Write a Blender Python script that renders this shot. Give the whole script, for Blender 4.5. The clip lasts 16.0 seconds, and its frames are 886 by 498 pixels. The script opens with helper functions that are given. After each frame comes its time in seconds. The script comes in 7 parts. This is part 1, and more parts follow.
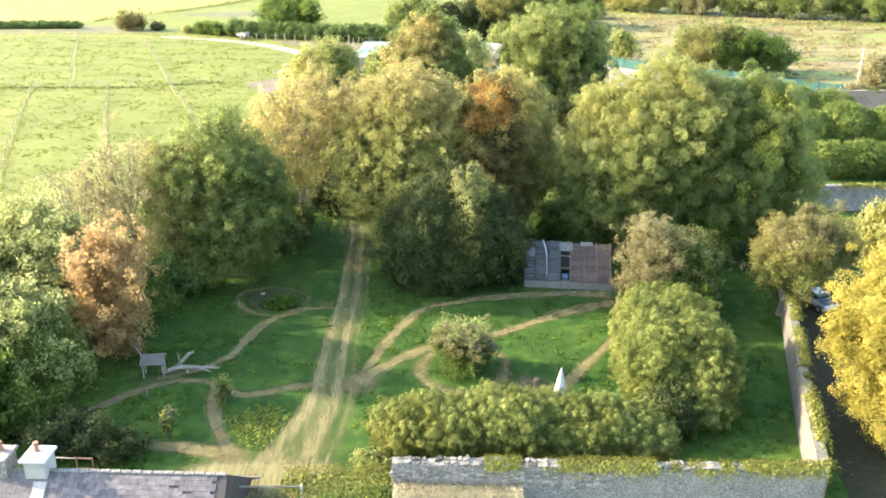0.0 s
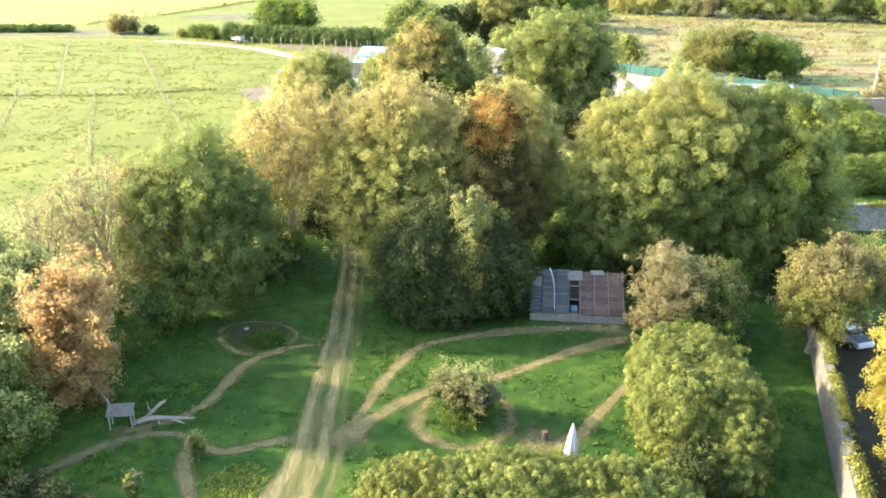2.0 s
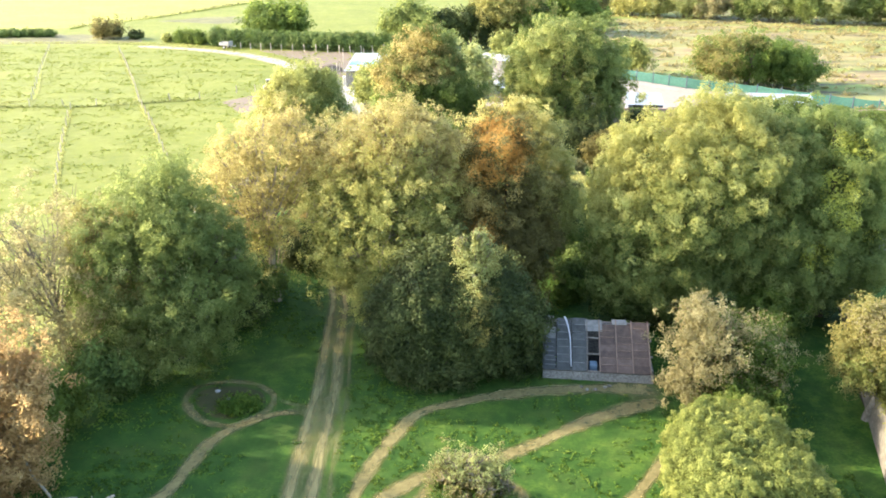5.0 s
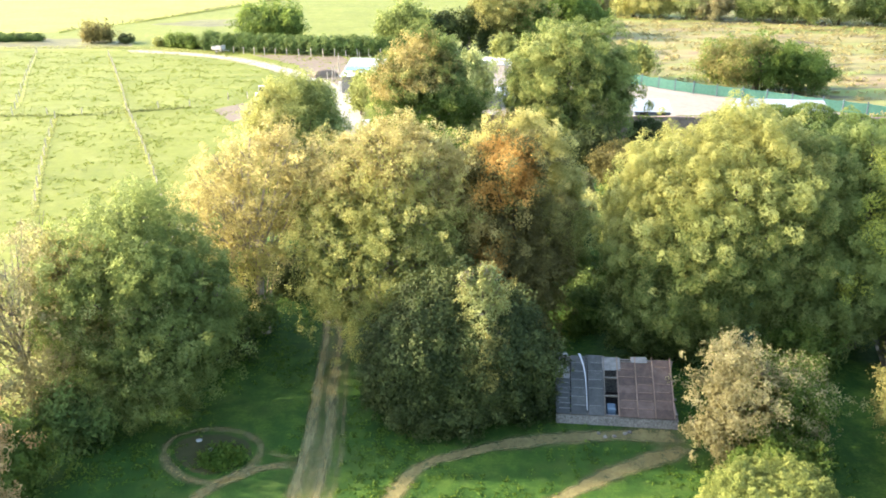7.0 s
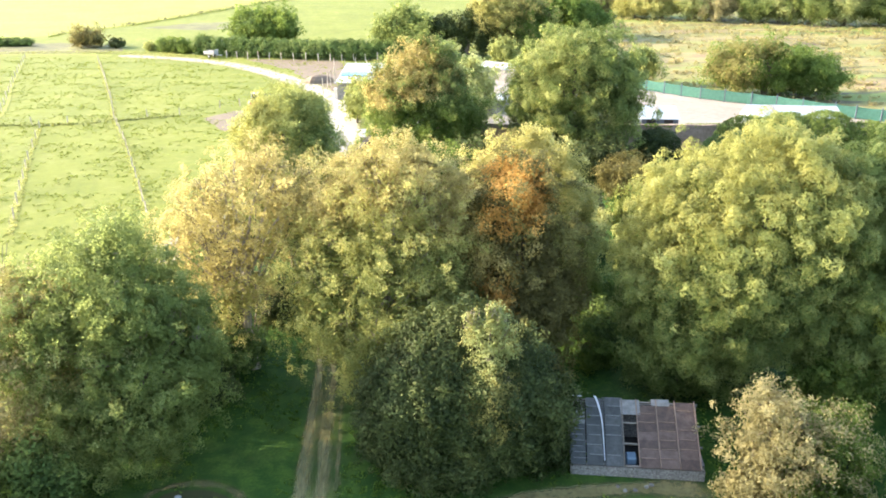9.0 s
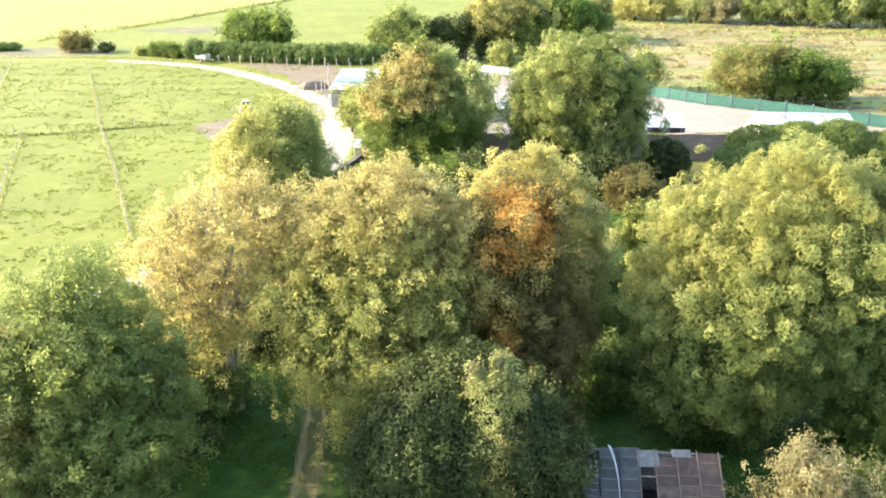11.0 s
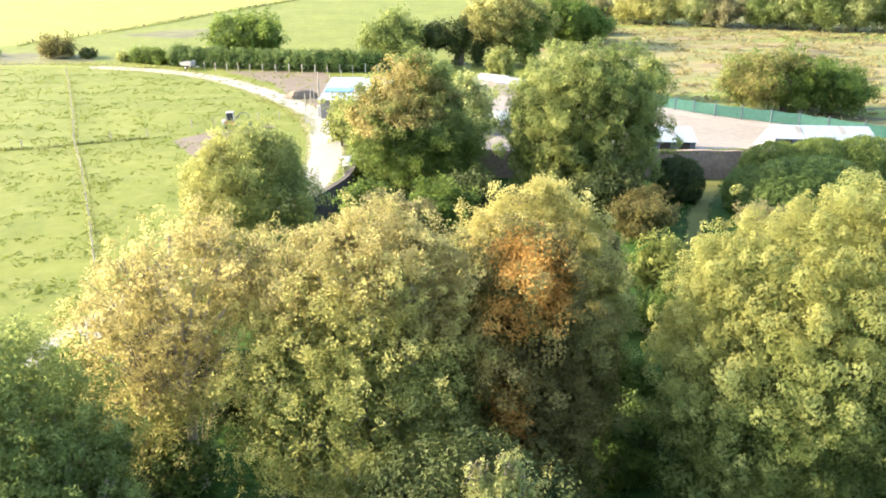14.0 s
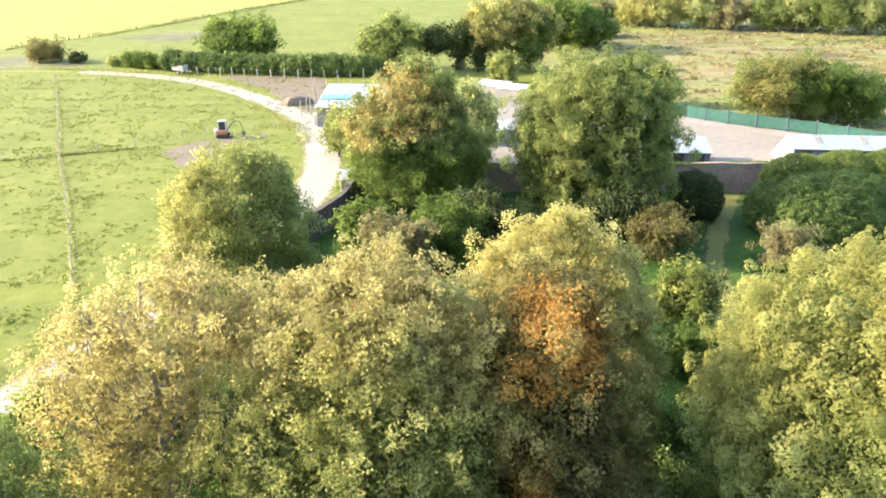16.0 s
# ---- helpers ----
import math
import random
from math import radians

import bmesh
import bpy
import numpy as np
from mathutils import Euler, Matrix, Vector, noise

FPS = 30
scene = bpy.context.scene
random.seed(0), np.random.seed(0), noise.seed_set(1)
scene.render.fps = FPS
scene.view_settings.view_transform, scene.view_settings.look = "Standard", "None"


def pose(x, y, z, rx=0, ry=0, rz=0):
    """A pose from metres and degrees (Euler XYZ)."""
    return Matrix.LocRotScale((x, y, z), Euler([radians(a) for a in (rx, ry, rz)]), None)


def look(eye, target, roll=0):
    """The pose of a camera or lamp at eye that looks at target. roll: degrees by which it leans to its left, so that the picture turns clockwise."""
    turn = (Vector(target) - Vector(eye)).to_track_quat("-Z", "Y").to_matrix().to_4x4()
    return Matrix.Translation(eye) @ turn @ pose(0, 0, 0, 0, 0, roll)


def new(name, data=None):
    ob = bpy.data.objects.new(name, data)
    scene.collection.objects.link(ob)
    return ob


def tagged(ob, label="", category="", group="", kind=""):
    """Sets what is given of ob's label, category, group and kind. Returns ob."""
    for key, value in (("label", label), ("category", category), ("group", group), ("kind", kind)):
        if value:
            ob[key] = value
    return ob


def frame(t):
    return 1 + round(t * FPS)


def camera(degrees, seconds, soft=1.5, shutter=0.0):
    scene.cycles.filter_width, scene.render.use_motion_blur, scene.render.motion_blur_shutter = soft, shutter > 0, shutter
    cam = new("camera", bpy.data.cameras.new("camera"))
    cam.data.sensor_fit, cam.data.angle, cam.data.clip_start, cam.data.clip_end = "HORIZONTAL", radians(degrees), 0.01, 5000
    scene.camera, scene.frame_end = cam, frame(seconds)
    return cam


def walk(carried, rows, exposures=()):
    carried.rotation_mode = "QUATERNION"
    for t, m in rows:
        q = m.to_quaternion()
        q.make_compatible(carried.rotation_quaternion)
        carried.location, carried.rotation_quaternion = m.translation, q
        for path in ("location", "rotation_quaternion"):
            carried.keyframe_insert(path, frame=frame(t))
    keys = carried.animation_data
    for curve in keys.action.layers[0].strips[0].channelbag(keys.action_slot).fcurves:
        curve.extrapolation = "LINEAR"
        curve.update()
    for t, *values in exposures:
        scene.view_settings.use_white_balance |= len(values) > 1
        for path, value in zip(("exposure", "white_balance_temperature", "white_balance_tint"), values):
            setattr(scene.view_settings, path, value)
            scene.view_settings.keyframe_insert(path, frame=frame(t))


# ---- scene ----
cam = camera(56.0, 16.0, soft=1.8)
# seconds, x, y, z, heading, pitch, lean
ROWS = [
    (0.0, 0.000, 0.000, 25.503, -0.869, -21.778, -0.198),
    (0.5, 0.091, 1.263, 25.565, -0.796, -21.784, -0.152),
    (1.0, 0.163, 2.556, 25.609, -0.760, -21.789, -0.125),
    (1.5, 0.213, 3.869, 25.639, -0.754, -21.794, -0.112),
    (2.0, 0.244, 5.191, 25.659, -0.769, -21.799, -0.106),
    (2.5, 0.257, 6.515, 25.670, -0.800, -21.803, -0.102),
    (3.0, 0.253, 7.832, 25.677, -0.842, -21.807, -0.098),
    (3.5, 0.233, 9.138, 25.680, -0.890, -21.811, -0.090),
    (4.0, 0.202, 10.427, 25.682, -0.942, -21.815, -0.077),
    (5.0, 0.111, 12.944, 25.689, -1.045, -21.821, -0.030),
    (6.0, 0.003, 15.366, 25.705, -1.140, -21.828, 0.045),
    (6.5, -0.051, 16.541, 25.719, -1.182, -21.831, 0.090),
    (7.0, -0.101, 17.693, 25.736, -1.222, -21.834, 0.140),
    (7.5, -0.145, 18.824, 25.757, -1.259, -21.837, 0.192),
    (8.0, -0.180, 19.935, 25.781, -1.294, -21.840, 0.244),
    (8.5, -0.206, 21.030, 25.809, -1.328, -21.843, 0.295),
    (9.0, -0.220, 22.112, 25.839, -1.362, -21.846, 0.342),
    (10.0, -0.213, 24.250, 25.903, -1.435, -21.851, 0.422),
    (11.0, -0.160, 26.382, 25.968, -1.520, -21.855, 0.472),
    (11.5, -0.121, 27.456, 25.997, -1.568, -21.857, 0.484),
    (12.0, -0.076, 28.542, 26.024, -1.620, -21.858, 0.488),
    (12.5, -0.031, 29.642, 26.046, -1.676, -21.858, 0.483),
    (13.0, 0.009, 30.763, 26.063, -1.734, -21.858, 0.472),
    (13.5, 0.040, 31.907, 26.074, -1.794, -21.856, 0.458),
    (14.0, 0.051, 33.077, 26.077, -1.852, -21.853, 0.442),
    (14.5, 0.036, 34.278, 26.071, -1.907, -21.849, 0.430),
    (15.0, -0.016, 35.512, 26.056, -1.954, -21.843, 0.426),
    (15.5, -0.117, 36.782, 26.031, -1.989, -21.835, 0.437),
    (16.0, -0.280, 38.088, 25.994, -2.007, -21.825, 0.471),
]
walk(cam, [(t, pose(x, y, z, 0, 0, yaw) @ pose(0, 0, 0, 90 + pitch, 0, 0) @ pose(0, 0, 0, 0, 0, -lean))
           for t, x, y, z, yaw, pitch, lean in ROWS],
     exposures=[(0.0, 3.1, 6850, 10), (9.0, 3.13, 6850, 10), (12.5, 3.04, 6850, 10), (16.0, 2.86, 6850, 10)])

# ---- daylight ----
SUN_AZ, SUN_EL = 79.0, 23.5   # degrees: from +y towards -x, and above the horizon
sky_world = bpy.data.worlds.new("sky")
scene.world = sky_world
sky_world.use_nodes = True
wn = sky_world.node_tree.nodes
sky = wn.new("ShaderNodeTexSky")
sky.sky_type, sky.sun_disc = "NISHITA", False
sky.sun_elevation, sky.sun_rotation = radians(SUN_EL), radians(-SUN_AZ)
sky.air_density, sky.dust_density = 1.0, 1.5
wn["Background"].inputs[1].default_value = 0.15
sky_world.node_tree.links.new(sky.outputs[0], wn["Background"].inputs[0])
sun = new("sun", bpy.data.lights.new("sun", "SUN"))
sun.data.energy, sun.data.angle, sun.data.color = 2.7, radians(0.6), (1.0, 0.872, 0.69)
toward = Vector((-math.sin(radians(SUN_AZ)) * math.cos(radians(SUN_EL)),
                 math.cos(radians(SUN_AZ)) * math.cos(radians(SUN_EL)), math.sin(radians(SUN_EL))))
sun.matrix_world = look(toward * 200, (0, 0, 0))

RNG = np.random.default_rng(7)


# ---- material helpers ----
class Nodes:
    """A small wrapper round a material's node tree."""

    def __init__(self, name):
        self.mat = bpy.data.materials.new(name)
        self.mat.use_nodes = True
        self.tree = self.mat.node_tree
        self.bsdf = self.tree.nodes["Principled BSDF"]
        self.out = self.tree.nodes["Material Output"]

    def add(self, kind, **settings):
        node = self.tree.nodes.new(kind)
        for key, value in settings.items():
            setattr(node, key, value)
        return node

    def link(self, a, b):
        self.tree.links.new(a, b)

    def position(self):
        return self.add("ShaderNodeNewGeometry").outputs["Position"]

    def noise(self, scale, detail=4.0, rough=0.6, vector=None, stretch=None):
        node = self.add("ShaderNodeTexNoise")
        node.inputs["Scale"].default_value = scale
        node.inputs["Detail"].default_value = detail
        node.inputs["Roughness"].default_value = rough
        vector = vector or self.position()
        if stretch:
            m = self.add("ShaderNodeMapping")
            m.inputs["Scale"].default_value = stretch
            self.link(vector, m.inputs["Vector"])
            vector = m.outputs[0]
        self.link(vector, node.inputs["Vector"])
        return node.outputs["Fac"]

    def ramp(self, fac, stops):
        node = self.add("ShaderNodeValToRGB")
        while len(node.color_ramp.elements) < len(stops):
            node.color_ramp.elements.new(0.5)
        for e, (at, colour) in zip(node.color_ramp.elements, stops):
            e.position, e.color = at, (*colour, 1)
        self.link(fac, node.inputs[0])
        return node.outputs[0]

    def mix(self, fac, a, b, blend="MIX"):
        node = self.add("ShaderNodeMix", data_type="RGBA", blend_type=blend)
        for value, socket in ((fac, node.inputs[0]), (a, node.inputs[6]), (b, node.inputs[7])):
            if isinstance(value, (int, float)):
                socket.default_value = value
            elif isinstance(value, tuple):
                socket.default_value = (*value, 1)
            else:
                self.link(value, socket)
        return node.outputs[2]

    def math(self, op, a, b=0.0, c=0.0):
        node = self.add("ShaderNodeMath", operation=op)
        for value, socket in zip((a, b, c), node.inputs):
            if isinstance(value, (int, float)):
                socket.default_value = value
            else:
                self.link(value, socket)
        return node.outputs[0]

    def step(self, value, low, high):
        node = self.add("ShaderNodeMapRange", interpolation_type="SMOOTHSTEP")
        self.link(value, node.inputs[0])
        node.inputs[1].default_value, node.inputs[2].default_value = low, high
        return node.outputs[0]

    def bump(self, height, strength, distance):
        node = self.add("ShaderNodeBump")
        node.inputs["Strength"].default_value = strength
        node.inputs["Distance"].default_value = distance
        self.link(height, node.inputs["Height"])
        self.link(node.outputs[0], self.bsdf.inputs["Normal"])

    def finish(self, colour=None, rough=0.8, metal=0.0, spec=0.3):
        if isinstance(colour, tuple):
            self.bsdf.inputs["Base Color"].default_value = (*colour, 1)
        elif colour is not None:
            self.link(colour, self.bsdf.inputs["Base Color"])
        self.bsdf.inputs["Roughness"].default_value = rough
        self.bsdf.inputs["Metallic"].default_value = metal
        self.bsdf.inputs["Specular IOR Level"].default_value = spec
        return self.mat


def foliage(name, dark, mid, light, glow=0.35, patch=0.45):
    """Leaves: each leaf its own shade, whole sprays of them lighter or darker; in crowns the tone also carries painted
    shade.
    """
    n = Nodes(name)
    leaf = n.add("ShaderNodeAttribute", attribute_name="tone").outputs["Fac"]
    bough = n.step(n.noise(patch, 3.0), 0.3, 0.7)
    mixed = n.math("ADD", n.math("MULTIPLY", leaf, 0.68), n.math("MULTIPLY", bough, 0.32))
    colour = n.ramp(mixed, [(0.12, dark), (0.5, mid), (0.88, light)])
    n.finish(colour, 0.6, spec=0.13)
    through_leaf = n.add("ShaderNodeBsdfTranslucent")
    n.link(n.mix(0.6, colour, light), through_leaf.inputs["Color"])
    both = n.add("ShaderNodeMixShader")
    both.inputs[0].default_value = min(0.62, glow * 1.15)
    n.link(n.bsdf.outputs[0], both.inputs[1])
    n.link(through_leaf.outputs[0], both.inputs[2])
    n.link(both.outputs[0], n.out.inputs["Surface"])
    return n.mat


def bark(name, a, b):
    n = Nodes(name)
    g = n.noise(9.0, 5.0, stretch=(1, 1, 0.25))
    n.bump(g, 0.7, 0.03)
    return n.finish(n.ramp(g, [(0.3, a), (0.7, b)]), 0.9, spec=0.1)


def grass_colour(n, low, mid, high, dry, dry_amount, dry_scale=0.35, streak=None, lush=None):
    """Grass in patches of metres, tufts of decimetres and blades."""
    big, tuft, blade = n.noise(0.09, 4.0), n.noise(0.9, 5.0, 0.65), n.noise(6.5, 4.0, 0.7)
    mixed = n.math("ADD", n.math("MULTIPLY", big, 0.35),
                   n.math("ADD", n.math("MULTIPLY", tuft, 0.4), n.math("MULTIPLY", blade, 0.25)))
    colour = n.ramp(mixed, [(0.34, low), (0.5, mid), (0.66, high)])
    dead = n.math("MULTIPLY", n.step(n.noise(dry_scale, 6.0, 0.7, stretch=streak), 0.45, 0.7), dry_amount)
    if lush:
        colour = n.mix(n.step(n.noise(0.035, 5.0, 0.65, stretch=streak), 0.45, 0.58), colour, lush)
        rows = n.math("MULTIPLY", n.step(n.noise(0.42, 6.0, 0.72, stretch=(0.14, 0.42, 1)), 0.49, 0.58), n.step(n.noise(0.03, 3.0), 0.4, 0.55))
        colour = n.mix(n.math("MULTIPLY", rows, 0.95), colour, (0.06, 0.05, 0.03))
    return n.mix(dead, colour, dry), n.math("ADD", n.math("MULTIPLY", tuft, 0.7), n.math("MULTIPLY", blade, 0.3))


FIELD = dict(low=(0.065, 0.084, 0.0135), mid=(0.102, 0.118, 0.0185), high=(0.142, 0.15, 0.029), dry=(0.20, 0.19, 0.065), dry_amount=0.35)
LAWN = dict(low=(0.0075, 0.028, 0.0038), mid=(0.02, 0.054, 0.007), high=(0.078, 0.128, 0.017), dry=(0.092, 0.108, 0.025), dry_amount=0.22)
MEADOW = dict(low=(0.085, 0.092, 0.028), mid=(0.145, 0.138, 0.05), high=(0.20, 0.178, 0.072), dry=(0.225, 0.155, 0.09), dry_amount=0.85, dry_scale=0.05, streak=(0.25, 1.5, 1), lush=(0.128, 0.158, 0.036))


def grass_material(name, kind):
    n = Nodes(name)
    colour, height = grass_colour(n, **kind)
    n.bump(height, 0.55, 0.14)
    return n.finish(colour, 0.85, spec=0.15)


def worn_material(name, kind, bare, bare2, wide=(0.32, 0.62), along=None):
    """Ground worn down to straw, stones or earth, thinning out raggedly; 'wear' runs from 0 at the edge to 1."""
    n = Nodes(name)
    height = grass_colour(n, **kind)[1]
    wear = n.add("ShaderNodeAttribute", attribute_name="wear").outputs["Fac"]
    ragged = n.math("ADD", wear, n.math("MULTIPLY", n.math("SUBTRACT", n.noise(1.3, 7.0, 0.8, stretch=along), 0.5), 1.9))
    fine = n.noise(4.0, 5.0, 0.7, stretch=along)
    straw = n.ramp(n.math("ADD", n.math("MULTIPLY", fine, 0.6), n.math("MULTIPLY", n.noise(0.5), 0.4)),
                   [(0.35, bare), (0.65, bare2)])
    n.bump(n.math("ADD", height, fine), 0.6, 0.12)
    n.finish(straw, 0.9, spec=0.1)
    clear = n.add("ShaderNodeBsdfTransparent")
    both = n.add("ShaderNodeMixShader")
    cover = n.math("MULTIPLY", n.step(ragged, *wide), n.step(wear, 0.02, 0.3))
    n.link(cover, both.inputs[0])
    n.link(clear.outputs[0], both.inputs[1])
    n.link(n.bsdf.outputs[0], both.inputs[2])
    n.link(both.outputs[0], n.out.inputs["Surface"])
    return n.mat


def speckled(name, stops, scale, rough=0.85, bump=0.02, second=0.3, spec=0.25, metal=0.0, stretch=None):
    """A surface that varies at two sizes."""
    n = Nodes(name)
    a, b = n.noise(scale, 6.0, 0.65, stretch=stretch), n.noise(scale * 0.12, 3.0)
    mixed = n.math("ADD", n.math("MULTIPLY", a, 1 - second), n.math("MULTIPLY", b, second))
    n.bump(a, 0.6, bump)
    return n.finish(n.ramp(mixed, stops), rough, metal, spec)


def per_piece(name, stops, scale, rough=0.85, bump=0.02, own_share=0.5):
    """Pieces that each have their own shade."""
    n = Nodes(name)
    own = n.add("ShaderNodeObjectInfo").outputs["Random"]
    a = n.noise(scale, 6.0, 0.65)
    n.bump(a, 0.6, bump)
    return n.finish(n.ramp(n.math("ADD", n.math("MULTIPLY", own, own_share), n.math("MULTIPLY", a, 1 - own_share)), stops), rough)


M_FIELD = grass_material("field_grass", FIELD)
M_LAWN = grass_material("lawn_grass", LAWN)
M_MEADOW = grass_material("rough_meadow", MEADOW)
M_TRACK = worn_material("mown_track", LAWN, (0.102, 0.088, 0.036), (0.192, 0.166, 0.074), (0.05, 1.25))
M_LANE = worn_material("straw_lane", LAWN, (0.122, 0.108, 0.045), (0.225, 0.2, 0.096), (0.16, 1.25), (1.9, 0.22, 1))
M_FENCE_STRIP = worn_material("long_fence_grass", FIELD, (0.15, 0.17, 0.04), (0.20, 0.21, 0.065), (0.45, 0.9))
M_VERGE = worn_material("verge", FIELD, (0.20, 0.18, 0.10), (0.27, 0.25, 0.14))
M_GRAVEL = speckled("gravel", [(0.3, (0.165, 0.153, 0.128)), (0.7, (0.255, 0.24, 0.205))], 3.0)
M_BRACKEN = speckled("dead_bracken", [(0.36, (0.045, 0.048, 0.022)), (0.5, (0.09, 0.085, 0.038)), (0.64, (0.16, 0.165, 0.045))], 0.5, bump=0.3, stretch=(0.5, 1.6, 1))
M_SPOIL = speckled("pale_spoil", [(0.3, (0.15, 0.132, 0.112)), (0.7, (0.25, 0.228, 0.2))], 1.5, bump=0.1)
# rubble darkened in colour for the wall's shadowed face
M_GATEWALL = speckled("shade_dark_rubble", [(0.3, (0.035, 0.03, 0.028)), (0.7, (0.095, 0.08, 0.07))], 2.4, bump=0.08)
M_BARE = worn_material("bare_patch", LAWN, (0.096, 0.083, 0.036), (0.166, 0.142, 0.066), (0.1, 1.2))
M_MOWN = worn_material("mown_grass_path", LAWN, (0.085, 0.092, 0.028), (0.15, 0.148, 0.05), (0.1, 0.9))
M_DIRT = speckled("bare_earth", [(0.3, (0.085, 0.064, 0.045)), (0.7, (0.15, 0.118, 0.086))], 1.5)
M_YARD = speckled("yard_surface", [(0.3, (0.14, 0.12, 0.10)), (0.7, (0.22, 0.195, 0.165))], 1.2)
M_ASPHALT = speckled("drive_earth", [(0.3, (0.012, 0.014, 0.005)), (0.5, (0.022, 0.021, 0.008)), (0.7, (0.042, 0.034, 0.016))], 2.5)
M_STONE = speckled("limestone_wall", [(0.34, (0.07, 0.066, 0.06)), (0.5, (0.175, 0.162, 0.145)), (0.66, (0.32, 0.298, 0.27))], 11.0, bump=0.08, second=0.2)
M_STONE_PIECE = per_piece("limestone_block", [(0.3, (0.085, 0.078, 0.07)), (0.5, (0.18, 0.163, 0.142)), (0.72, (0.34, 0.312, 0.275))], 9.0, bump=0.06, own_share=0.3)
M_CAPSTONE = per_piece("mossy_capstone", [(0.3, (0.045, 0.045, 0.036)), (0.5, (0.10, 0.096, 0.08)), (0.72, (0.21, 0.195, 0.17))], 8.0, bump=0.06, own_share=0.4)
M_REDSTONE = speckled("reddish_rubble_wall", [(0.3, (0.16, 0.11, 0.085)), (0.7, (0.33, 0.24, 0.19))], 2.4, bump=0.08)
M_RENDER = speckled("pale_lime_render", [(0.3, (0.06, 0.056, 0.046)), (0.5, (0.118, 0.11, 0.092)), (0.72, (0.215, 0.2, 0.165))], 4.0, bump=0.05)
M_BARK = bark("bark", (0.05, 0.04, 0.03), (0.16, 0.13, 0.10))
M_PALEBARK = bark("pale_bark", (0.14, 0.12, 0.09), (0.32, 0.28, 0.22))
M_WOOD = speckled("weathered_wood", [(0.3, (0.20, 0.17, 0.14)), (0.7, (0.40, 0.36, 0.30))], 6.0, stretch=(1, 1, 0.2))
M_SLATE = per_piece("slate", [(0.3, (0.058, 0.053, 0.056)), (0.5, (0.098, 0.088, 0.09)), (0.74, (0.18, 0.158, 0.15))], 4.0, 0.8, own_share=0.22)
M_SLATE_DARK = speckled("dark_slate_bed", [(0.3, (0.028, 0.024, 0.022)), (0.7, (0.07, 0.06, 0.055))], 3.0)
M_ROOFSHEET = per_piece("grey_fibre_cement", [(0.25, (0.03, 0.032, 0.03)), (0.55, (0.06, 0.062, 0.058)), (0.8, (0.115, 0.115, 0.108))], 3.2, own_share=0.2)
M_RUST = per_piece("rusty_sheet", [(0.25, (0.034, 0.026, 0.021)), (0.5, (0.076, 0.05, 0.039)), (0.8, (0.135, 0.10, 0.082))], 3.2, own_share=0.22)
M_PALE_SHEET = speckled("pale_sheet", [(0.3, (0.20, 0.195, 0.185)), (0.7, (0.34, 0.33, 0.31))], 2.5)
M_WHITEROOF = speckled("white_sheet_roof", [(0.3, (0.15, 0.175, 0.19)), (0.7, (0.235, 0.262, 0.28))], 1.2, 0.5)
M_WHITE = speckled("white_paint", [(0.3, (0.36, 0.355, 0.345)), (0.7, (0.50, 0.495, 0.48))], 2.0, 0.6)
M_DARKWALL = speckled("dark_blue_cladding", [(0.3, (0.05, 0.06, 0.08)), (0.7, (0.10, 0.12, 0.15))], 2.0)
M_BLUE = speckled("blue_tarpaulin", [(0.3, (0.06, 0.25, 0.50)), (0.7, (0.12, 0.36, 0.62))], 2.0, 0.5)
M_GREENMESH = speckled("green_windbreak", [(0.3, (0.04, 0.125, 0.10)), (0.7, (0.075, 0.195, 0.155))], 2.5, 0.7)
M_ORANGE = speckled("orange_paint", [(0.3, (0.30, 0.12, 0.06)), (0.7, (0.38, 0.18, 0.10))], 3.0, 0.5)
M_DARKGLASS = speckled("dark_glass", [(0.3, (0.02, 0.025, 0.03)), (0.7, (0.035, 0.04, 0.045))], 2.0, 0.15, 0.0, spec=0.6)
M_RUBBER = speckled("black_rubber", [(0.3, (0.02, 0.02, 0.02)), (0.7, (0.05, 0.048, 0.045))], 6.0)
M_CARWHITE = speckled("car_paint", [(0.3, (0.36, 0.38, 0.42)), (0.7, (0.48, 0.5, 0.53))], 3.0, 0.35)
M_CRATE = speckled("faded_blue_plastic", [(0.3, (0.075, 0.115, 0.155)), (0.7, (0.12, 0.17, 0.21))], 3.0, 0.6)
M_WORNSHEET = speckled("worn_pale_sheet", [(0.3, (0.10, 0.098, 0.09)), (0.7, (0.22, 0.212, 0.195))], 3.0)
M_RUSTRIB = speckled("rusty_rib", [(0.3, (0.13, 0.085, 0.06)), (0.7, (0.23, 0.165, 0.125))], 5.0)
M_SHEETRIB = speckled("sheet_rib", [(0.3, (0.11, 0.112, 0.105)), (0.7, (0.2, 0.2, 0.188))], 5.0)
M_OLDWOOD = speckled("dark_old_wood", [(0.3, (0.08, 0.068, 0.056)), (0.7, (0.17, 0.15, 0.125))], 5.0)
M_FLASHING = speckled("white_flashing", [(0.3, (0.6, 0.6, 0.6)), (0.7, (0.78, 0.78, 0.77))], 3.0, 0.5)
M_CLAY = speckled("clay_pot", [(0.3, (0.17, 0.085, 0.055)), (0.7, (0.29, 0.16, 0.105))], 6.0)
M_CLOTH = speckled("white_canvas", [(0.3, (0.36, 0.35, 0.355)), (0.7, (0.52, 0.51, 0.51))], 3.0)
M_STEEL = speckled("galvanised_steel", [(0.3, (0.35, 0.36, 0.37)), (0.7, (0.55, 0.56, 0.57))], 5.0, 0.45, metal=0.6)
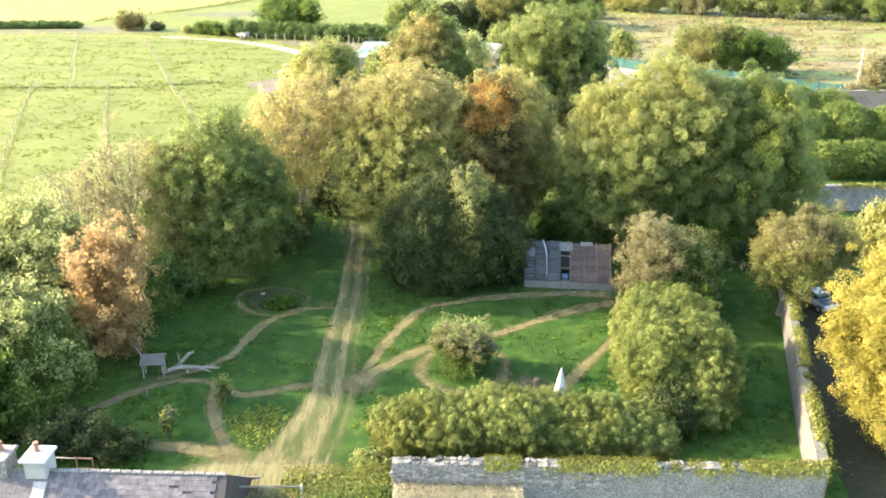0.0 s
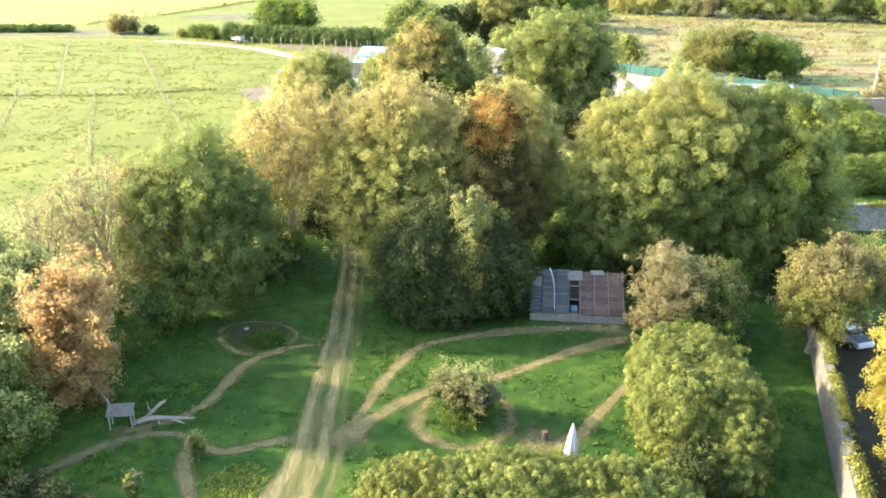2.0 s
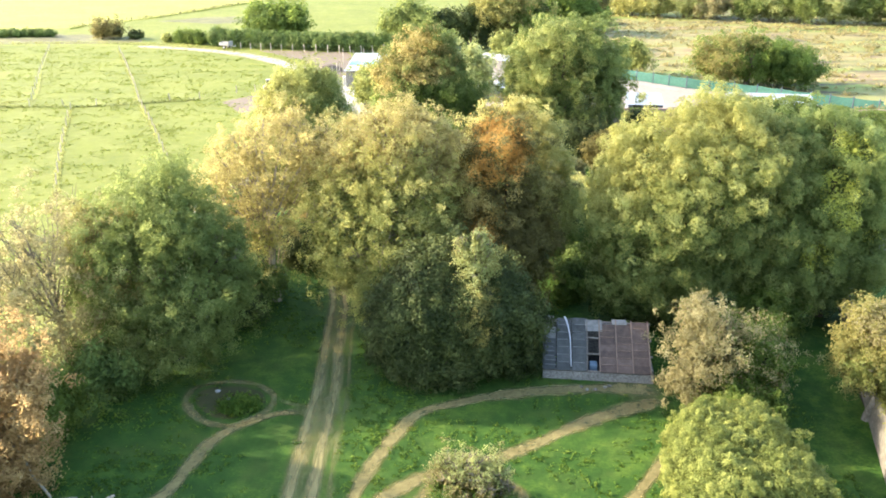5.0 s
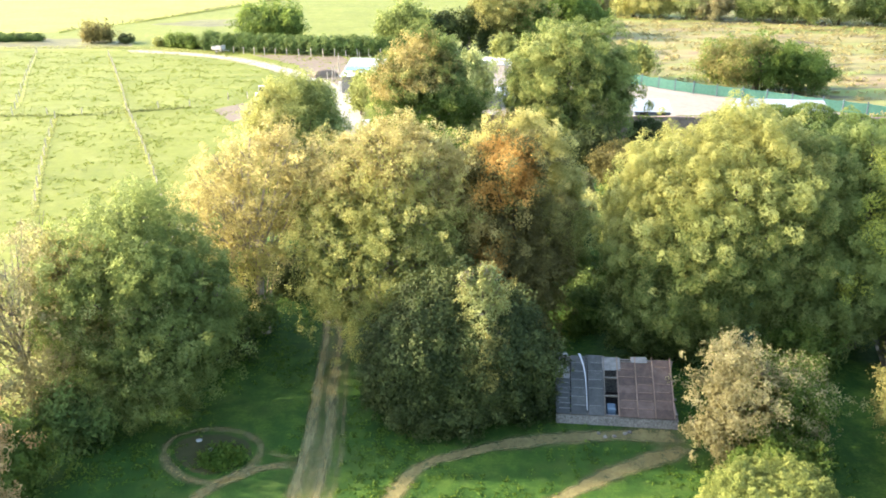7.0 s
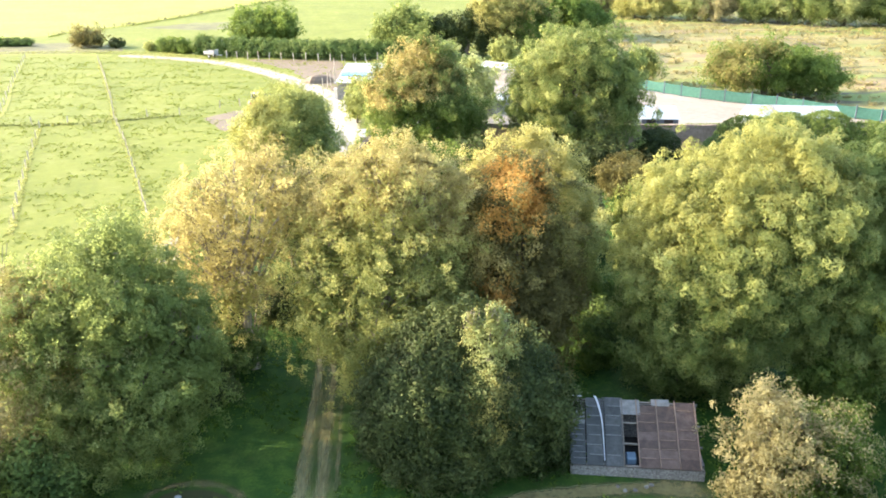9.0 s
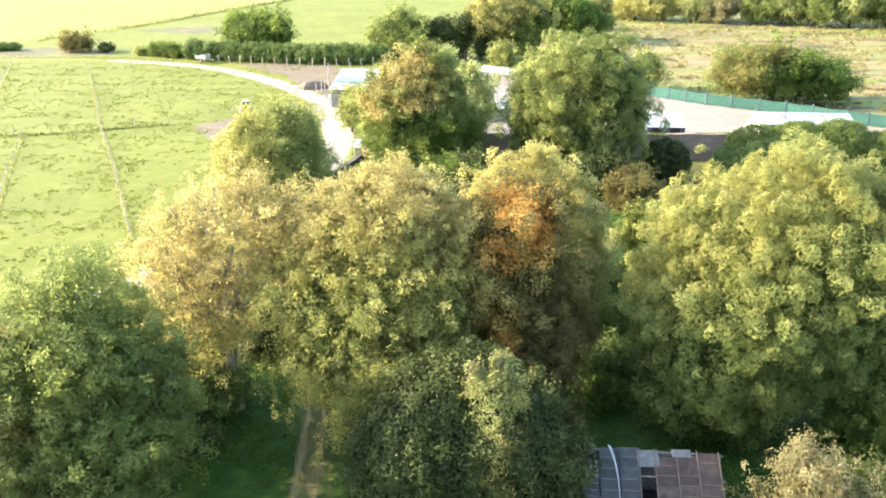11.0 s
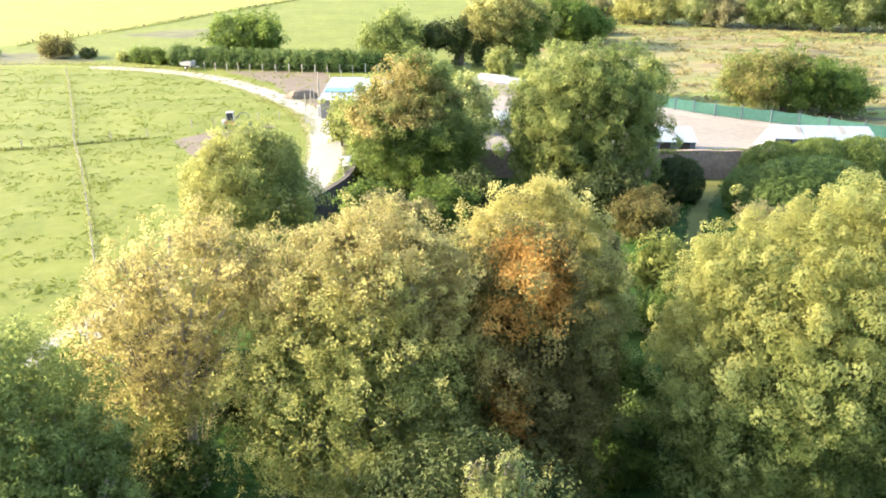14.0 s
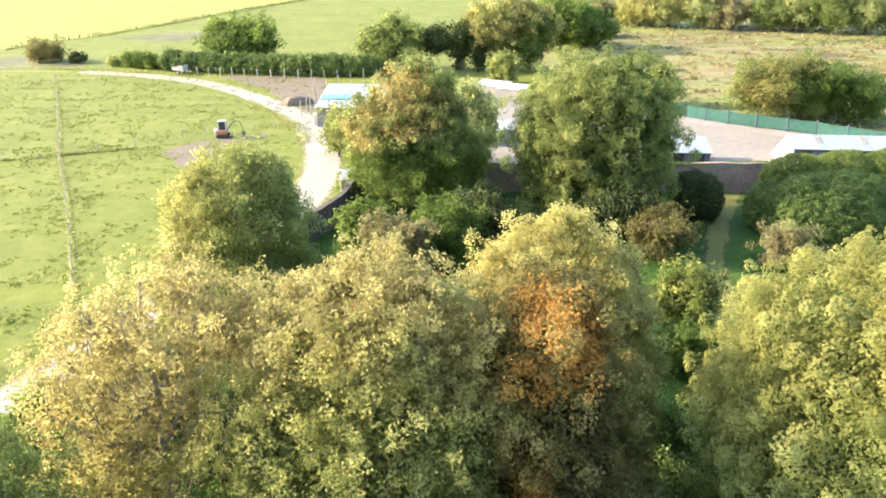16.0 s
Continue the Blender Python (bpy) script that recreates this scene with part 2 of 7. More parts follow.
# near-black also used for openings, whose inner shade it paints
M_BLACK = speckled("dark_hollow", [(0.3, (0.015, 0.014, 0.013)), (0.7, (0.03, 0.028, 0.026))], 2.0)

F_GREEN = foliage("green_leaves", (0.03, 0.06, 0.012), (0.08, 0.13, 0.026), (0.17, 0.22, 0.05), 0.52)
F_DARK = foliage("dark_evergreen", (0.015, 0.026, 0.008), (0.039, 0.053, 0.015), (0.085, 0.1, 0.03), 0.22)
F_ASH = foliage("ash_leaves", (0.088, 0.114, 0.032), (0.182, 0.208, 0.064), (0.32, 0.335, 0.115), 0.52)
F_YELLOWGREEN = foliage("turning_leaves", (0.158, 0.162, 0.05), (0.302, 0.298, 0.095), (0.445, 0.425, 0.165), 0.6)
F_GOLD = foliage("golden_leaves", (0.158, 0.134, 0.047), (0.3, 0.257, 0.092), (0.425, 0.368, 0.152), 0.53)
F_YELLOW = foliage("yellow_leaves", (0.14, 0.124, 0.022), (0.285, 0.245, 0.048), (0.42, 0.37, 0.1), 0.48)
F_LEMON = foliage("lemon_leaves", (0.17, 0.162, 0.048), (0.325, 0.298, 0.092), (0.465, 0.425, 0.165), 0.52)
F_CHESTNUT = foliage("chestnut_leaves", (0.04, 0.064, 0.017), (0.105, 0.14, 0.037), (0.225, 0.262, 0.082), 0.5)
F_AMBER = foliage("amber_leaves", (0.16, 0.128, 0.045), (0.31, 0.25, 0.09), (0.45, 0.385, 0.16), 0.52)
F_COPPER = foliage("copper_leaves", (0.175, 0.105, 0.044), (0.33, 0.21, 0.09), (0.47, 0.345, 0.165), 0.5)
F_RUSSET = foliage("russet_leaves", (0.185, 0.098, 0.026), (0.355, 0.2, 0.052), (0.5, 0.315, 0.1), 0.54)
F_BEECH = foliage("beech_leaves", (0.048, 0.048, 0.017), (0.108, 0.1, 0.034), (0.215, 0.186, 0.066), 0.46)
F_LAUREL = foliage("laurel_leaves", (0.036, 0.055, 0.012), (0.108, 0.13, 0.03), (0.23, 0.248, 0.066), 0.28)
F_HAZE = foliage("grey_brown_leaves", (0.095, 0.09, 0.038), (0.18, 0.165, 0.072), (0.29, 0.265, 0.13), 0.52)
F_SAGE = foliage("sage_leaves", (0.12, 0.142, 0.05), (0.245, 0.27, 0.1), (0.4, 0.42, 0.18), 0.52)
F_STRAW = foliage("straw_blades", (0.22, 0.19, 0.10), (0.36, 0.32, 0.19), (0.50, 0.46, 0.30), 0.3)
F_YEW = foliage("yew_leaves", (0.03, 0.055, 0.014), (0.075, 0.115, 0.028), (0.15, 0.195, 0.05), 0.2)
F_IVY = foliage("ivy_leaves", (0.055, 0.066, 0.013), (0.135, 0.145, 0.028), (0.25, 0.245, 0.06), 0.3)
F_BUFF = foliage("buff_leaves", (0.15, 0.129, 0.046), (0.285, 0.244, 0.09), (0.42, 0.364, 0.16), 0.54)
F_THORN = foliage("thorn_leaves", (0.115, 0.105, 0.046), (0.21, 0.188, 0.088), (0.34, 0.308, 0.16), 0.5)
F_OLIVE = foliage("olive_leaves", (0.075, 0.082, 0.026), (0.165, 0.16, 0.052), (0.28, 0.255, 0.09), 0.5)
F_HEDGE = foliage("hedge_leaves", (0.035, 0.06, 0.013), (0.095, 0.132, 0.027), (0.2, 0.235, 0.058), 0.26)
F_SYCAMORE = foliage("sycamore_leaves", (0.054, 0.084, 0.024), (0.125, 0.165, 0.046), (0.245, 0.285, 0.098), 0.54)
M_GREYTWIG = bark("grey_twig_bark", (0.08, 0.066, 0.05), (0.175, 0.15, 0.115))
F_LIME = foliage("lime_green_leaves", (0.17, 0.19, 0.035), (0.3, 0.325, 0.06), (0.43, 0.45, 0.12), 0.52)
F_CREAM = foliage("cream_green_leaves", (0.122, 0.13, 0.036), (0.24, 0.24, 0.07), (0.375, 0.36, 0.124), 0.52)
F_BRONZE = foliage("bronze_leaves", (0.105, 0.076, 0.022), (0.205, 0.148, 0.042), (0.32, 0.235, 0.075), 0.48)
F_TWIG = bark("twigs", (0.10, 0.08, 0.055), (0.24, 0.20, 0.15))


# ---- mesh helpers ----
def part(name, bm, material, parent=None, label=""):
    """Links a bmesh as one mesh object under a thing or part."""
    me = bpy.data.meshes.new(name)
    bm.to_mesh(me)
    bm.free()
    me.materials.append(material)
    ob = new(name, me)
    ob.parent = parent
    return tagged(ob, label)


def raw(name, verts, faces, material, parent=None, smooth=False):
    me = bpy.data.meshes.new(name)
    me.from_pydata([tuple(v) for v in verts], [], [tuple(f) for f in faces])
    me.materials.append(material)
    if smooth:
        me.polygons.foreach_set("use_smooth", [True] * len(me.polygons))
    ob = new(name, me)
    ob.parent = parent
    return ob


def quads(name, verts, material, parent=None, tone=None):
    """A mesh of loose leaves or blades: verts is (n, corners, 3); tone, from 0 to 1, is each one's shade."""
    n, q = verts.shape[:2]
    me = bpy.data.meshes.new(name)
    me.vertices.add(q * n)
    me.vertices.foreach_set("co", np.ascontiguousarray(verts, dtype=np.float32).ravel())
    me.loops.add(q * n)
    me.loops.foreach_set("vertex_index", np.arange(q * n, dtype=np.int32))
    me.polygons.add(n)
    me.polygons.foreach_set("loop_start", np.arange(0, q * n, q, dtype=np.int32))
    me.update(calc_edges=True)
    me.materials.append(material)
    shade = np.random.default_rng(n).random(n) if tone is None else tone
    me.attributes.new("tone", "FLOAT", "FACE").data.foreach_set("value", np.ascontiguousarray(shade, dtype=np.float32))
    ob = new(name, me)
    ob.parent = parent
    return ob


def empty(name, at, label, category, group="", kind="", turn=0):
    ob = new(name)
    ob.matrix_world = pose(*at, 0, 0, turn)
    return tagged(ob, label, category, group, kind)


def box(bm, cx, cy, cz, sx, sy, sz, turn=0.0, bevel=0.0, m=None):
    """A box from its middle and its full sizes."""
    mm = (m or Matrix()) @ pose(cx, cy, cz, 0, 0, turn) @ Matrix.Diagonal((sx, sy, sz, 1))
    made = bmesh.ops.create_cube(bm, size=1, matrix=mm)
    if bevel:
        edges = list({e for v in made["verts"] for e in v.link_edges})
        bmesh.ops.bevel(bm, geom=edges, offset=bevel, segments=1, affect="EDGES")
    return bm


def block(cx, cy, cz, sx, sy, sz, turn=0.0, bevel=0.0):
    return box(bmesh.new(), cx, cy, cz, sx, sy, sz, turn, bevel)


def tube(bm, points, radii, sides=7):
    """A tapering limb through the points."""
    rings = []
    pts = [Vector(p) for p in points]
    for i, p in enumerate(pts):
        d = (pts[min(i + 1, len(pts) - 1)] - pts[max(i - 1, 0)]).normalized()
        a = d.orthogonal().normalized()
        b = d.cross(a)
        rings.append([bm.verts.new(p + (a * math.cos(k * math.tau / sides) + b * math.sin(k * math.tau / sides)) * radii[i])
                      for k in range(sides)])
    for r, s in zip(rings, rings[1:]):
        for k in range(sides):
            bm.faces.new((r[k], r[(k + 1) % sides], s[(k + 1) % sides], s[k]))
    bm.faces.new(rings[-1])
    bm.faces.new(rings[0][::-1])
    return bm


def smooth_line(points, step=1.0):
    """A Catmull-Rom line through the points, about a step between samples."""
    p = [np.array(q, float) for q in points]
    p = [2 * p[0] - p[1]] + p + [2 * p[-1] - p[-2]]
    out = []
    for a, b, c, d in zip(p, p[1:], p[2:], p[3:]):
        n = max(1, int(np.linalg.norm(c - b) / step))
        for k in range(n):
            t = k / n
            out.append(0.5 * (2 * b + (c - a) * t + (2 * a - 5 * b + 4 * c - d) * t * t + (3 * b - a - 3 * c + d) * t ** 3))
    out.append(p[-2])
    return np.array(out)


WAYS = []   # the middle line and half width of each trodden way


def ribbon(name, points, widths, z, material, profile=(0, 0.45, 1, 1, 1, 0.45, 0), label="", category="path", closed=False):
    """A strip of ground along a line, with its wear across it."""
    line = smooth_line(points, 0.8)
    w = np.interp(np.linspace(0, 1, len(line)), np.linspace(0, 1, len(widths)), widths)
    if name in ("trodden_path", "garden_lane", "lane_mouth"):
        WAYS.append((line, w * 0.42))
    if name == "trodden_path":
        s = np.arange(len(line)) * 0.8
        w = w * (1 + 0.16 * np.sin(s * 0.9 + points[0][0]) + 0.12 * np.sin(s * 2.1 + points[0][1]))
    k = len(profile)
    verts, wear = [], []
    for i, p in enumerate(line):
        d = line[min(i + 1, len(line) - 1)] - line[max(i - 1, 0)]
        d = d / (np.linalg.norm(d) + 1e-9)
        side = np.array((d[1], -d[0]))
        end = 1.0 if closed else min(1.0, min(i, len(line) - 1 - i) / 2.0)
        for j in range(k):
            q = p + side * (j / (k - 1) - 0.5) * w[i]
            verts.append((q[0], q[1], z))
            wear.append(profile[j] * end)
    faces = [(i * k + j + 1, i * k + j, (i + 1) * k + j, (i + 1) * k + j + 1)
             for i in range(len(line) - 1) for j in range(k - 1)]
    ob = raw(name, verts, faces, material)
    layer = ob.data.attributes.new("wear", "FLOAT", "POINT")
    layer.data.foreach_set("value", wear)
    return tagged(ob, label, category, kind="structure")


def sheet(name, outline, z, material, label, category, ragged=0.0):
    """A flat piece of ground with an uneven outline."""
    pts = []
    n = len(outline)
    for i in range(n):
        a, b = np.array(outline[i], float), np.array(outline[(i + 1) % n], float)
        steps = max(1, int(np.linalg.norm(b - a) / 1.5)) if ragged else 1
        for s in range(steps):
            q = a + (b - a) * s / steps
            pts.append((*(q + RNG.uniform(-ragged, ragged, 2)), z))
    return tagged(raw(name, pts, [tuple(range(len(pts)))], material), label, category, kind="structure")


# ---- plants ----
def leaf_quads(pos, normal, size, rng, narrow=0.6):
    n = len(pos)
    normal = normal / (np.linalg.norm(normal, axis=1, keepdims=True) + 1e-9)
    t = rng.normal(size=(n, 3))
    t -= normal * (t * normal).sum(1, keepdims=True)
    t /= np.linalg.norm(t, axis=1, keepdims=True) + 1e-9
    b = np.cross(normal, t)
    s = (np.asarray(size) * rng.uniform(0.65, 1.35, n))[:, None]
    return np.stack([pos - t * s * 0.5 - b * s * narrow * 0.5, pos - t * s * 0.4 + b * s * narrow * 0.6, pos + t * s * 0.62 - normal * s * 0.1], 1)


def crown(lobes, size, clump, cover=1.6, seed=0, rough=1.0, gaps=0.0, flat=0.8, inner=0.18, skin=0.5):
    """Leaves over the lobes (x, y, z, rx, ry, rz) of a crown, in sprays that stand out unevenly; gives the leaves and
    their tones, darkened inwards as shade.
    """
    rng = np.random.default_rng(seed)
    area_leaf = 0.36 * size * size
    out, tones = [], []
    L = np.array(lobes, float)
    phase = rng.uniform(0, math.tau, 6)

    def swell(p):
        return (np.sin(p[:, 0] * 2.1 + phase[0]) * np.sin(p[:, 1] * 1.9 + phase[1]) + np.sin(p[:, 2] * 2.4 + p[:, 0] * 1.1 + phase[2])
                + 0.7 * np.sin(p[:, 0] * 4.7 + phase[3]) * np.sin(p[:, 2] * 4.1 + phase[4]) * np.sin(p[:, 1] * 4.4 + phase[5]))

    for i in range(len(L)):
        c, r = L[i, :3], L[i, 3:]
        rm = float(np.prod(r)) ** (1 / 3)
        area = 4 * math.pi * rm * rm
        k = max(8, int(1.75 * area / (math.pi * clump * clump)))
        d = rng.normal(size=(k, 3))
        d /= np.linalg.norm(d, axis=1, keepdims=True)
        d = d[(d[:, 2] > -0.75) | (rng.random(k) < 0.3)]
        normal = d / r
        normal /= np.linalg.norm(normal, axis=1, keepdims=True)
        centre = c + d * r
        bough = min(0.4, 0.075 * rm)
        proud = clump * rough * (0.55 * rng.normal(size=len(d)) - 0.35 + 1.1 * (rng.random(len(d)) < 0.12)) + rough * bough * (0.62 * swell(centre) - 0.25)
        centre = centre + normal * proud[:, None]
        keep = np.ones(len(d), bool)
        for j in range(len(L)):
            if j != i:
                keep &= (((centre - L[j, :3]) / (L[j, 3:] - min(0.5 * clump, 0.2 * L[j, 3:].min()))) ** 2).sum(1) > 1
        keep &= rng.random(len(d)) > gaps
        keep &= centre[:, 2] > 0.12
        d, centre, normal = d[keep], centre[keep], normal[keep]
        if not len(d):
            continue
        # each spray is a small drooping cushion with its own lean and shade
        loose = flat < 1.0
        radius = clump * rng.uniform(0.4 if loose else 0.6, 1.35, len(d))
        axis = normal + rng.normal(size=d.shape) * (0.42 if loose else 0.25) + (0, 0, 0.02 if loose else 0.2)
        axis /= np.linalg.norm(axis, axis=1, keepdims=True)
        count = np.maximum(4, (cover * 1.15 * math.pi * radius ** 2 / area_leaf).astype(int))
        own = np.repeat(np.arange(len(d)), count)
        u = rng.normal(size=(len(own), 3))
        u -= axis[own] * (u * axis[own]).sum(1, keepdims=True)
        u /= np.linalg.norm(u, axis=1, keepdims=True) + 1e-9
        q = np.sqrt(rng.random(len(own)))
        wide = radius[own]
        lift = ((0.75 if loose else 1.15) * (1 - q ** 2) - 0.35 + (0.3 if loose else 0.1) * rng.normal(size=len(own))) * wide * (0.4 + 0.6 * flat)
        pos = centre[own] + u * (q * wide * (1 + 0.15 * rng.normal(size=len(own))))[:, None] * (1, 1, 0.45 + 0.55 * flat) + axis[own] * lift[:, None]
        if loose:
            # the shoots run out and hang, longer than they are wide
            run = normal * 0.7 + (0, 0, -0.35) + rng.normal(size=d.shape) * 0.5
            run /= np.linalg.norm(run, axis=1, keepdims=True)
            pos = pos + run[own] * (0.4 * wide * rng.normal(size=len(own)))[:, None]
        nor = axis[own] * (0.7 if loose else 0.8) + u * q[:, None] * (0.6 if loose else 0.95) + rng.normal(size=u.shape) * (0.32 if loose else 0.24)
        ok = pos[:, 2] > 0.04
        out.append(leaf_quads(pos[ok], nor[ok], size, rng))
        # tone rises up the cushion: lit crests and dark creases put into colour
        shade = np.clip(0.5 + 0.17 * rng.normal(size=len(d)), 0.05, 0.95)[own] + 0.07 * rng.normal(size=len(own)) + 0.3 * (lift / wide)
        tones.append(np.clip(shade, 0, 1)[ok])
        # thin leaf cover a little deeper, between the sprays, toned darker for shade
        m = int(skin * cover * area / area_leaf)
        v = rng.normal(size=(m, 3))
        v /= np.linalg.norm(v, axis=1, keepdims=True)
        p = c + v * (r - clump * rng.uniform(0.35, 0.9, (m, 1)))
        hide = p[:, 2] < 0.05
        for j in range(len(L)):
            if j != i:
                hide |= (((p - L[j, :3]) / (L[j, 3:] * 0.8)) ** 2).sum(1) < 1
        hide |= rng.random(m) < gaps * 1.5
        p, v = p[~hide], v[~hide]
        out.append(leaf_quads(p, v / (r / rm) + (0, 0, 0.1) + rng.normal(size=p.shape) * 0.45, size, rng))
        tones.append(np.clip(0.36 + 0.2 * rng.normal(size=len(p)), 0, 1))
        # leaves inside the crown, toned darkest for the shade in there
        m = int(inner * area / area_leaf / 2)
        if m:
            v = rng.normal(size=(m, 3))
            v /= np.linalg.norm(v, axis=1, keepdims=True)
            p = c + v * r * rng.uniform(0.45, 0.78, m)[:, None]
            p = p[p[:, 2] > 0.1]
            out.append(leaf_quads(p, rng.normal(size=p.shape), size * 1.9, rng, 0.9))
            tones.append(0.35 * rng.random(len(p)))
    return (np.concatenate(out), np.concatenate(tones)) if out else (np.zeros((0, 3, 3)), np.zeros(0))


def wood(tree, lobes, base_r, split, material, seed, limbs=6, bend=0.5):
    """Trunk and limbs that reach into the crown."""
    rng = np.random.default_rng(seed)
    top = max(l[2] for l in lobes)
    mid = np.array([np.mean([l[0] for l in lobes]), np.mean([l[1] for l in lobes]), top])
    path = [np.array((0, 0, -0.15)), np.array((0, 0, 0.35))]
    for k in range(1, 6):
        f = k / 5
        path.append(np.array((mid[0] * f + rng.normal() * bend * 0.3, mid[1] * f + rng.normal() * bend * 0.3, 0.35 + (top - 0.35) * f)))
    radii = [base_r * 1.35, base_r] + [base_r * (1 - 0.82 * k / 5) for k in range(1, 6)]
    part("trunk", tube(bmesh.new(), path, radii, 9), material, tree)
    for i in range(limbs):
        l = lobes[i % len(lobes)]
        h = split + (top - split) * rng.uniform(0, 0.55)
        f = h / top
        start = np.array((mid[0] * f, mid[1] * f, h))
        v = rng.normal(size=3)
        v /= np.linalg.norm(v)
        v[2] = abs(v[2])
        end = np.array(l[:3]) + v * np.array(l[3:]) * rng.uniform(0.5, 0.9)
        bow = (start + end) / 2 + np.array((0, 0, 0.35)) * rng.uniform(-1, 1.5) + rng.normal(size=3) * 0.25
        r = base_r * rng.uniform(0.25, 0.42)
        part("limb", tube(bmesh.new(), [start, start * 0.6 + bow * 0.4, bow, bow * 0.4 + end * 0.6, end],
                          [r, r * 0.8, r * 0.6, r * 0.38, r * 0.12], 6), material, tree)


def twig_spray(lobes, count, seed, reach=1.0, thick=0.022):
    """Fine bare twigs that stand out of the crown."""
    rng = np.random.default_rng(seed)
    bm = bmesh.new()
    for i in range(count):
        l = np.array(lobes[rng.integers(len(lobes))])
        v = rng.normal(size=3)
        v[2] = abs(v[2]) + 0.3
        v /= np.linalg.norm(v)
        a = l[:3] + v * l[3:] * 0.35
        b = l[:3] + v * l[3:] * rng.uniform(0.85, 1.12) * reach
        m = (a + b) / 2 + rng.normal(size=3) * 0.15
        tube(bm, [a, m, b], [thick * 1.8, thick, thick * 0.4], 4)
    return bm


def bare_boughs(tree_ob, height, spread_r, count, seed, material):
    """Upswept bare branches that fork from a thin trunk."""
    rng = np.random.default_rng(seed)
    for i in range(count):
        h = height * rng.uniform(0.12, 0.6)
        a = rng.uniform(0, math.tau)
        out = spread_r * rng.uniform(0.45, 1.0)
        tip = np.array((math.cos(a) * out, math.sin(a) * out, min(height, h + height * rng.uniform(0.3, 0.55))))
        start = np.array((0, 0, h))
        mid = start * 0.5 + tip * 0.5 + np.array((math.cos(a), math.sin(a), -0.6)) * out * 0.14
        bm = bmesh.new()
        tube(bm, [start, mid, tip], [0.055, 0.035, 0.012], 5)
        for _ in range(5):
            f = rng.uniform(0.25, 0.95)
            p = mid + (tip - mid) * (2 * f - 1) if f > 0.5 else start + (mid - start) * 2 * f
            q = p + np.array((*(rng.normal(size=2) * 0.5 + (math.cos(a) * 0.4, math.sin(a) * 0.4)), rng.uniform(0.5, 1.3)))
            tube(bm, [p, (p + q) / 2 + rng.normal(size=3) * 0.08, q], [0.026, 0.018, 0.007], 4)
        part("bough", bm, material, tree_ob)


def tree(name, label, at, lobes, leaf, size, clump, base_r=0.25, split=2.0, seed=1, cover=1.6, gaps=0.05, rough=1.0,
         bark_mat=None, limbs=6, twigs=0, extra=(), flat=0.8, category="tree", group="", inner=0.18, dense=0.0, tall=1.0):
    """A tree or shrub: trunk, limbs and a crown of leaves; lobes are given about its foot."""
    lobes = [(l[0], l[1], l[2] * tall, l[3], l[4], l[5] * tall) for l in lobes]
    extra = [(e[0], [(l[0], l[1], l[2] * tall, l[3], l[4], l[5] * tall) for l in e[1]], *e[2:]) for e in extra]
    ob = empty(name, (at[0], at[1], 0), label, category, group)
    if limbs or base_r:
        wood(ob, lobes, base_r, split, bark_mat or M_BARK, seed, limbs)
    every = list(lobes)
    for area in extra:
        if len(area) > 4:
            every += list(area[1])
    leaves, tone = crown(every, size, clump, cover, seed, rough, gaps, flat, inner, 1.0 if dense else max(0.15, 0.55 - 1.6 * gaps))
    middle = leaves.mean(1)
    rng = np.random.default_rng(seed + 5)
    wave = 0.35 * np.sin(middle[:, 0] * 2.3 + seed) * np.sin(middle[:, 1] * 1.9) + 0.35 * np.sin(middle[:, 2] * 2.7 + middle[:, 0] * 1.3) + 0.6 * rng.normal(size=len(middle))
    taken = np.zeros(len(middle), bool)
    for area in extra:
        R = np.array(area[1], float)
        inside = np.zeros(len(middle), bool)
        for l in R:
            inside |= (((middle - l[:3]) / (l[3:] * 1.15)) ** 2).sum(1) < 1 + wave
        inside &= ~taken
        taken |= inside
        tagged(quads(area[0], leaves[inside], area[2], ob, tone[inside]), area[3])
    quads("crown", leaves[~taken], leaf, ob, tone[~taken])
    if twigs:
        tagged(part("twig_spray", twig_spray(lobes, twigs, seed + 9), F_TWIG, ob), kind="stuff")
    return ob


def spread(lobes, n, seed, jitter=0.35, scale=(0.4, 0.6), up=0.0):
    """Breaks the big lobes into a cluster of smaller ones, for an uneven outline."""
    rng = np.random.default_rng(seed)
    out = [tuple(l) for l in lobes]
    for l in lobes:
        c, r = np.array(l[:3]), np.array(l[3:])
        for _ in range(n):
            v = rng.normal(size=3)
            v[2] = v[2] * 0.8 + up
            v /= np.linalg.norm(v)
            s = rng.uniform(*scale)
            out.append((*(c + v * r * (1.0 - s * jitter * 1.6)), *(r * s)))
    return out


M_FARFIELD = grass_material("far_field_grass", dict(low=(0.14, 0.15, 0.026), mid=(0.19, 0.195, 0.036), high=(0.235, 0.232, 0.055), dry=(0.28, 0.25, 0.06), dry_amount=0.25))
# green-brown bed soil, the shade over it darkened into the colour
M_BEDSOIL = speckled("shaded_soil", [(0.3, (0.018, 0.028, 0.007)), (0.55, (0.042, 0.042, 0.014)), (0.75, (0.075, 0.055, 0.026))], 1.6)


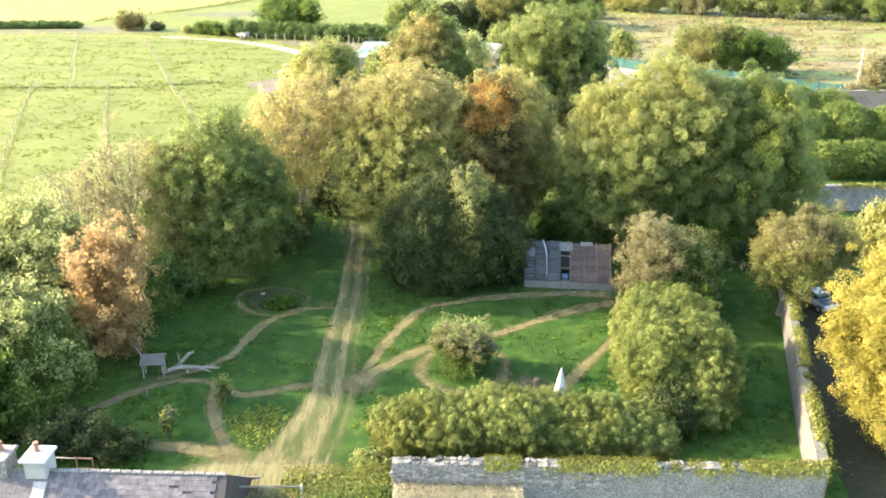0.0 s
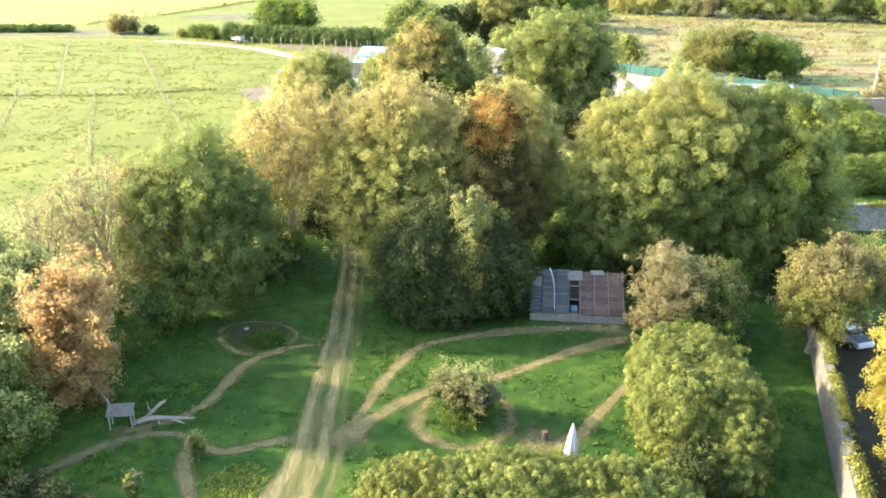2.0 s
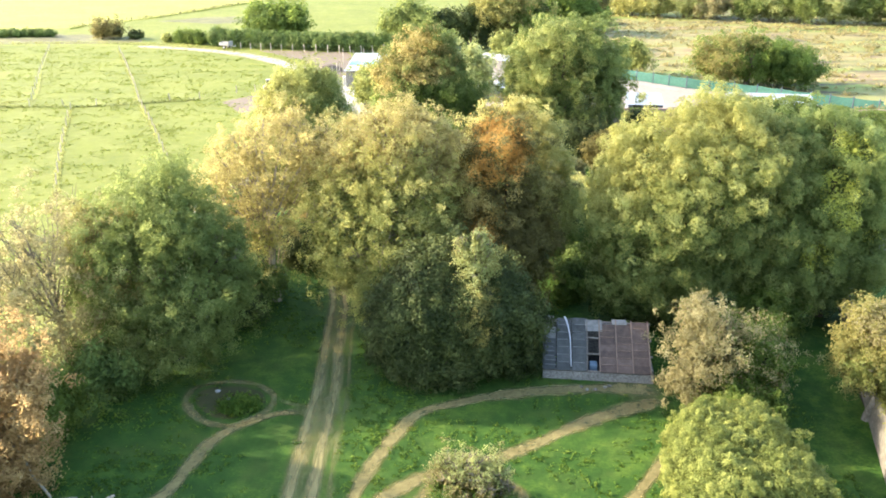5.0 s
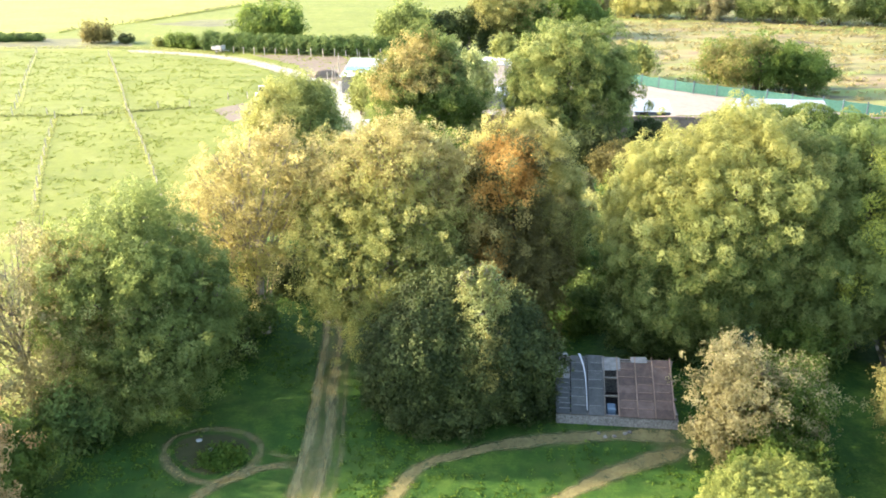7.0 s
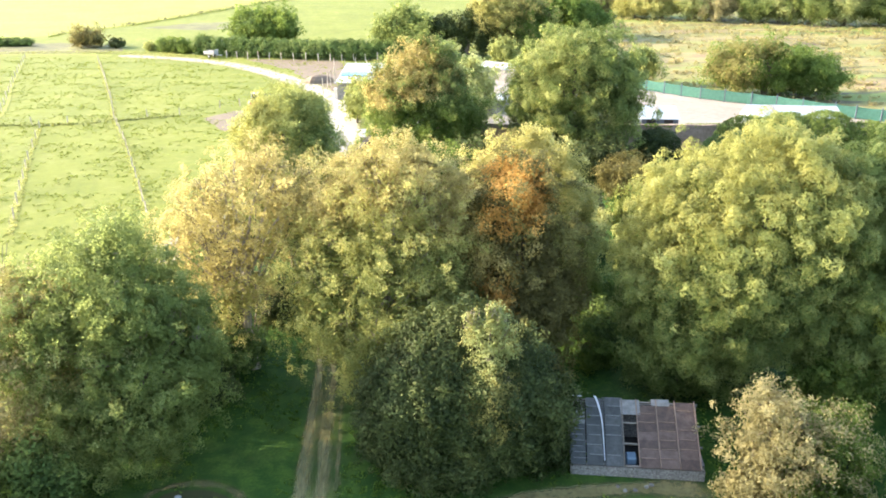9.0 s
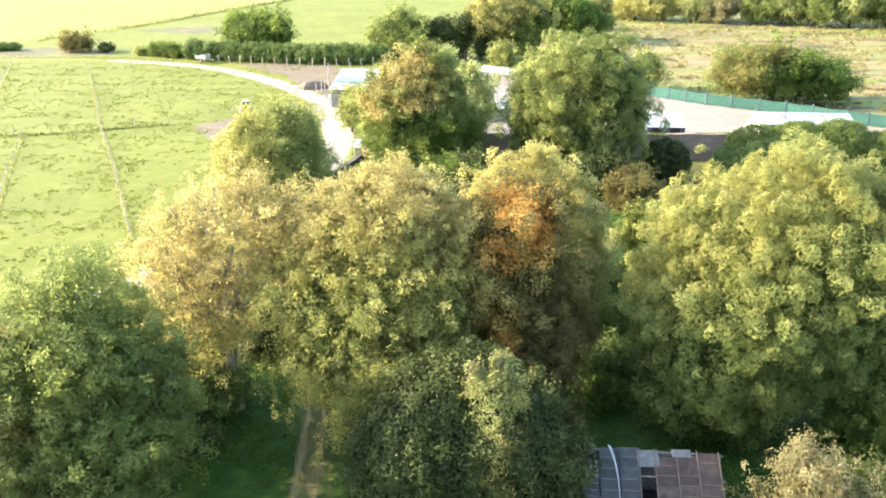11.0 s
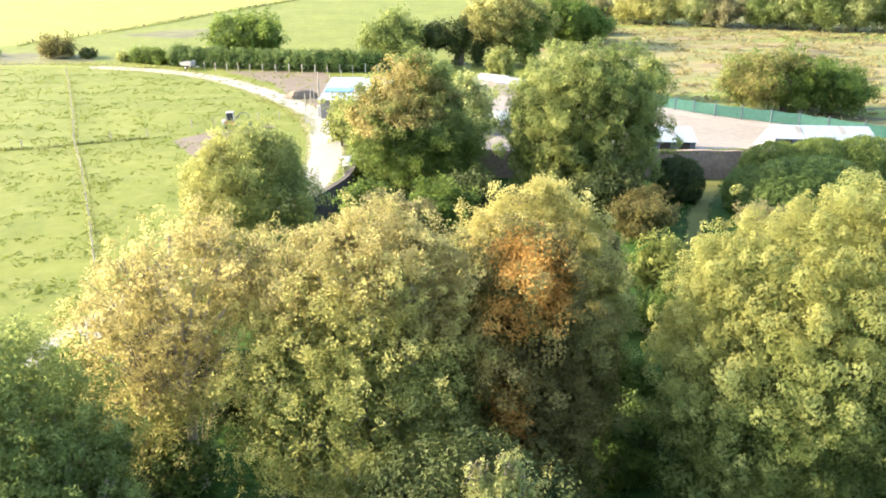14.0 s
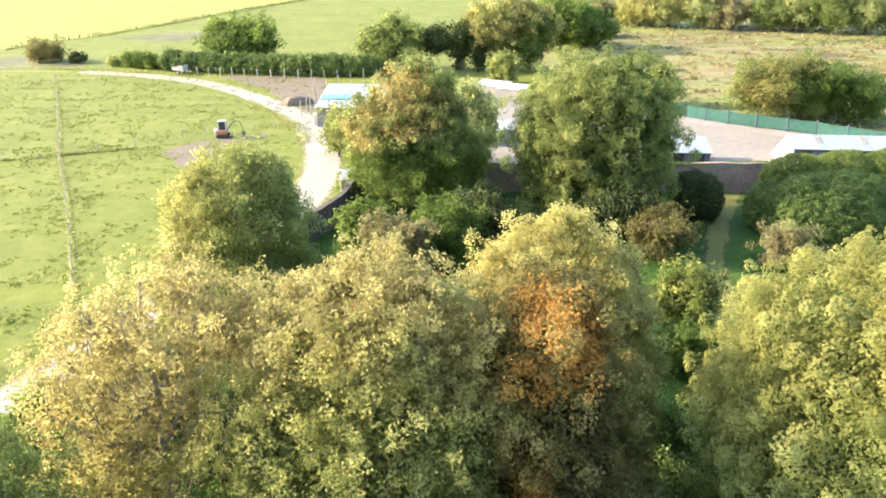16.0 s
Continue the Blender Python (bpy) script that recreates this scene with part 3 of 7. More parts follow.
# ---- ground ----
def ground_sheet():
    xs = np.unique(np.concatenate([np.linspace(-2500, -150, 12), np.linspace(-150, 150, 61), np.linspace(150, 2500, 12)]))
    ys = np.unique(np.concatenate([np.linspace(-1500, -40, 8), np.linspace(-40, 320, 73), np.linspace(320, 3000, 14)]))
    verts = [(x, y, 0.0) for y in ys for x in xs]
    w = len(xs)
    faces = [(j * w + i, j * w + i + 1, (j + 1) * w + i + 1, (j + 1) * w + i) for j in range(len(ys) - 1) for i in range(w - 1)]
    return tagged(raw("ground", verts, faces, M_FIELD), "bright sunlit pasture grass running out to the horizon", "field", kind="structure")


ground_sheet()
sheet("far_field", [(-339.18, 181.6), (-124.21, 195.99), (-92.38, 219.57), (-73.25, 243.82), (-58.92, 284), (-42.08, 321.77), (-10.05, 384.6), (99.6, 616.45), (-485.93, 493.29)], 0.01, M_FARFIELD, "bright yellow-green hayfield beyond the hedge line", "field")
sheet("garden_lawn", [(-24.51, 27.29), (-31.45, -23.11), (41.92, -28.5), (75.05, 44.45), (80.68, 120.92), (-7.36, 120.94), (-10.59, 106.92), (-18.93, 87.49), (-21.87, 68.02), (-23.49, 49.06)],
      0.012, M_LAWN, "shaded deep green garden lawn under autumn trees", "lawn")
sheet("rough_pasture", [(20.81, 205.35), (26.95, 160.4), (40.71, 146.56), (55.78, 134.68), (88.69, 111.58), (217.08, 105.73), (277.99, 260.79), (151.57, 278.97), (79.35, 267.47), (46.82, 248.44)],
      0.014, M_MEADOW, "rough tawny pasture of dry bent grass", "meadow", 0.6)
sheet("bracken_strip", [(-70.3, 237.69), (-59.86, 247.65), (-48.86, 249.69), (-32.94, 244.37), (-36.19, 236.31), (-54.95, 232.41)], 0.018, M_BRACKEN, "brown strip of dying bracken in the far field", "rough ground", 0.8)
sheet("scrub_bank", [(-160.89, 194.03), (-114.5, 194.41), (-68.51, 196.72), (-62.34, 199.49), (-66.86, 207.06), (-77.54, 211.78), (-116.02, 214.41), (-163.05, 213.84)], 0.018, M_BRACKEN, "brown scrubby bank at the far side of the pasture", "rough ground", 0.8)
sheet("farm_yard", [(-14.0, 152.5), (-13.2, 166), (-14.4, 178), (-16.5, 184.5), (-27.3, 186.2), (-34.5, 187.0), (-24, 174.5), (-18.6, 162)], 0.016, M_DIRT, "bare brown earth yard beside the hedge", "yard", 0.3)
sheet("stable_yard", [(-7.37, 153.25), (-5.19, 124.62), (1.35, 119.79), (70.87, 121.5), (71.02, 123.97), (56.27, 132.23), (42.98, 143.63), (34.4, 152.9), (17.81, 170.89)], 0.016, M_YARD, "dusty tan concrete yard behind the stone wall", "yard", 0.2)
sheet("yard_bank", [(28.02, 156.08), (32.55, 150.22), (41.14, 141.84), (49.8, 135.08), (56.3, 130.24), (57.61, 132.45), (51.71, 137.73), (43.63, 145.06), (34.46, 154.8), (29.28, 159.36)], 0.03, M_SPOIL, "pale spoil bank at the foot of a green fence", "bank", 0.25)
sheet("bare_soil", [(-30.48, 136.14), (-27.38, 140.54), (-19.38, 144.35), (-18.28, 143.01), (-22.55, 139.18), (-24.57, 130.17), (-26.03, 128.31)], 0.016, M_DIRT, "freshly scraped brown soil by the fence", "soil", 0.3)
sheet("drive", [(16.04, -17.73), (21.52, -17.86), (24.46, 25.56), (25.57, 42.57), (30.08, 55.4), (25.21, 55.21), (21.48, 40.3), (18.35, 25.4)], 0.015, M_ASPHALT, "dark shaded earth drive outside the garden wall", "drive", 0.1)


ROAD = [(-61.05, 193.38), (-51.42, 190.05), (-42.74, 185.93), (-35.06, 180.14), (-28.41, 172.71), (-21.74, 163.44), (-16.19, 153.6), (-12.63, 142.44), (-10.63, 130.1), (-10.81, 119.54), (-12.72, 109.06), (-16.39, 99.26), (-21.5, 86.29), (-24.55, 79.66)]
ribbon("gravel_road", ROAD, [0.8, 1.6, 2.7, 3.3, 3.6, 3.7, 3.4, 2.6], 0.03, M_GRAVEL, (0, 1, 1, 1, 1, 1, 0), "pale gravel farm road curving between fields", "road")
ribbon("road_verge", ROAD, [5.0, 5.5, 5.8, 6.2, 6.2, 6, 5.4], 0.02, M_VERGE, (0, 0.5, 0.9, 1, 0.9, 0.5, 0), "dusty grass verge along a farm road", "verge")
ribbon("far_track", [(-151.55, 190.75), (-104.74, 194), (-76.73, 195.55), (-61.05, 193.38)], [4, 4, 3], 0.028, M_FENCE_STRIP, (0, 0.6, 1, 1, 1, 0.6, 0), "dry grassy track on the far side of the pasture", "track")

# mown and trodden ways over the lawn
STRAW = "straw-coloured trodden path mown through the lawn"
ribbon("garden_lane", [(-7.6, 30.4), (-7.1, 34.4), (-6.3, 38.0), (-5.8, 41.3), (-5.85, 48.3), (-5.65, 54.6), (-5.9, 60.9), (-6.1, 66.6), (-7.0, 73.0)],
       [5.4, 4.6, 3.5, 3.0, 2.8, 2.6, 2.5, 2.3, 2.0], 0.0230, M_LANE, (0, 0.35, 0.75, 0.95, 0.85, 0.62, 0.58, 0.7, 0.95, 0.9, 0.5, 0.34, 0.66, 0.4, 0), "straw-coloured lane of two wheel tracks across the lawn", "lane")
ribbon("lane_mouth", [(-13.4, 33.9), (-10.4, 34.0), (-7.4, 33.8), (-3.6, 33.6)], [2.0, 4.2, 5.2, 3.2], 0.0238, M_LANE, label="straw-covered trampled grass at the lane's mouth")
ribbon("trodden_path", [(-17.8, 43.0), (-15.3, 43.6), (-13.4, 44.7), (-12.5, 45.9), (-11.8, 48.7), (-11.0, 50.7), (-8.7, 52.5), (-6.0, 52.9)], [1.2, 1.3, 1.15, 1.1, 1.0], 0.0158, M_TRACK, label=STRAW)
ribbon("trodden_path", [(-20.6, 38.3), (-18.0, 40.8), (-16.8, 42.0), (-15.1, 42.9), (-12.7, 42.6), (-12.3, 40.2), (-10.9, 36.9), (-9.4, 34.4)], [1.3, 1.2, 1.1, 1.3, 1.8], 0.0167, M_BARE, label=STRAW)
ribbon("trodden_path", [(-12.9, 42.6), (-10.6, 41.3), (-8.4, 42.1), (-5.6, 42.5)], [0.9, 1.1, 1.5], 0.0176, M_TRACK, label=STRAW)
ribbon("trodden_path", [(-5.4, 41.0), (-4.3, 42.9), (-3.8, 44.5), (-3.2, 46.7), (-2.1, 49.7), (-0.6, 52.4), (1.5, 53.5), (5.0, 54.5), (10.4, 55.0), (14.2, 54.4)], [1.3, 1.3, 1.25, 1.3, 1.5, 1.9, 2.6], 0.0185, M_TRACK, label=STRAW)
ribbon("trodden_path", [(-5.6, 41.6), (-3.8, 43.5), (-2.2, 45.2), (-0.5, 46.7), (1.6, 47.4), (3.9, 48.5), (6.6, 50.2), (9.9, 52.2), (14.2, 54.0)], [1.6, 1.7, 1.4, 1.4, 1.5, 2.2], 0.0194, M_TRACK, label=STRAW)
ribbon("trodden_path", [(1.95 + 2.6 * math.cos(a) + 0.12 * math.sin(3 * a), 44.3 + 2.85 * math.sin(a)) for a in np.linspace(0, math.tau, 25)], [1.1, 1.2, 1.3, 1.1], 0.0203, M_TRACK, (0, 0.45, 0.85, 0.85, 0.45, 0), label="ring of trodden straw round a bush", closed=True)
ribbon("trodden_path", [(5.2, 40.6), (8.1, 42.7), (9.7, 45.0), (12.3, 48.4), (13.4, 50.4)], [1.3, 1.3, 1.15, 1.1], 0.0212, M_TRACK, label=STRAW)
ribbon("trodden_path", [(-5.6, 41.0), (-3.9, 42.8), (-2.4, 44.6)], [2.4, 3.0, 2.0], 0.0155, M_BARE, (0, 0.4, 0.8, 0.8, 0.4, 0), label="broad worn patch where paths meet")
ribbon("trodden_path", [(3.6, 41.6), (5.6, 42.1), (7.6, 42.6)], [2.8, 4.2, 3.0], 0.0216, M_BARE, (0, 0.6, 1, 1, 0.6, 0), label="bare trodden patch beside a parasol")
ribbon("trodden_path", [(-17.6, 37.4), (-15.7, 36.7), (-12.6, 36.2), (-10.5, 35.7), (-8.9, 34.9)], [0.9, 1.5, 2.0, 2.4], 0.0149, M_BARE, label="broad trodden path of worn straw grass")
ribbon("trodden_path", [(-9.0, 54.6), (-7.9, 53.7), (-6.7, 53.3), (-5.4, 53.9)], [0.8, 1.0, 1.2], 0.0149, M_TRACK, label=STRAW)
ribbon("trodden_path", [(-11.3 + 2.5 * math.cos(a) + 0.25 * math.sin(2 * a), 53.8 + 2.25 * math.sin(a) - 0.35 * math.cos(a)) for a in np.linspace(0, math.tau, 25)], [0.8, 0.7, 0.9, 0.75], 0.0221, M_TRACK, (0, 0.4, 0.72, 0.72, 0.4, 0), "ring of trodden straw round a flower bed", closed=True)
ribbon("trodden_path", [(18.85, 81.37), (21.34, 88.13), (22.59, 93.99), (23.53, 98.51), (25.52, 103.7), (28.17, 109.69), (30.6, 114.66), (32.82, 119.56)], [2.4, 2.6, 2.8, 3.2], 0.0158, M_MOWN, label="mown path between clipped yews")
sheet("flower_bed", [(-11.3 + 2.0 * math.cos(a) + 0.25 * math.sin(2 * a), 53.85 + 1.72 * math.sin(a) - 0.3 * math.cos(a)) for a in np.linspace(0, math.tau, 30)[:-1]], 0.026, M_BEDSOIL,
      "brown flower bed with low green plants in the lawn", "flower bed", 0.05)


# ---- walls ----
def wall(name, points, height, thick, material, label, cap=None):
    """A wall of one thickness along a line, with a slightly uneven top."""
    line = smooth_line(points, 1.2) if len(points) > 2 else np.array([np.array(points[0]) + (np.array(points[1]) - np.array(points[0])) * t for t in np.linspace(0, 1, max(3, int(np.hypot(*(np.array(points[1]) - np.array(points[0]))) / 0.8)))])
    verts = []
    for i, p in enumerate(line):
        d = line[min(i + 1, len(line) - 1)] - line[max(i - 1, 0)]
        d = d / np.linalg.norm(d)
        s = np.array((d[1], -d[0])) * thick / 2
        top = height + RNG.uniform(-0.07, 0.07)
        for q, z in ((p - s, -0.1), (p - s, top), (p + s, top + RNG.uniform(-0.04, 0.04)), (p + s, -0.1)):
            verts.append((q[0], q[1], z))
    faces = []
    for i in range(len(line) - 1):
        for k in range(3):
            faces.append((4 * i + k, 4 * i + k + 1, 4 * i + k + 5, 4 * i + k + 4))
    faces += [(3, 2, 1, 0), tuple(4 * (len(line) - 1) + k for k in range(4))]
    return tagged(raw(name, verts, faces, material), label, "wall", kind="structure")


FRONT = wall("wall_front", [(-1.81, 31.69), (17.72, 30.98)], 2.45, 0.55, M_STONE, "grey limestone rubble garden wall with ivy along its top")
wall("wall_side", [(17.89, 31.31), (20.31, 39.15), (23.48, 48.77), (27.52, 60.46), (31.84, 73.15)], 2.25, 0.5, M_RENDER, "pale lime-rendered garden wall with mossy top")
wall("wall_compound", [(31.95, 73.48), (70.41, 73.5)], 2.5, 0.5, M_STONE, "grey limestone rubble wall across the grass")
wall("wall_back", [(-6.6, 119.2), (16.2, 117.9), (38.0, 116.4), (70.5, 115.6)], 3.0, 0.5, M_REDSTONE, "reddish rubble wall at the back of the garden")
wall("wall_gate", [(-6.12, 119.81), (-6.78, 111.44), (-10, 103.96), (-15.36, 92.03)], 2.5, 0.5, M_GATEWALL, "rubble wall beside the farm road, coloured dark for shade")


def ivy_strip(name, a, b, z, depth, height, leaf, label, size=0.13, density=1.0, seed=3):
    """Ivy that grows along the top of a wall."""
    rng = np.random.default_rng(seed)
    a, b = np.array(a, float), np.array(b, float)
    length = np.linalg.norm(b - a)
    n = int(length * depth * 620 * density)
    t = rng.random(n)
    side = np.array((-(b - a)[1], (b - a)[0])) / length
    hump = 0.7 + 0.3 * np.sin(t * length * 1.3 + 1.1) * np.sin(t * length * 0.47) + 0.25 * rng.random(n)
    w = rng.normal(size=n) * 0.36
    xy = a + (b - a) * t[:, None] + side * (w * depth)[:, None]
    zz = z + height * hump * (1 - (w / 1.1) ** 2) * rng.uniform(0.1, 1, n) - 0.5 * height * np.maximum(0, abs(w) - 0.45)
    patch = np.sin(t * length * 0.83 + seed) + np.sin(t * length * 2.1 + 2 * seed) + 0.6 * np.sin(t * length * 5.3)
    keep = patch + rng.normal(size=n) * 0.5 > -0.75
    w, n, zz, xy = w[keep], int(keep.sum()), zz[keep], xy[keep]
    pos = np.column_stack([xy, zz])
    nor = np.column_stack([side[0] * w * 2.2 + rng.normal(size=n) * 0.5, side[1] * w * 2.2 + rng.normal(size=n) * 0.5, 0.7 + rng.random(n) * 0.5])
    return tagged(quads(name, leaf_quads(pos, nor, size, rng), leaf), label, "ivy", kind="stuff")


ivy_strip("ivy", (2.4, 31.57), (17.82, 30.98), 2.36, 0.8, 0.3, F_IVY, "yellow-green ivy matted along the top of a stone wall", seed=3, density=2.2, size=0.1)
ivy_strip("ivy", (18.08, 31.11), (20.5, 39.28), 2.22, 0.6, 0.3, F_IVY, "yellow-green ivy on the top of a garden wall", seed=4)
ivy_strip("ivy", (20.5, 39.28), (24.8, 52.41), 2.22, 0.58, 0.25, F_IVY, "yellow-green ivy on the top of a garden wall", seed=5, density=1.3)
ivy_strip("ivy", (-6.96, 31.84), (-1.68, 32.02), 1.1, 1.5, 0.5, F_IVY, "low ivy mound beside the wall's end", seed=6)
ivy_strip("ivy", (25.5, 117.2), (68.0, 115.7), 2.85, 0.6, 0.25, F_GREEN, "creepers along the top of a rubble wall", 0.25, 0.3, 7)
ivy_strip("ivy", (33.51, 73.42), (68.04, 73.63), 2.35, 0.7, 0.3, F_IVY, "moss and ivy on a grey wall's top", 0.25, 0.4, 8)


def wall_stones(parent, a, b, top, face, seed):
    """Stones that stand proud of a wall's near face, in rough courses."""
    rng = np.random.default_rng(seed)
    shapes = []
    for k in range(6):
        bm = bmesh.new()
        bmesh.ops.create_cube(bm, size=1)
        for v in bm.verts:
            v.co += Vector(rng.uniform(-0.2, 0.2, 3))
        me = bpy.data.meshes.new("stone")
        bmesh.ops.bevel(bm, geom=list(bm.edges), offset=0.09, segments=1, affect="EDGES")
        bm.to_mesh(me)
        bm.free()
        me.materials.append(M_STONE_PIECE)
        shapes.append(me)
    a, b = np.array(a, float), np.array(b, float)
    length = np.linalg.norm(b - a)
    u = (b - a) / length
    turn = math.degrees(math.atan2(u[1], u[0]))
    z, count = top, 0
    while z > top - 1.0 and count < 297:
        h = rng.uniform(0.10, 0.18)
        s = rng.uniform(-0.3, 0)
        while s < length:
            w = rng.uniform(0.14, 0.36)
            m = s + w / 2
            if 0 < m < length and count < 297 and rng.random() > 0.06:
                p = a + u * m
                ob = new("stone", shapes[rng.integers(6)])
                ob.parent = parent
                ob.matrix_world = pose(p[0] + u[1] * face, p[1] - u[0] * face, z - h / 2 + rng.uniform(-0.06, 0.06), rng.uniform(-5, 5), rng.uniform(-14, 14), turn) @ Matrix.Diagonal((w * 0.9, rng.uniform(0.1, 0.17), h * rng.uniform(0.75, 0.95), 1))
                count += 1
            s += w
        z -= h


# ---- lean-to shed ----
def lean_to():
    turn = -7.4
    ob = empty("ruined_shed", (10.09, 55.94, 0), "derelict lean-to shed with grey and rusty roof sheets, half open", "shed", turn=turn)
    W, D, LOW, HIGH = 6.5, 3.45, 0.62, 2.4
    part("front_wall", block(0, 0.02, 0.22, W, 0.3, 0.64), M_STONE, ob, "low stone front wall")
    part("back_wall", block(0, D, 1.0, W, 0.3, 2.15), M_STONE, ob)
    part("side_wall", block(-W / 2 + 0.12, D / 2, 0.35, 0.22, D - 0.32, 0.8), M_STONE, ob)
    part("side_wall", block(W / 2 - 0.12, D / 2, 0.35, 0.22, D - 0.32, 0.8), M_STONE, ob)
    part("floor_slab", block(0, D / 2, 0.05, W - 0.5, D - 0.4, 0.06), M_BLACK, ob, "earth floor littered with debris, coloured near-black for indoor shade")
    slope = math.degrees(math.atan2(HIGH - LOW, D))

    def on_roof(u, v, lift=0.0):
        return pose(-W / 2 + u, v * D - 0.15, LOW + (HIGH - LOW) * v + lift, slope, 0, 0)
    length = math.hypot(D, HIGH - LOW)
    # purlins and rafters under the sheets
    for v in (0.03, 0.35, 0.65, 0.97):
        part("purlin", box(bmesh.new(), 0, 0, 0, W, 0.09, 0.09, m=on_roof(W / 2, v, -0.09)), M_OLDWOOD, ob)
    bays = [(0.05, 0.74, M_ROOFSHEET, 0.0, 0.58), (0.8, 1.6, M_ROOFSHEET, 0.0, 0.98), (1.74, 2.58, M_ROOFSHEET, 0.0, 1.0), (3.42, 4.34, M_RUST, 0.0, 0.9), (4.42, 5.28, M_RUST, 0.0, 0.92), (5.36, 6.28, M_RUST, 0.0, 0.97)]
    for u0, u1, mat, v0, v1 in bays:
        rows = 7
        for r in range(rows):
            a, b = v0 + (v1 - v0) * r / rows, v0 + (v1 - v0) * (r + 1) / rows
            bm = bmesh.new()
            box(bm, 0, 0, 0, u1 - u0, (b - a) * length * 1.04, 0.025, m=on_roof((u0 + u1) / 2, (a + b) / 2, 0.02 * (rows - r) / rows) @ pose(0, 0, 0, RNG.uniform(-1.2, 1.2), RNG.uniform(-1, 1), 0))
            part("roof_sheet", bm, mat, ob)
        for r in range(1, rows):
            if RNG.random() < 0.85:
                v = v0 + (v1 - v0) * r / rows
                part("batten", box(bmesh.new(), 0, 0, 0, (u1 - u0) * RNG.uniform(0.75, 0.96), 0.035, 0.03, m=on_roof((u0 + u1) / 2 + RNG.uniform(-0.08, 0.08), v, 0.055)), M_RUSTRIB if u0 > 3 else M_SHEETRIB, ob)
    for u in (1.66, 2.63, 3.37, 4.38, 5.32, 6.32, 0.02):
        part("rafter", box(bmesh.new(), 0, 0, 0, 0.055, length * 0.98, 0.1, m=on_roof(u, 0.5, 0.03)), M_OLDWOOD if u == 2.63 else (M_ROOFSHEET if u < 2 else M_RUSTRIB), ob)
    for u, v, w, h in ((0.4, 0.69, 0.66, 0.22), (3.05, 0.86, 1.0, 0.22), (4.6, 0.95, 0.9, 0.1)):
        part("roof_sheet", box(bmesh.new(), 0, 0, 0, w, h * length, 0.025, m=on_roof(u, v, 0.03) @ pose(0, 0, 0, 1.5, 1, 2)), M_WORNSHEET, ob, "loose pale sheet")
    # a peeled strip of bright flashing
    bm = bmesh.new()
    pts = [(1.3, 0.99), (1.46, 0.85), (1.6, 0.6), (1.66, 0.05)]
    line = smooth_line(pts, 0.05)
    left = [bm.verts.new((on_roof(u - 0.16 * max(0.0, v - 0.5) - 0.02, v, 0.10 + 0.03 * v)).translation) for u, v in line]
    right = [bm.verts.new((on_roof(u + 0.03, v, 0.10)).translation) for u, v in line]
    for i in range(len(line) - 1):
        bm.faces.new((left[i], right[i], right[i + 1], left[i + 1]))
    bmesh.ops.solidify(bm, geom=list(bm.faces), thickness=0.015)
    part("flashing", bm, M_FLASHING, ob, "peeling white flashing")
    part("blue_barrel", block(3.0 - W / 2, 0.65, 0.42, 0.5, 0.6, 0.75, bevel=0.06), M_CRATE, ob, "faded blue crate inside")
    part("eaves_beam", box(bmesh.new(), 0, 0, 0, 1.3, 0.09, 0.09, m=on_roof(-0.05, 0.985, 0.06)), M_PALE_SHEET, ob)
    return ob


lean_to()


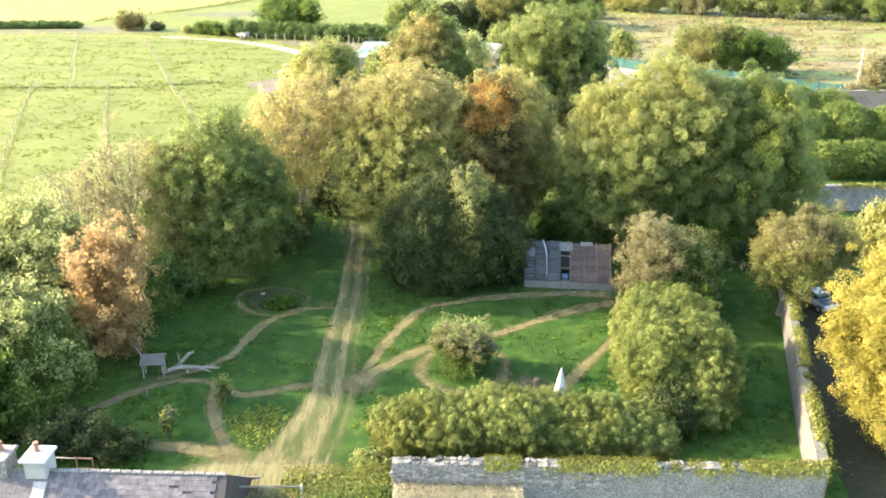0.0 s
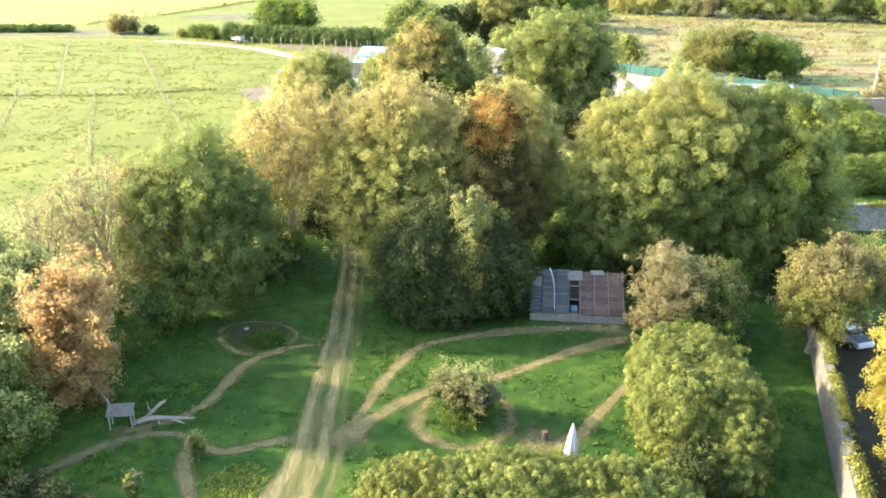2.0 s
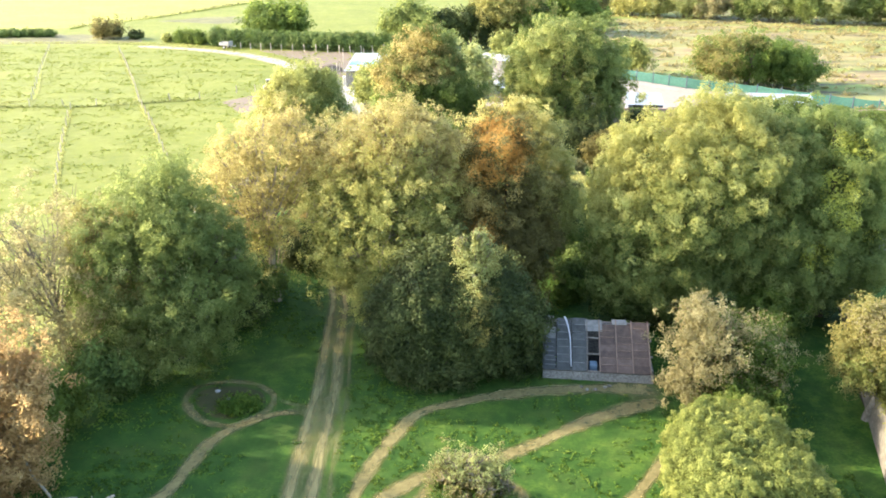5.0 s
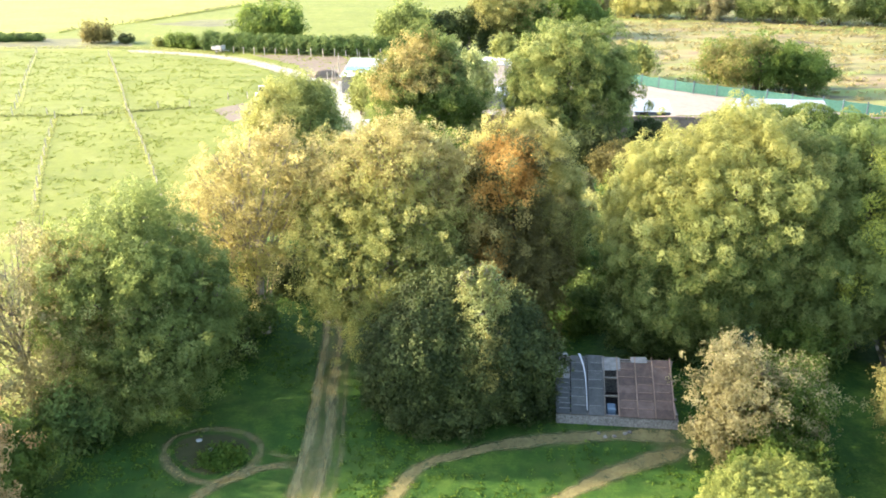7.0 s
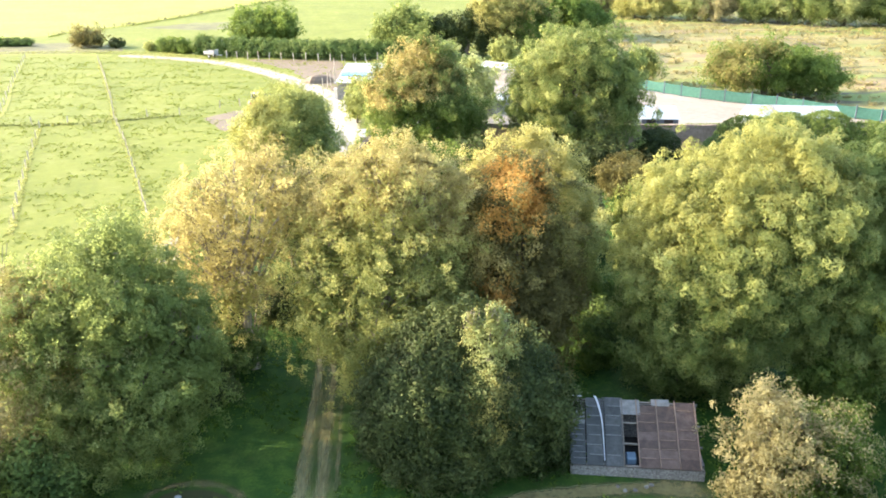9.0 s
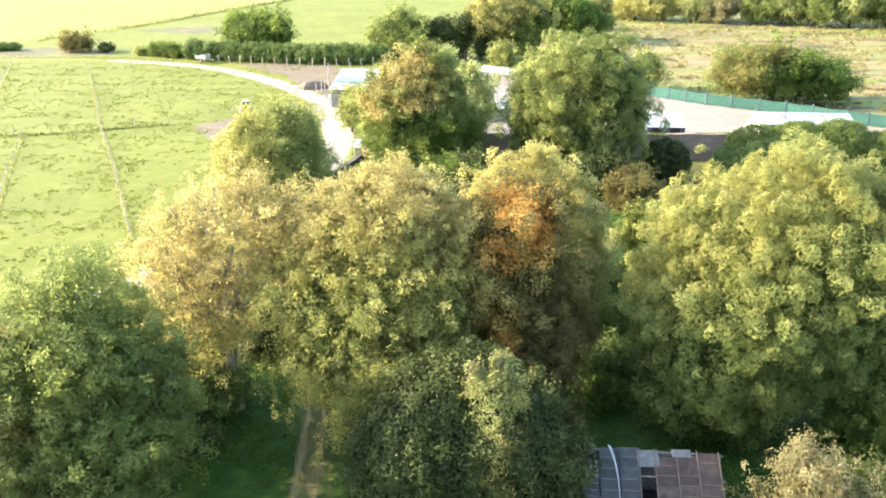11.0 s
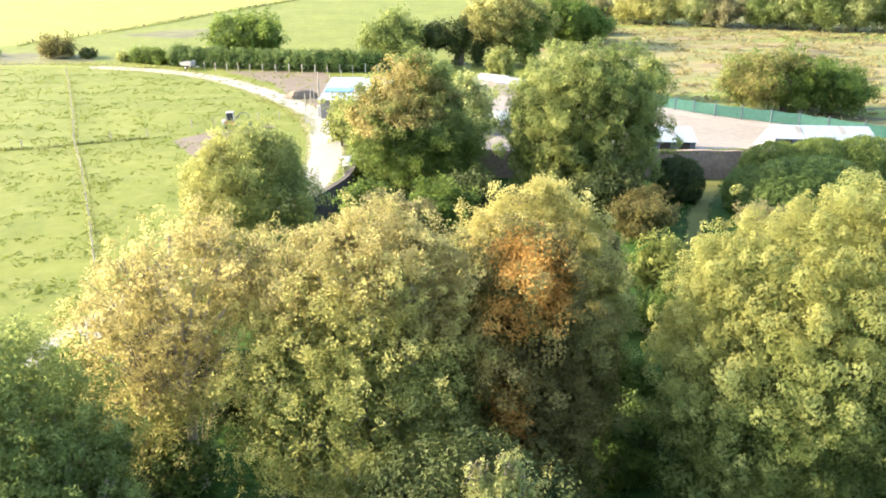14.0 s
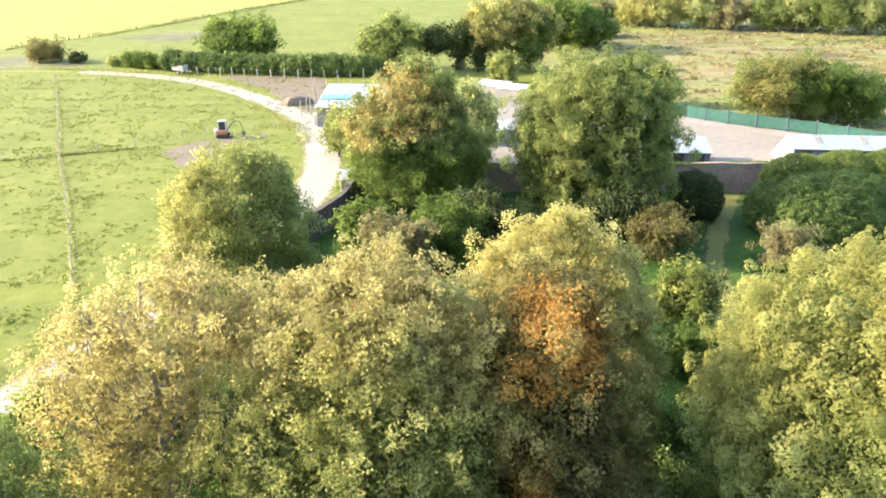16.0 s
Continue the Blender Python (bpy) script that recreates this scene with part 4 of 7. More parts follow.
# ---- slate-roofed outbuilding by the wall ----
def outbuilding():
    ob = empty("outbuilding", (-13.59, 27.36, 0), "old outbuilding with a weathered purple-grey slate roof and pale chimneys", "building", turn=-2.6)
    RIDGE, EAVE, Y, HALF = 3.1, 0.55, 2.75, 4.8
    part("wall", block(0, 2.75, 0.3, 2 * HALF - 0.7, 5.0, 1.0), M_RENDER, ob)
    bm = bmesh.new()
    v = [bm.verts.new(c) for c in ((-14, -0.4, EAVE), (HALF, -0.4, EAVE), (HALF, 5.9, EAVE), (-14, 5.9, EAVE), (-14, Y, RIDGE), (HALF - 0.15, Y, RIDGE))]
    for f in ((0, 1, 5, 4), (3, 4, 5, 2), (1, 2, 5), (0, 4, 3), (0, 3, 2, 1)):
        bm.faces.new([v[i] for i in f])
    roof = part("roof", bm, M_SLATE_DARK, ob)
    # slates on the slope that is seen, and the ridge
    slope = math.atan2(RIDGE - EAVE, Y + 0.4)
    length = math.hypot(RIDGE - EAVE, Y + 0.4)
    bm = bmesh.new()
    box(bm, 0, 0, 0, 0.385, 0.34, 0.018, bevel=0.004)
    me = bpy.data.meshes.new("slate")
    bm.to_mesh(me)
    bm.free()
    me.materials.append(M_SLATE)
    count = 0
    for r in range(10):
        s = length - 0.14 - r * 0.23
        for k in range(29):
            x = HALF - 0.75 - k * 0.4 - (r % 2) * 0.2
            if count >= 299 or RNG.random() < 0.012:
                continue
            sl = new("slate", me)
            sl.parent = roof
            sl.matrix_basis = pose(x, -0.4 + s * math.cos(slope), EAVE + s * math.sin(slope) + 0.03, math.degrees(slope) - 2.5 + RNG.uniform(-0.5, 0.8), RNG.uniform(-0.6, 0.6), RNG.uniform(-0.8, 0.8))
            count += 1
    # the joined rest of the slates, on both slopes
    corner = np.array([(x, y, z) for x in (-0.19, 0.19) for y in (-0.17, 0.17) for z in (-0.009, 0.009)])
    side = ((0, 1, 3, 2), (4, 6, 7, 5), (0, 4, 5, 1), (2, 3, 7, 6), (0, 2, 6, 4), (1, 5, 7, 3))
    verts, faces = [], []
    back = math.hypot(RIDGE - EAVE, 5.9 - Y)
    for far, full in ((False, length), (True, back)):
        tilt = slope if not far else -math.asin((RIDGE - EAVE) / back)
        for r in range(int(full / 0.23)):
            s = full - 0.14 - r * 0.23
            for k in range(48):
                if not far and r < 11 and k < 30:
                    continue
                y = -0.4 + s * math.cos(slope) if not far else 5.9 - s * math.cos(tilt)
                z = EAVE + s * abs(math.sin(tilt)) + 0.03
                m = np.array(pose(HALF - 0.6 - k * 0.4 - (r % 2) * 0.2, y, z, math.degrees(tilt) + (2.5 if far else -2.5) + RNG.uniform(-0.5, 0.5), 0, RNG.uniform(-0.8, 0.8)))
                n = len(verts)
                verts += [tuple(v) for v in corner @ m[:3, :3].T + m[:3, 3]]
                faces += [tuple(n + i for i in f) for f in side]
    raw("slates", verts, faces, M_SLATE, roof)["kind"] = "stuff"
    for k in range(30):
        part("ridge_tile", box(bmesh.new(), HALF - 0.4 - k * 0.46, Y, RIDGE + 0.03 + RNG.uniform(-0.015, 0.015), 0.44, 0.2, 0.1, bevel=0.03), M_STONE, roof)
    part("skylight", box(bmesh.new(), 0, 0, 0, 0.55, 0.9, 0.06, m=pose(-3.35, -0.4 + (length - 1.0) * math.cos(slope), EAVE + (length - 1.0) * math.sin(slope) + 0.07, math.degrees(slope), 0, 0)), M_PALE_SHEET, ob, "pale framed skylight")
    for x, w in ((-3.55, 1.15), (-5.15, 0.9)):
        ch = empty("chimney", (0, 0, 0), "squat chimney with a pale cap and a clay pot", "chimney")
        del ch["category"]
        ch.parent = ob
        part("shaft", block(x, Y + 0.1, RIDGE + 0.25, w * 0.8, 0.95, 0.9, bevel=0.03), M_PALE_SHEET if w > 1 else M_STONE, ch)
        part("cap", block(x, Y + 0.1, RIDGE + 0.75, w, 1.2, 0.14, bevel=0.03), M_WHITE if w > 1 else M_STONE, ch)
        bm = bmesh.new()
        tube(bm, [(x - 0.1, Y + 0.25, RIDGE + 0.8), (x - 0.1, Y + 0.25, RIDGE + 1.15), (x - 0.1, Y + 0.25, RIDGE + 1.2), (x - 0.1, Y + 0.25, RIDGE + 1.28)], [0.12, 0.1, 0.135, 0.11], 10)
        part("pot", bm, M_CLAY, ch, "terracotta chimney pot")
    part("gutter", block(0.3, 5.95, EAVE - 0.02, 2 * HALF, 0.12, 0.1), M_OLDWOOD, ob)
    return ob


outbuilding()
part("pipe", tube(bmesh.new(), [(-8.9, 31.0, 1.6), (-7.2, 31.1, 1.55), (-5.9, 31.1, 1.5)], [0.045, 0.045, 0.045], 8), M_OLDWOOD)
tagged(bpy.data.objects["pipe"], "dark rusted pipe rail beside the slate roof", "pipe")
part("lane_post", tube(bmesh.new(), [(-5.9, 31.1, -0.1), (-5.9, 31.1, 1.6)], [0.07, 0.06], 8), M_WOOD)
tagged(bpy.data.objects["lane_post"], "short wooden post that carries a rail", "post")


def trellis(at, turn):
    ob = empty("trellis", (*at, 0), "small brown wooden trellis frame behind the outbuilding", "trellis", turn=turn)
    for x in (-0.4, 0.4):
        part("upright", block(x, 0, 0.55, 0.06, 0.06, 1.2), M_CLAY, ob)
    for z in (0.5, 1.1):
        part("rail", block(0, 0, z, 0.86, 0.05, 0.06), M_CLAY, ob)
    part("long_rail", block(-1.7, 0.05, 1.05, 2.6, 0.05, 0.05), M_WOOD, ob)
    part("rail_post", block(-2.9, 0.05, 0.5, 0.07, 0.07, 1.1), M_WOOD, ob)
    return ob


trellis((-16.81, 33.88), -4)
bm = block(0, 0, 0.5, 0.75, 0.6, 1.0, 0, 0.05)
tank = part("water_tank", bm, M_WHITE)
tagged(tank, "pale square water tank beside the lane", "tank")
tank.matrix_world = pose(-5.75, 30.35, 0, 0, 0, 5)


# ---- fences ----
def fence(name, points, gap, label, height=1.15, rails=(0.45, 0.8, 1.08), thick=0.07, strip=0.0):
    if strip:
        ribbon("fence_grass", points, [strip, strip * 1.2, strip], 0.004 + 0.004 * len(points) + 0.0001 * abs(points[0][0]), M_FENCE_STRIP, (0, 0.5, 1, 0.5, 0), "strip of longer pale grass under a wire fence", "grass strip")
    ob = empty(name, (points[0][0], points[0][1], 0), label, "fence")
    base = np.array(points[0])
    post_me = None
    for a, b in zip(points, points[1:]):
        a, b = np.array(a, float), np.array(b, float)
        n = max(1, int(round(np.linalg.norm(b - a) / gap)))
        for k in range(n + (b is points[-1])):
            p = a + (b - a) * k / n - base
            if post_me is None:
                o = part("post", tube(bmesh.new(), [(0, 0, -0.2), (0, 0, height * 0.9), (0, 0, height)], [thick, thick, thick * 0.7], 6), M_WOOD, ob)
                post_me = o.data
            else:
                o = new("post", post_me)
                o.parent = ob
            o.matrix_basis = pose(p[0], p[1], 0, RNG.uniform(-4, 4), RNG.uniform(-4, 4), RNG.uniform(0, 90)) @ Matrix.Diagonal((1, 1, RNG.uniform(0.9, 1.12), 1))
        for z in rails:
            q, r = a - base, b - base
            part("wire", tube(bmesh.new(), [(*q, z), (*((q + r) / 2), z - 0.04), (*r, z)], [0.004] * 3, 4), M_WOOD, ob)
    return ob


fence("field_fence", [(-75.63, 133.54), (-62.27, 133.54), (-48.01, 133.83), (-42.4, 135.7), (-34.22, 138.39), (-30.93, 137.15)], 4.2, "weathered post and wire fence across the pasture", strip=1.7)
fence("field_fence", [(-78.56, 190.96), (-69.16, 164.85), (-59.02, 137.73), (-62.72, 132.25), (-52.51, 103.45), (-45.02, 83.98), (-38.93, 69.51)], 4.6, "old post and wire fence running up the pasture", strip=1.7)
fence("field_fence", [(-62.46, 186.21), (-54.55, 166.87), (-46.54, 146.81), (-42.4, 135.7), (-36.05, 121.08), (-29.14, 103.92), (-24.88, 93.06)], 4.2, "post and wire fence dividing the bright pasture", strip=1.7)
fence("field_fence", [(-50.57, 130.97), (-45.54, 115.99), (-41.31, 104.21), (-36.39, 91.07)], 4.6, "low post and wire fence in the pasture", strip=1.7)
fence("field_fence", [(-29.65, 142.93), (-24.24, 144.86), (-18.76, 147.53), (-15.73, 149.39)], 2.6, "post and wire fence by the scraped soil")
fence("hedge_fence", [(-40.69, 189.84), (-29.72, 186.09), (-19.97, 183.77), (-4.21, 183.68)], 2.4, "row of pale fence posts in front of a dark hedge", 1.5, (0.5, 1.0, 1.35), 0.09)
fence("yard_rail", [(-14.7, 161.1), (-3.58, 161.03)], 2.0, "tubular yard rail behind a white roof", 3.9, (3.3, 3.8), 0.06)
fence("yard_rail", [(-15.64, 152.19), (-14.7, 161.1), (-15.41, 168.46)], 3.0, "tall poles at the yard's gate", 2.6, (1.2, 2.0), 0.08)


def grass_bank(points, width, height, seed, leaf=None):
    """Long uncut grass along a fence."""
    rng = np.random.default_rng(seed)
    line = smooth_line(points, 0.6)
    n = len(line) * 26
    i = rng.integers(0, len(line) - 1, n)
    p = line[i] + (line[i + 1] - line[i]) * rng.random(n)[:, None] + rng.normal(size=(n, 2)) * width * 0.3
    thin = 0.5 + 0.5 * np.sin(p[:, 0] * 0.9) * np.sin(p[:, 1] * 0.7 + 1)
    keep = rng.random(n) < 0.35 + 0.65 * thin
    p = p[keep]
    pos = np.column_stack([p, height * rng.uniform(0.05, 0.9, len(p))])
    nor = np.column_stack([rng.normal(size=(len(p), 2)) * 0.6, rng.uniform(0.7, 1.4, len(p))])
    return tagged(quads("long_grass", leaf_quads(pos, nor, 0.34, rng, 0.4), leaf or F_BANK), "long uncut grass along a wire fence", "grass", kind="stuff")


# darker bank blades: the shadow line under one fence is in their colour
F_BANKSHADE = foliage("shaded_bank_blades", (0.05, 0.065, 0.018), (0.10, 0.12, 0.028), (0.18, 0.195, 0.05), 0.35, 0.3)
F_BANK = foliage("long_grass_blades", (0.17, 0.19, 0.05), (0.25, 0.265, 0.075), (0.34, 0.335, 0.13), 0.5, 0.3)
grass_bank([(-75.59, 132.87), (-62.24, 132.87), (-47.98, 133.15), (-42.37, 135.01), (-34.2, 137.7)], 0.8, 0.34, 1, F_BANKSHADE)
grass_bank([(-62.45, 186.22), (-46.53, 146.82), (-42.39, 135.71), (-36.04, 121.09), (-29.13, 103.93), (-24.88, 93.06)], 0.6, 0.07, 2)
grass_bank([(-59.02, 137.73), (-62.71, 132.26), (-52.51, 103.46), (-45.02, 83.98)], 0.8, 0.09, 3)
grass_bank([(-114.45, 193.81), (-76.82, 197.41), (-61.15, 195.88), (-48.26, 191.36)], 2.6, 0.5, 4)
grass_bank([(-50.57, 130.97), (-45.54, 116), (-41.3, 104.22), (-36.38, 91.08)], 0.5, 0.07, 5)
grass_bank([(-24.34, 91.65), (-25.91, 85.55), (-29.62, 77.85), (-34.47, 69.68)], 1.6, 0.55, 6)
grass_bank([(-13.37, 138.19), (-14.49, 144.08), (-18.36, 152.78), (-24.45, 162.53)], 1.6, 0.35, 7)


def windbreak():
    ob = empty("green_fence", (0, 0, 0), "green windbreak mesh fence on posts behind the yard", "fence")
    line = smooth_line([(26.92, 160.37), (34.94, 152.05), (41.36, 145.34), (50.17, 138.7), (55.92, 133.05), (68.5, 123.16)], 2.9)
    for i, (a, b) in enumerate(zip(line, line[1:])):
        d = (b - a) / np.linalg.norm(b - a)
        bm = bmesh.new()
        n = 5
        rows = [[bm.verts.new((*(a + (b - a) * k / n), z + (0.05 * math.sin(k * math.pi / n) if z < 0.5 else -0.10 * math.sin(k * math.pi / n)) )) for k in range(n + 1)] for z in (0.12, 1.72)]
        for k in range(n):
            bm.faces.new((rows[0][k], rows[0][k + 1], rows[1][k + 1], rows[1][k]))
        bmesh.ops.solidify(bm, geom=list(bm.faces), thickness=0.02)
        part("mesh_panel", bm, M_GREENMESH, ob)
        part("post", tube(bmesh.new(), [(*a, -0.2), (*a, 1.95)], [0.09, 0.085], 6), M_DARKWALL, ob)
    return ob


windbreak()


# ---- farm buildings ----
def slab(corners, thick):
    """A roof slab through four corners."""
    bm = bmesh.new()
    top = [bm.verts.new(c) for c in corners]
    low = [bm.verts.new((c[0], c[1], c[2] - thick)) for c in corners]
    bm.faces.new(top)
    bm.faces.new(low[::-1])
    for i in range(4):
        j = (i + 1) % 4
        bm.faces.new((top[j], top[i], low[i], low[j]))
    bmesh.ops.recalc_face_normals(bm, faces=list(bm.faces))
    return bm


def white_shed():
    ob = empty("farm_shed", (-8.11, 151.27, 0), "low farm shed with white sheet roof and a blue tarpaulin", "shed", turn=-6)
    ob.scale = (1.11, 1.11, 1.11)
    part("wall", block(0, 0, 1.2, 8.0, 7.8, 2.4), M_STONE, ob)
    for k in range(9):
        x = -4.15 + k * 0.93
        part("roof_sheet", slab([(x, -1.4, 2.88), (x + 0.91, -1.4, 2.88), (x + 0.91, 4.6, 3.62), (x, 4.6, 3.62)], 0.05), M_WHITEROOF, ob)
        part("roof_sheet", slab([(x, -4.6, 2.5), (x + 0.91, -4.6, 2.5), (x + 0.91, -1.5, 2.80), (x, -1.5, 2.80)], 0.05), M_WHITEROOF, ob)
    part("tarpaulin", slab([(-3.9, -1.35, 2.96), (-0.4, -1.35, 2.96), (-0.5, -0.05, 3.14), (-3.9, -0.05, 3.14)], 0.05), M_BLUE, ob, "bright blue tarpaulin")
    bm = bmesh.new()
    box(bm, 0.35, -0.9, 3.1, 0.9, 0.7, 0.35, 10, 0.08)
    part("bundle", bm, M_DARKWALL, ob, "dark bundle on the roof")
    part("doorway", block(0.6, -4.02, 1.0, 2.4, 0.2, 2.0), M_BLACK, ob, "dark panel painted as the shade of an open doorway")
    return ob


def barn(at, turn, length, depth, eave, ridge, gable_white, vents, label):
    """A low barn: walls, sheeted roof in strips, translucent panels."""
    ob = empty("barn", (*at, 0), label, "barn", "barns in the yard", turn=turn)
    bm = bmesh.new()
    v = [bm.verts.new(c) for c in ((-length / 2, 0, 0), (length / 2, 0, 0), (length / 2, depth, 0), (-length / 2, depth, 0))]
    t = [bm.verts.new(c) for c in ((-length / 2, 0, eave - 0.1), (length / 2, 0, eave - 0.1), (length / 2, depth, ridge - 0.1), (-length / 2, depth, ridge - 0.1))]
    for i in range(4):
        j = (i + 1) % 4
        bm.faces.new((v[i], v[j], t[j], t[i]))
    part("wall", bm, M_DARKWALL, ob, "dark blue-grey boarded wall")
    n = max(4, int(length / 1.0))
    for k in range(n):
        a, b = -length / 2 - 0.2 + (length + 0.4) * k / n, -length / 2 - 0.2 + (length + 0.4) * (k + 1) / n - 0.02
        part("roof_sheet", slab([(a, -0.35, eave - 0.06), (b, -0.35, eave - 0.06), (b, depth + 0.15, ridge + 0.03), (a, depth + 0.15, ridge + 0.03)], 0.05), M_WHITEROOF, ob)
    for u in vents:
        part("rooflight", slab([(u - 0.3, depth * 0.35, eave + (ridge - eave) * 0.35 + 0.07), (u + 0.3, depth * 0.35, eave + (ridge - eave) * 0.35 + 0.07),
                                (u + 0.3, depth * 0.95, ridge + 0.05), (u - 0.3, depth * 0.95, ridge + 0.05)], 0.03), M_STONE, ob, "dirty translucent roof panel")
    if gable_white:
        bm = bmesh.new()
        x = -length / 2 - 0.25
        vv = [bm.verts.new(c) for c in ((x, -0.2, 0), (x, depth, 0), (x, depth, ridge), (x, -0.2, eave))]
        bm.faces.new(vv)
        bmesh.ops.solidify(bm, geom=list(bm.faces), thickness=0.08)
        part("gable_board", bm, M_WHITE, ob, "white painted gable")
        part("side_ramp", slab([(x - 0.1, -0.2, 0.1), (x - 0.1, depth + 0.3, ridge - 0.5), (x - 1.3, depth + 0.6, 0.1), (x - 1.2, -0.2, 0.05)], 0.05), M_WHITE, ob, "white sheet leaning on the gable")
    for u in np.linspace(-length / 2 + 1.2, length / 2 - 1.2, max(2, int(length / 2.6))):
        part("stable_door", block(u, -0.03, 0.8, 1.1, 0.08, 1.5), M_BLACK, ob, "dark stable door")
    return ob


white_shed()
barn((47.36, 125.39), -9.0, 10.95, 3.31, 1.83, 2.51, True, (-2.6, 2.3), "low stable block with a white sheet roof and dark blue front")
barn((29.99, 125.97), -7.0, 4.62, 4.05, 1.69, 2.37, False, (0.0,), "small shed with a white sheet roof behind the wall")


def lean_stable(at, turn, w, d, label):
    ob = empty("yard_shed", (*at, 0), label, "shed", "sheds among the farm trees", turn=turn)
    part("wall", block(0, 0, 0.9, w - 0.2, d - 0.2, 1.8), M_STONE, ob)
    for k in range(4):
        a = -w / 2 + w * k / 4
        part("roof_sheet", slab([(a, -d / 2, 1.8), (a + w / 4 - 0.02, -d / 2, 1.8), (a + w / 4 - 0.02, d / 2, 2.3), (a, d / 2, 2.3)], 0.05), M_WHITEROOF if k % 2 else M_PALE_SHEET, ob)
    return ob


lean_stable((12.14, 165.8), -35, 5.26, 2.74, "grey and white sheet-roofed shed among trees")
lean_stable((14.87, 162.93), -30, 4.57, 2.52, "white-roofed feed shed among trees")
lean_stable((9.28, 138.28), 5, 5.59, 3.36, "pale roofed shed glimpsed between trees")
lean_stable((-6.73, 118.63), 10, 2.18, 1.96, "little white-roofed lodge beside the road")


# ---- things by the farm road ----
def soil_heap(at, r, h):
    bm = bmesh.new()
    rings = []
    for k, (f, z) in enumerate(((1.0, -0.05), (0.8, 0.45), (0.5, 0.85), (0.2, 1.0))):
        rings.append([bm.verts.new((r * f * math.cos(a) * (1 + 0.18 * math.sin(3 * a + k)), r * 0.7 * f * math.sin(a) * (1 + 0.15 * math.cos(2 * a)), h * z)) for a in np.linspace(0, math.tau, 17)[:-1]])
    for a, b in zip(rings, rings[1:]):
        for k in range(16):
            bm.faces.new((a[k], a[(k + 1) % 16], b[(k + 1) % 16], b[k]))
    bm.faces.new(rings[-1])
    o = part("soil_heap", bm, M_DIRT)
    o.matrix_world = pose(*at, 0, 0, 0, 20)
    return tagged(o, "heap of dark tipped soil beside the farm road", "soil heap")


soil_heap((-17.59, 162.26), 2.68, 1.23)


def feed_trailer(at, turn):
    ob = empty("feed_trailer", (*at, 0), "small pale metal trailer parked by the hedge", "trailer", turn=turn)
    part("bed", block(0, 0, 0.75, 2.4, 1.4, 0.12, bevel=0.02), M_PALE_SHEET, ob)
    for y in (-0.68, 0.68):
        part("side_board", block(0, y, 1.05, 2.4, 0.05, 0.5), M_PALE_SHEET, ob)
        wh = part("wheel", tube(bmesh.new(), [(0, y - 0.1, 0.34), (0, y + 0.1, 0.34)], [0.34, 0.34], 12), M_RUBBER, ob)
        part("rim", tube(bmesh.new(), [(0, y - 0.11, 0.34), (0, y + 0.11, 0.34)], [0.17, 0.17], 8), M_STEEL, wh)
    part("end_board", block(-1.2, 0, 1.05, 0.05, 1.4, 0.5), M_PALE_SHEET, ob)
    part("end_board", block(1.2, 0, 1.2, 0.05, 1.4, 0.8), M_PALE_SHEET, ob)
    part("drawbar", block(1.9, 0, 0.62, 1.4, 0.1, 0.1), M_STEEL, ob)
    return ob


feed_trailer((-41.68, 189.82), -25)


def gate_post(at, h):
    ob = empty("gate_post", (*at, 0), "white painted gate post beside the gravel road", "post", "gate posts of the yard")
    part("shaft", block(0, 0, h / 2 - 0.1, 0.4, 0.4, h + 0.2, 0, 0.03), M_WHITE, ob)
    part("cap", block(0, 0, h + 0.05, 0.5, 0.5, 0.12, 0, 0.03), M_WHITE, ob)
    return ob


gate_post((-13.33, 148.51), 1.5)
gate_post((-12.81, 154.65), 1.5)


# ---- trees of the garden ----
def big(lobes, n, seed, scale=(0.38, 0.58), up=0.25):
    return spread(lobes, n, seed, 0.46, scale, up)


def flecks(seed, n, low, high, r):
    """Small scattered patches of turned leaves."""
    rng = np.random.default_rng(seed)
    p = rng.uniform(low, high, (n, 3))
    s = r * rng.uniform(0.6, 1.4, n)
    return [(*q, k, k * 1.4, k * 0.8) for q, k in zip(p, s)]


tree("ash_tree", "broad round ash tree with yellowing green leaves", (17.6, 65.4), big([(0.5, 0, 8.6, 7.0, 6.2, 7.1), (4.4, -0.4, 9.8, 3.8, 3.6, 4.6), (-2.0, -1.4, 7.2, 4.6, 4.6, 6.2)], 18, 11, (0.16, 0.3)), F_ASH, 0.12, 0.46,
     0.45, 2.78, 11, 0.85, 0.08, 1.5, limbs=9, flat=1.0, tall=0.93,
     # top and lower leaf colours hold autumn turning plus painted sun and shade
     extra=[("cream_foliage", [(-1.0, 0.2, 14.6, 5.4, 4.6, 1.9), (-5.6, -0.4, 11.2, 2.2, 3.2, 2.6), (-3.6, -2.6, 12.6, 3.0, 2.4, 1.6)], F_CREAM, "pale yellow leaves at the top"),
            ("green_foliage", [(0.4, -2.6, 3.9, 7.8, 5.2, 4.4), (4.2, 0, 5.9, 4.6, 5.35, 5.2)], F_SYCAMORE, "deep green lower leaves")])
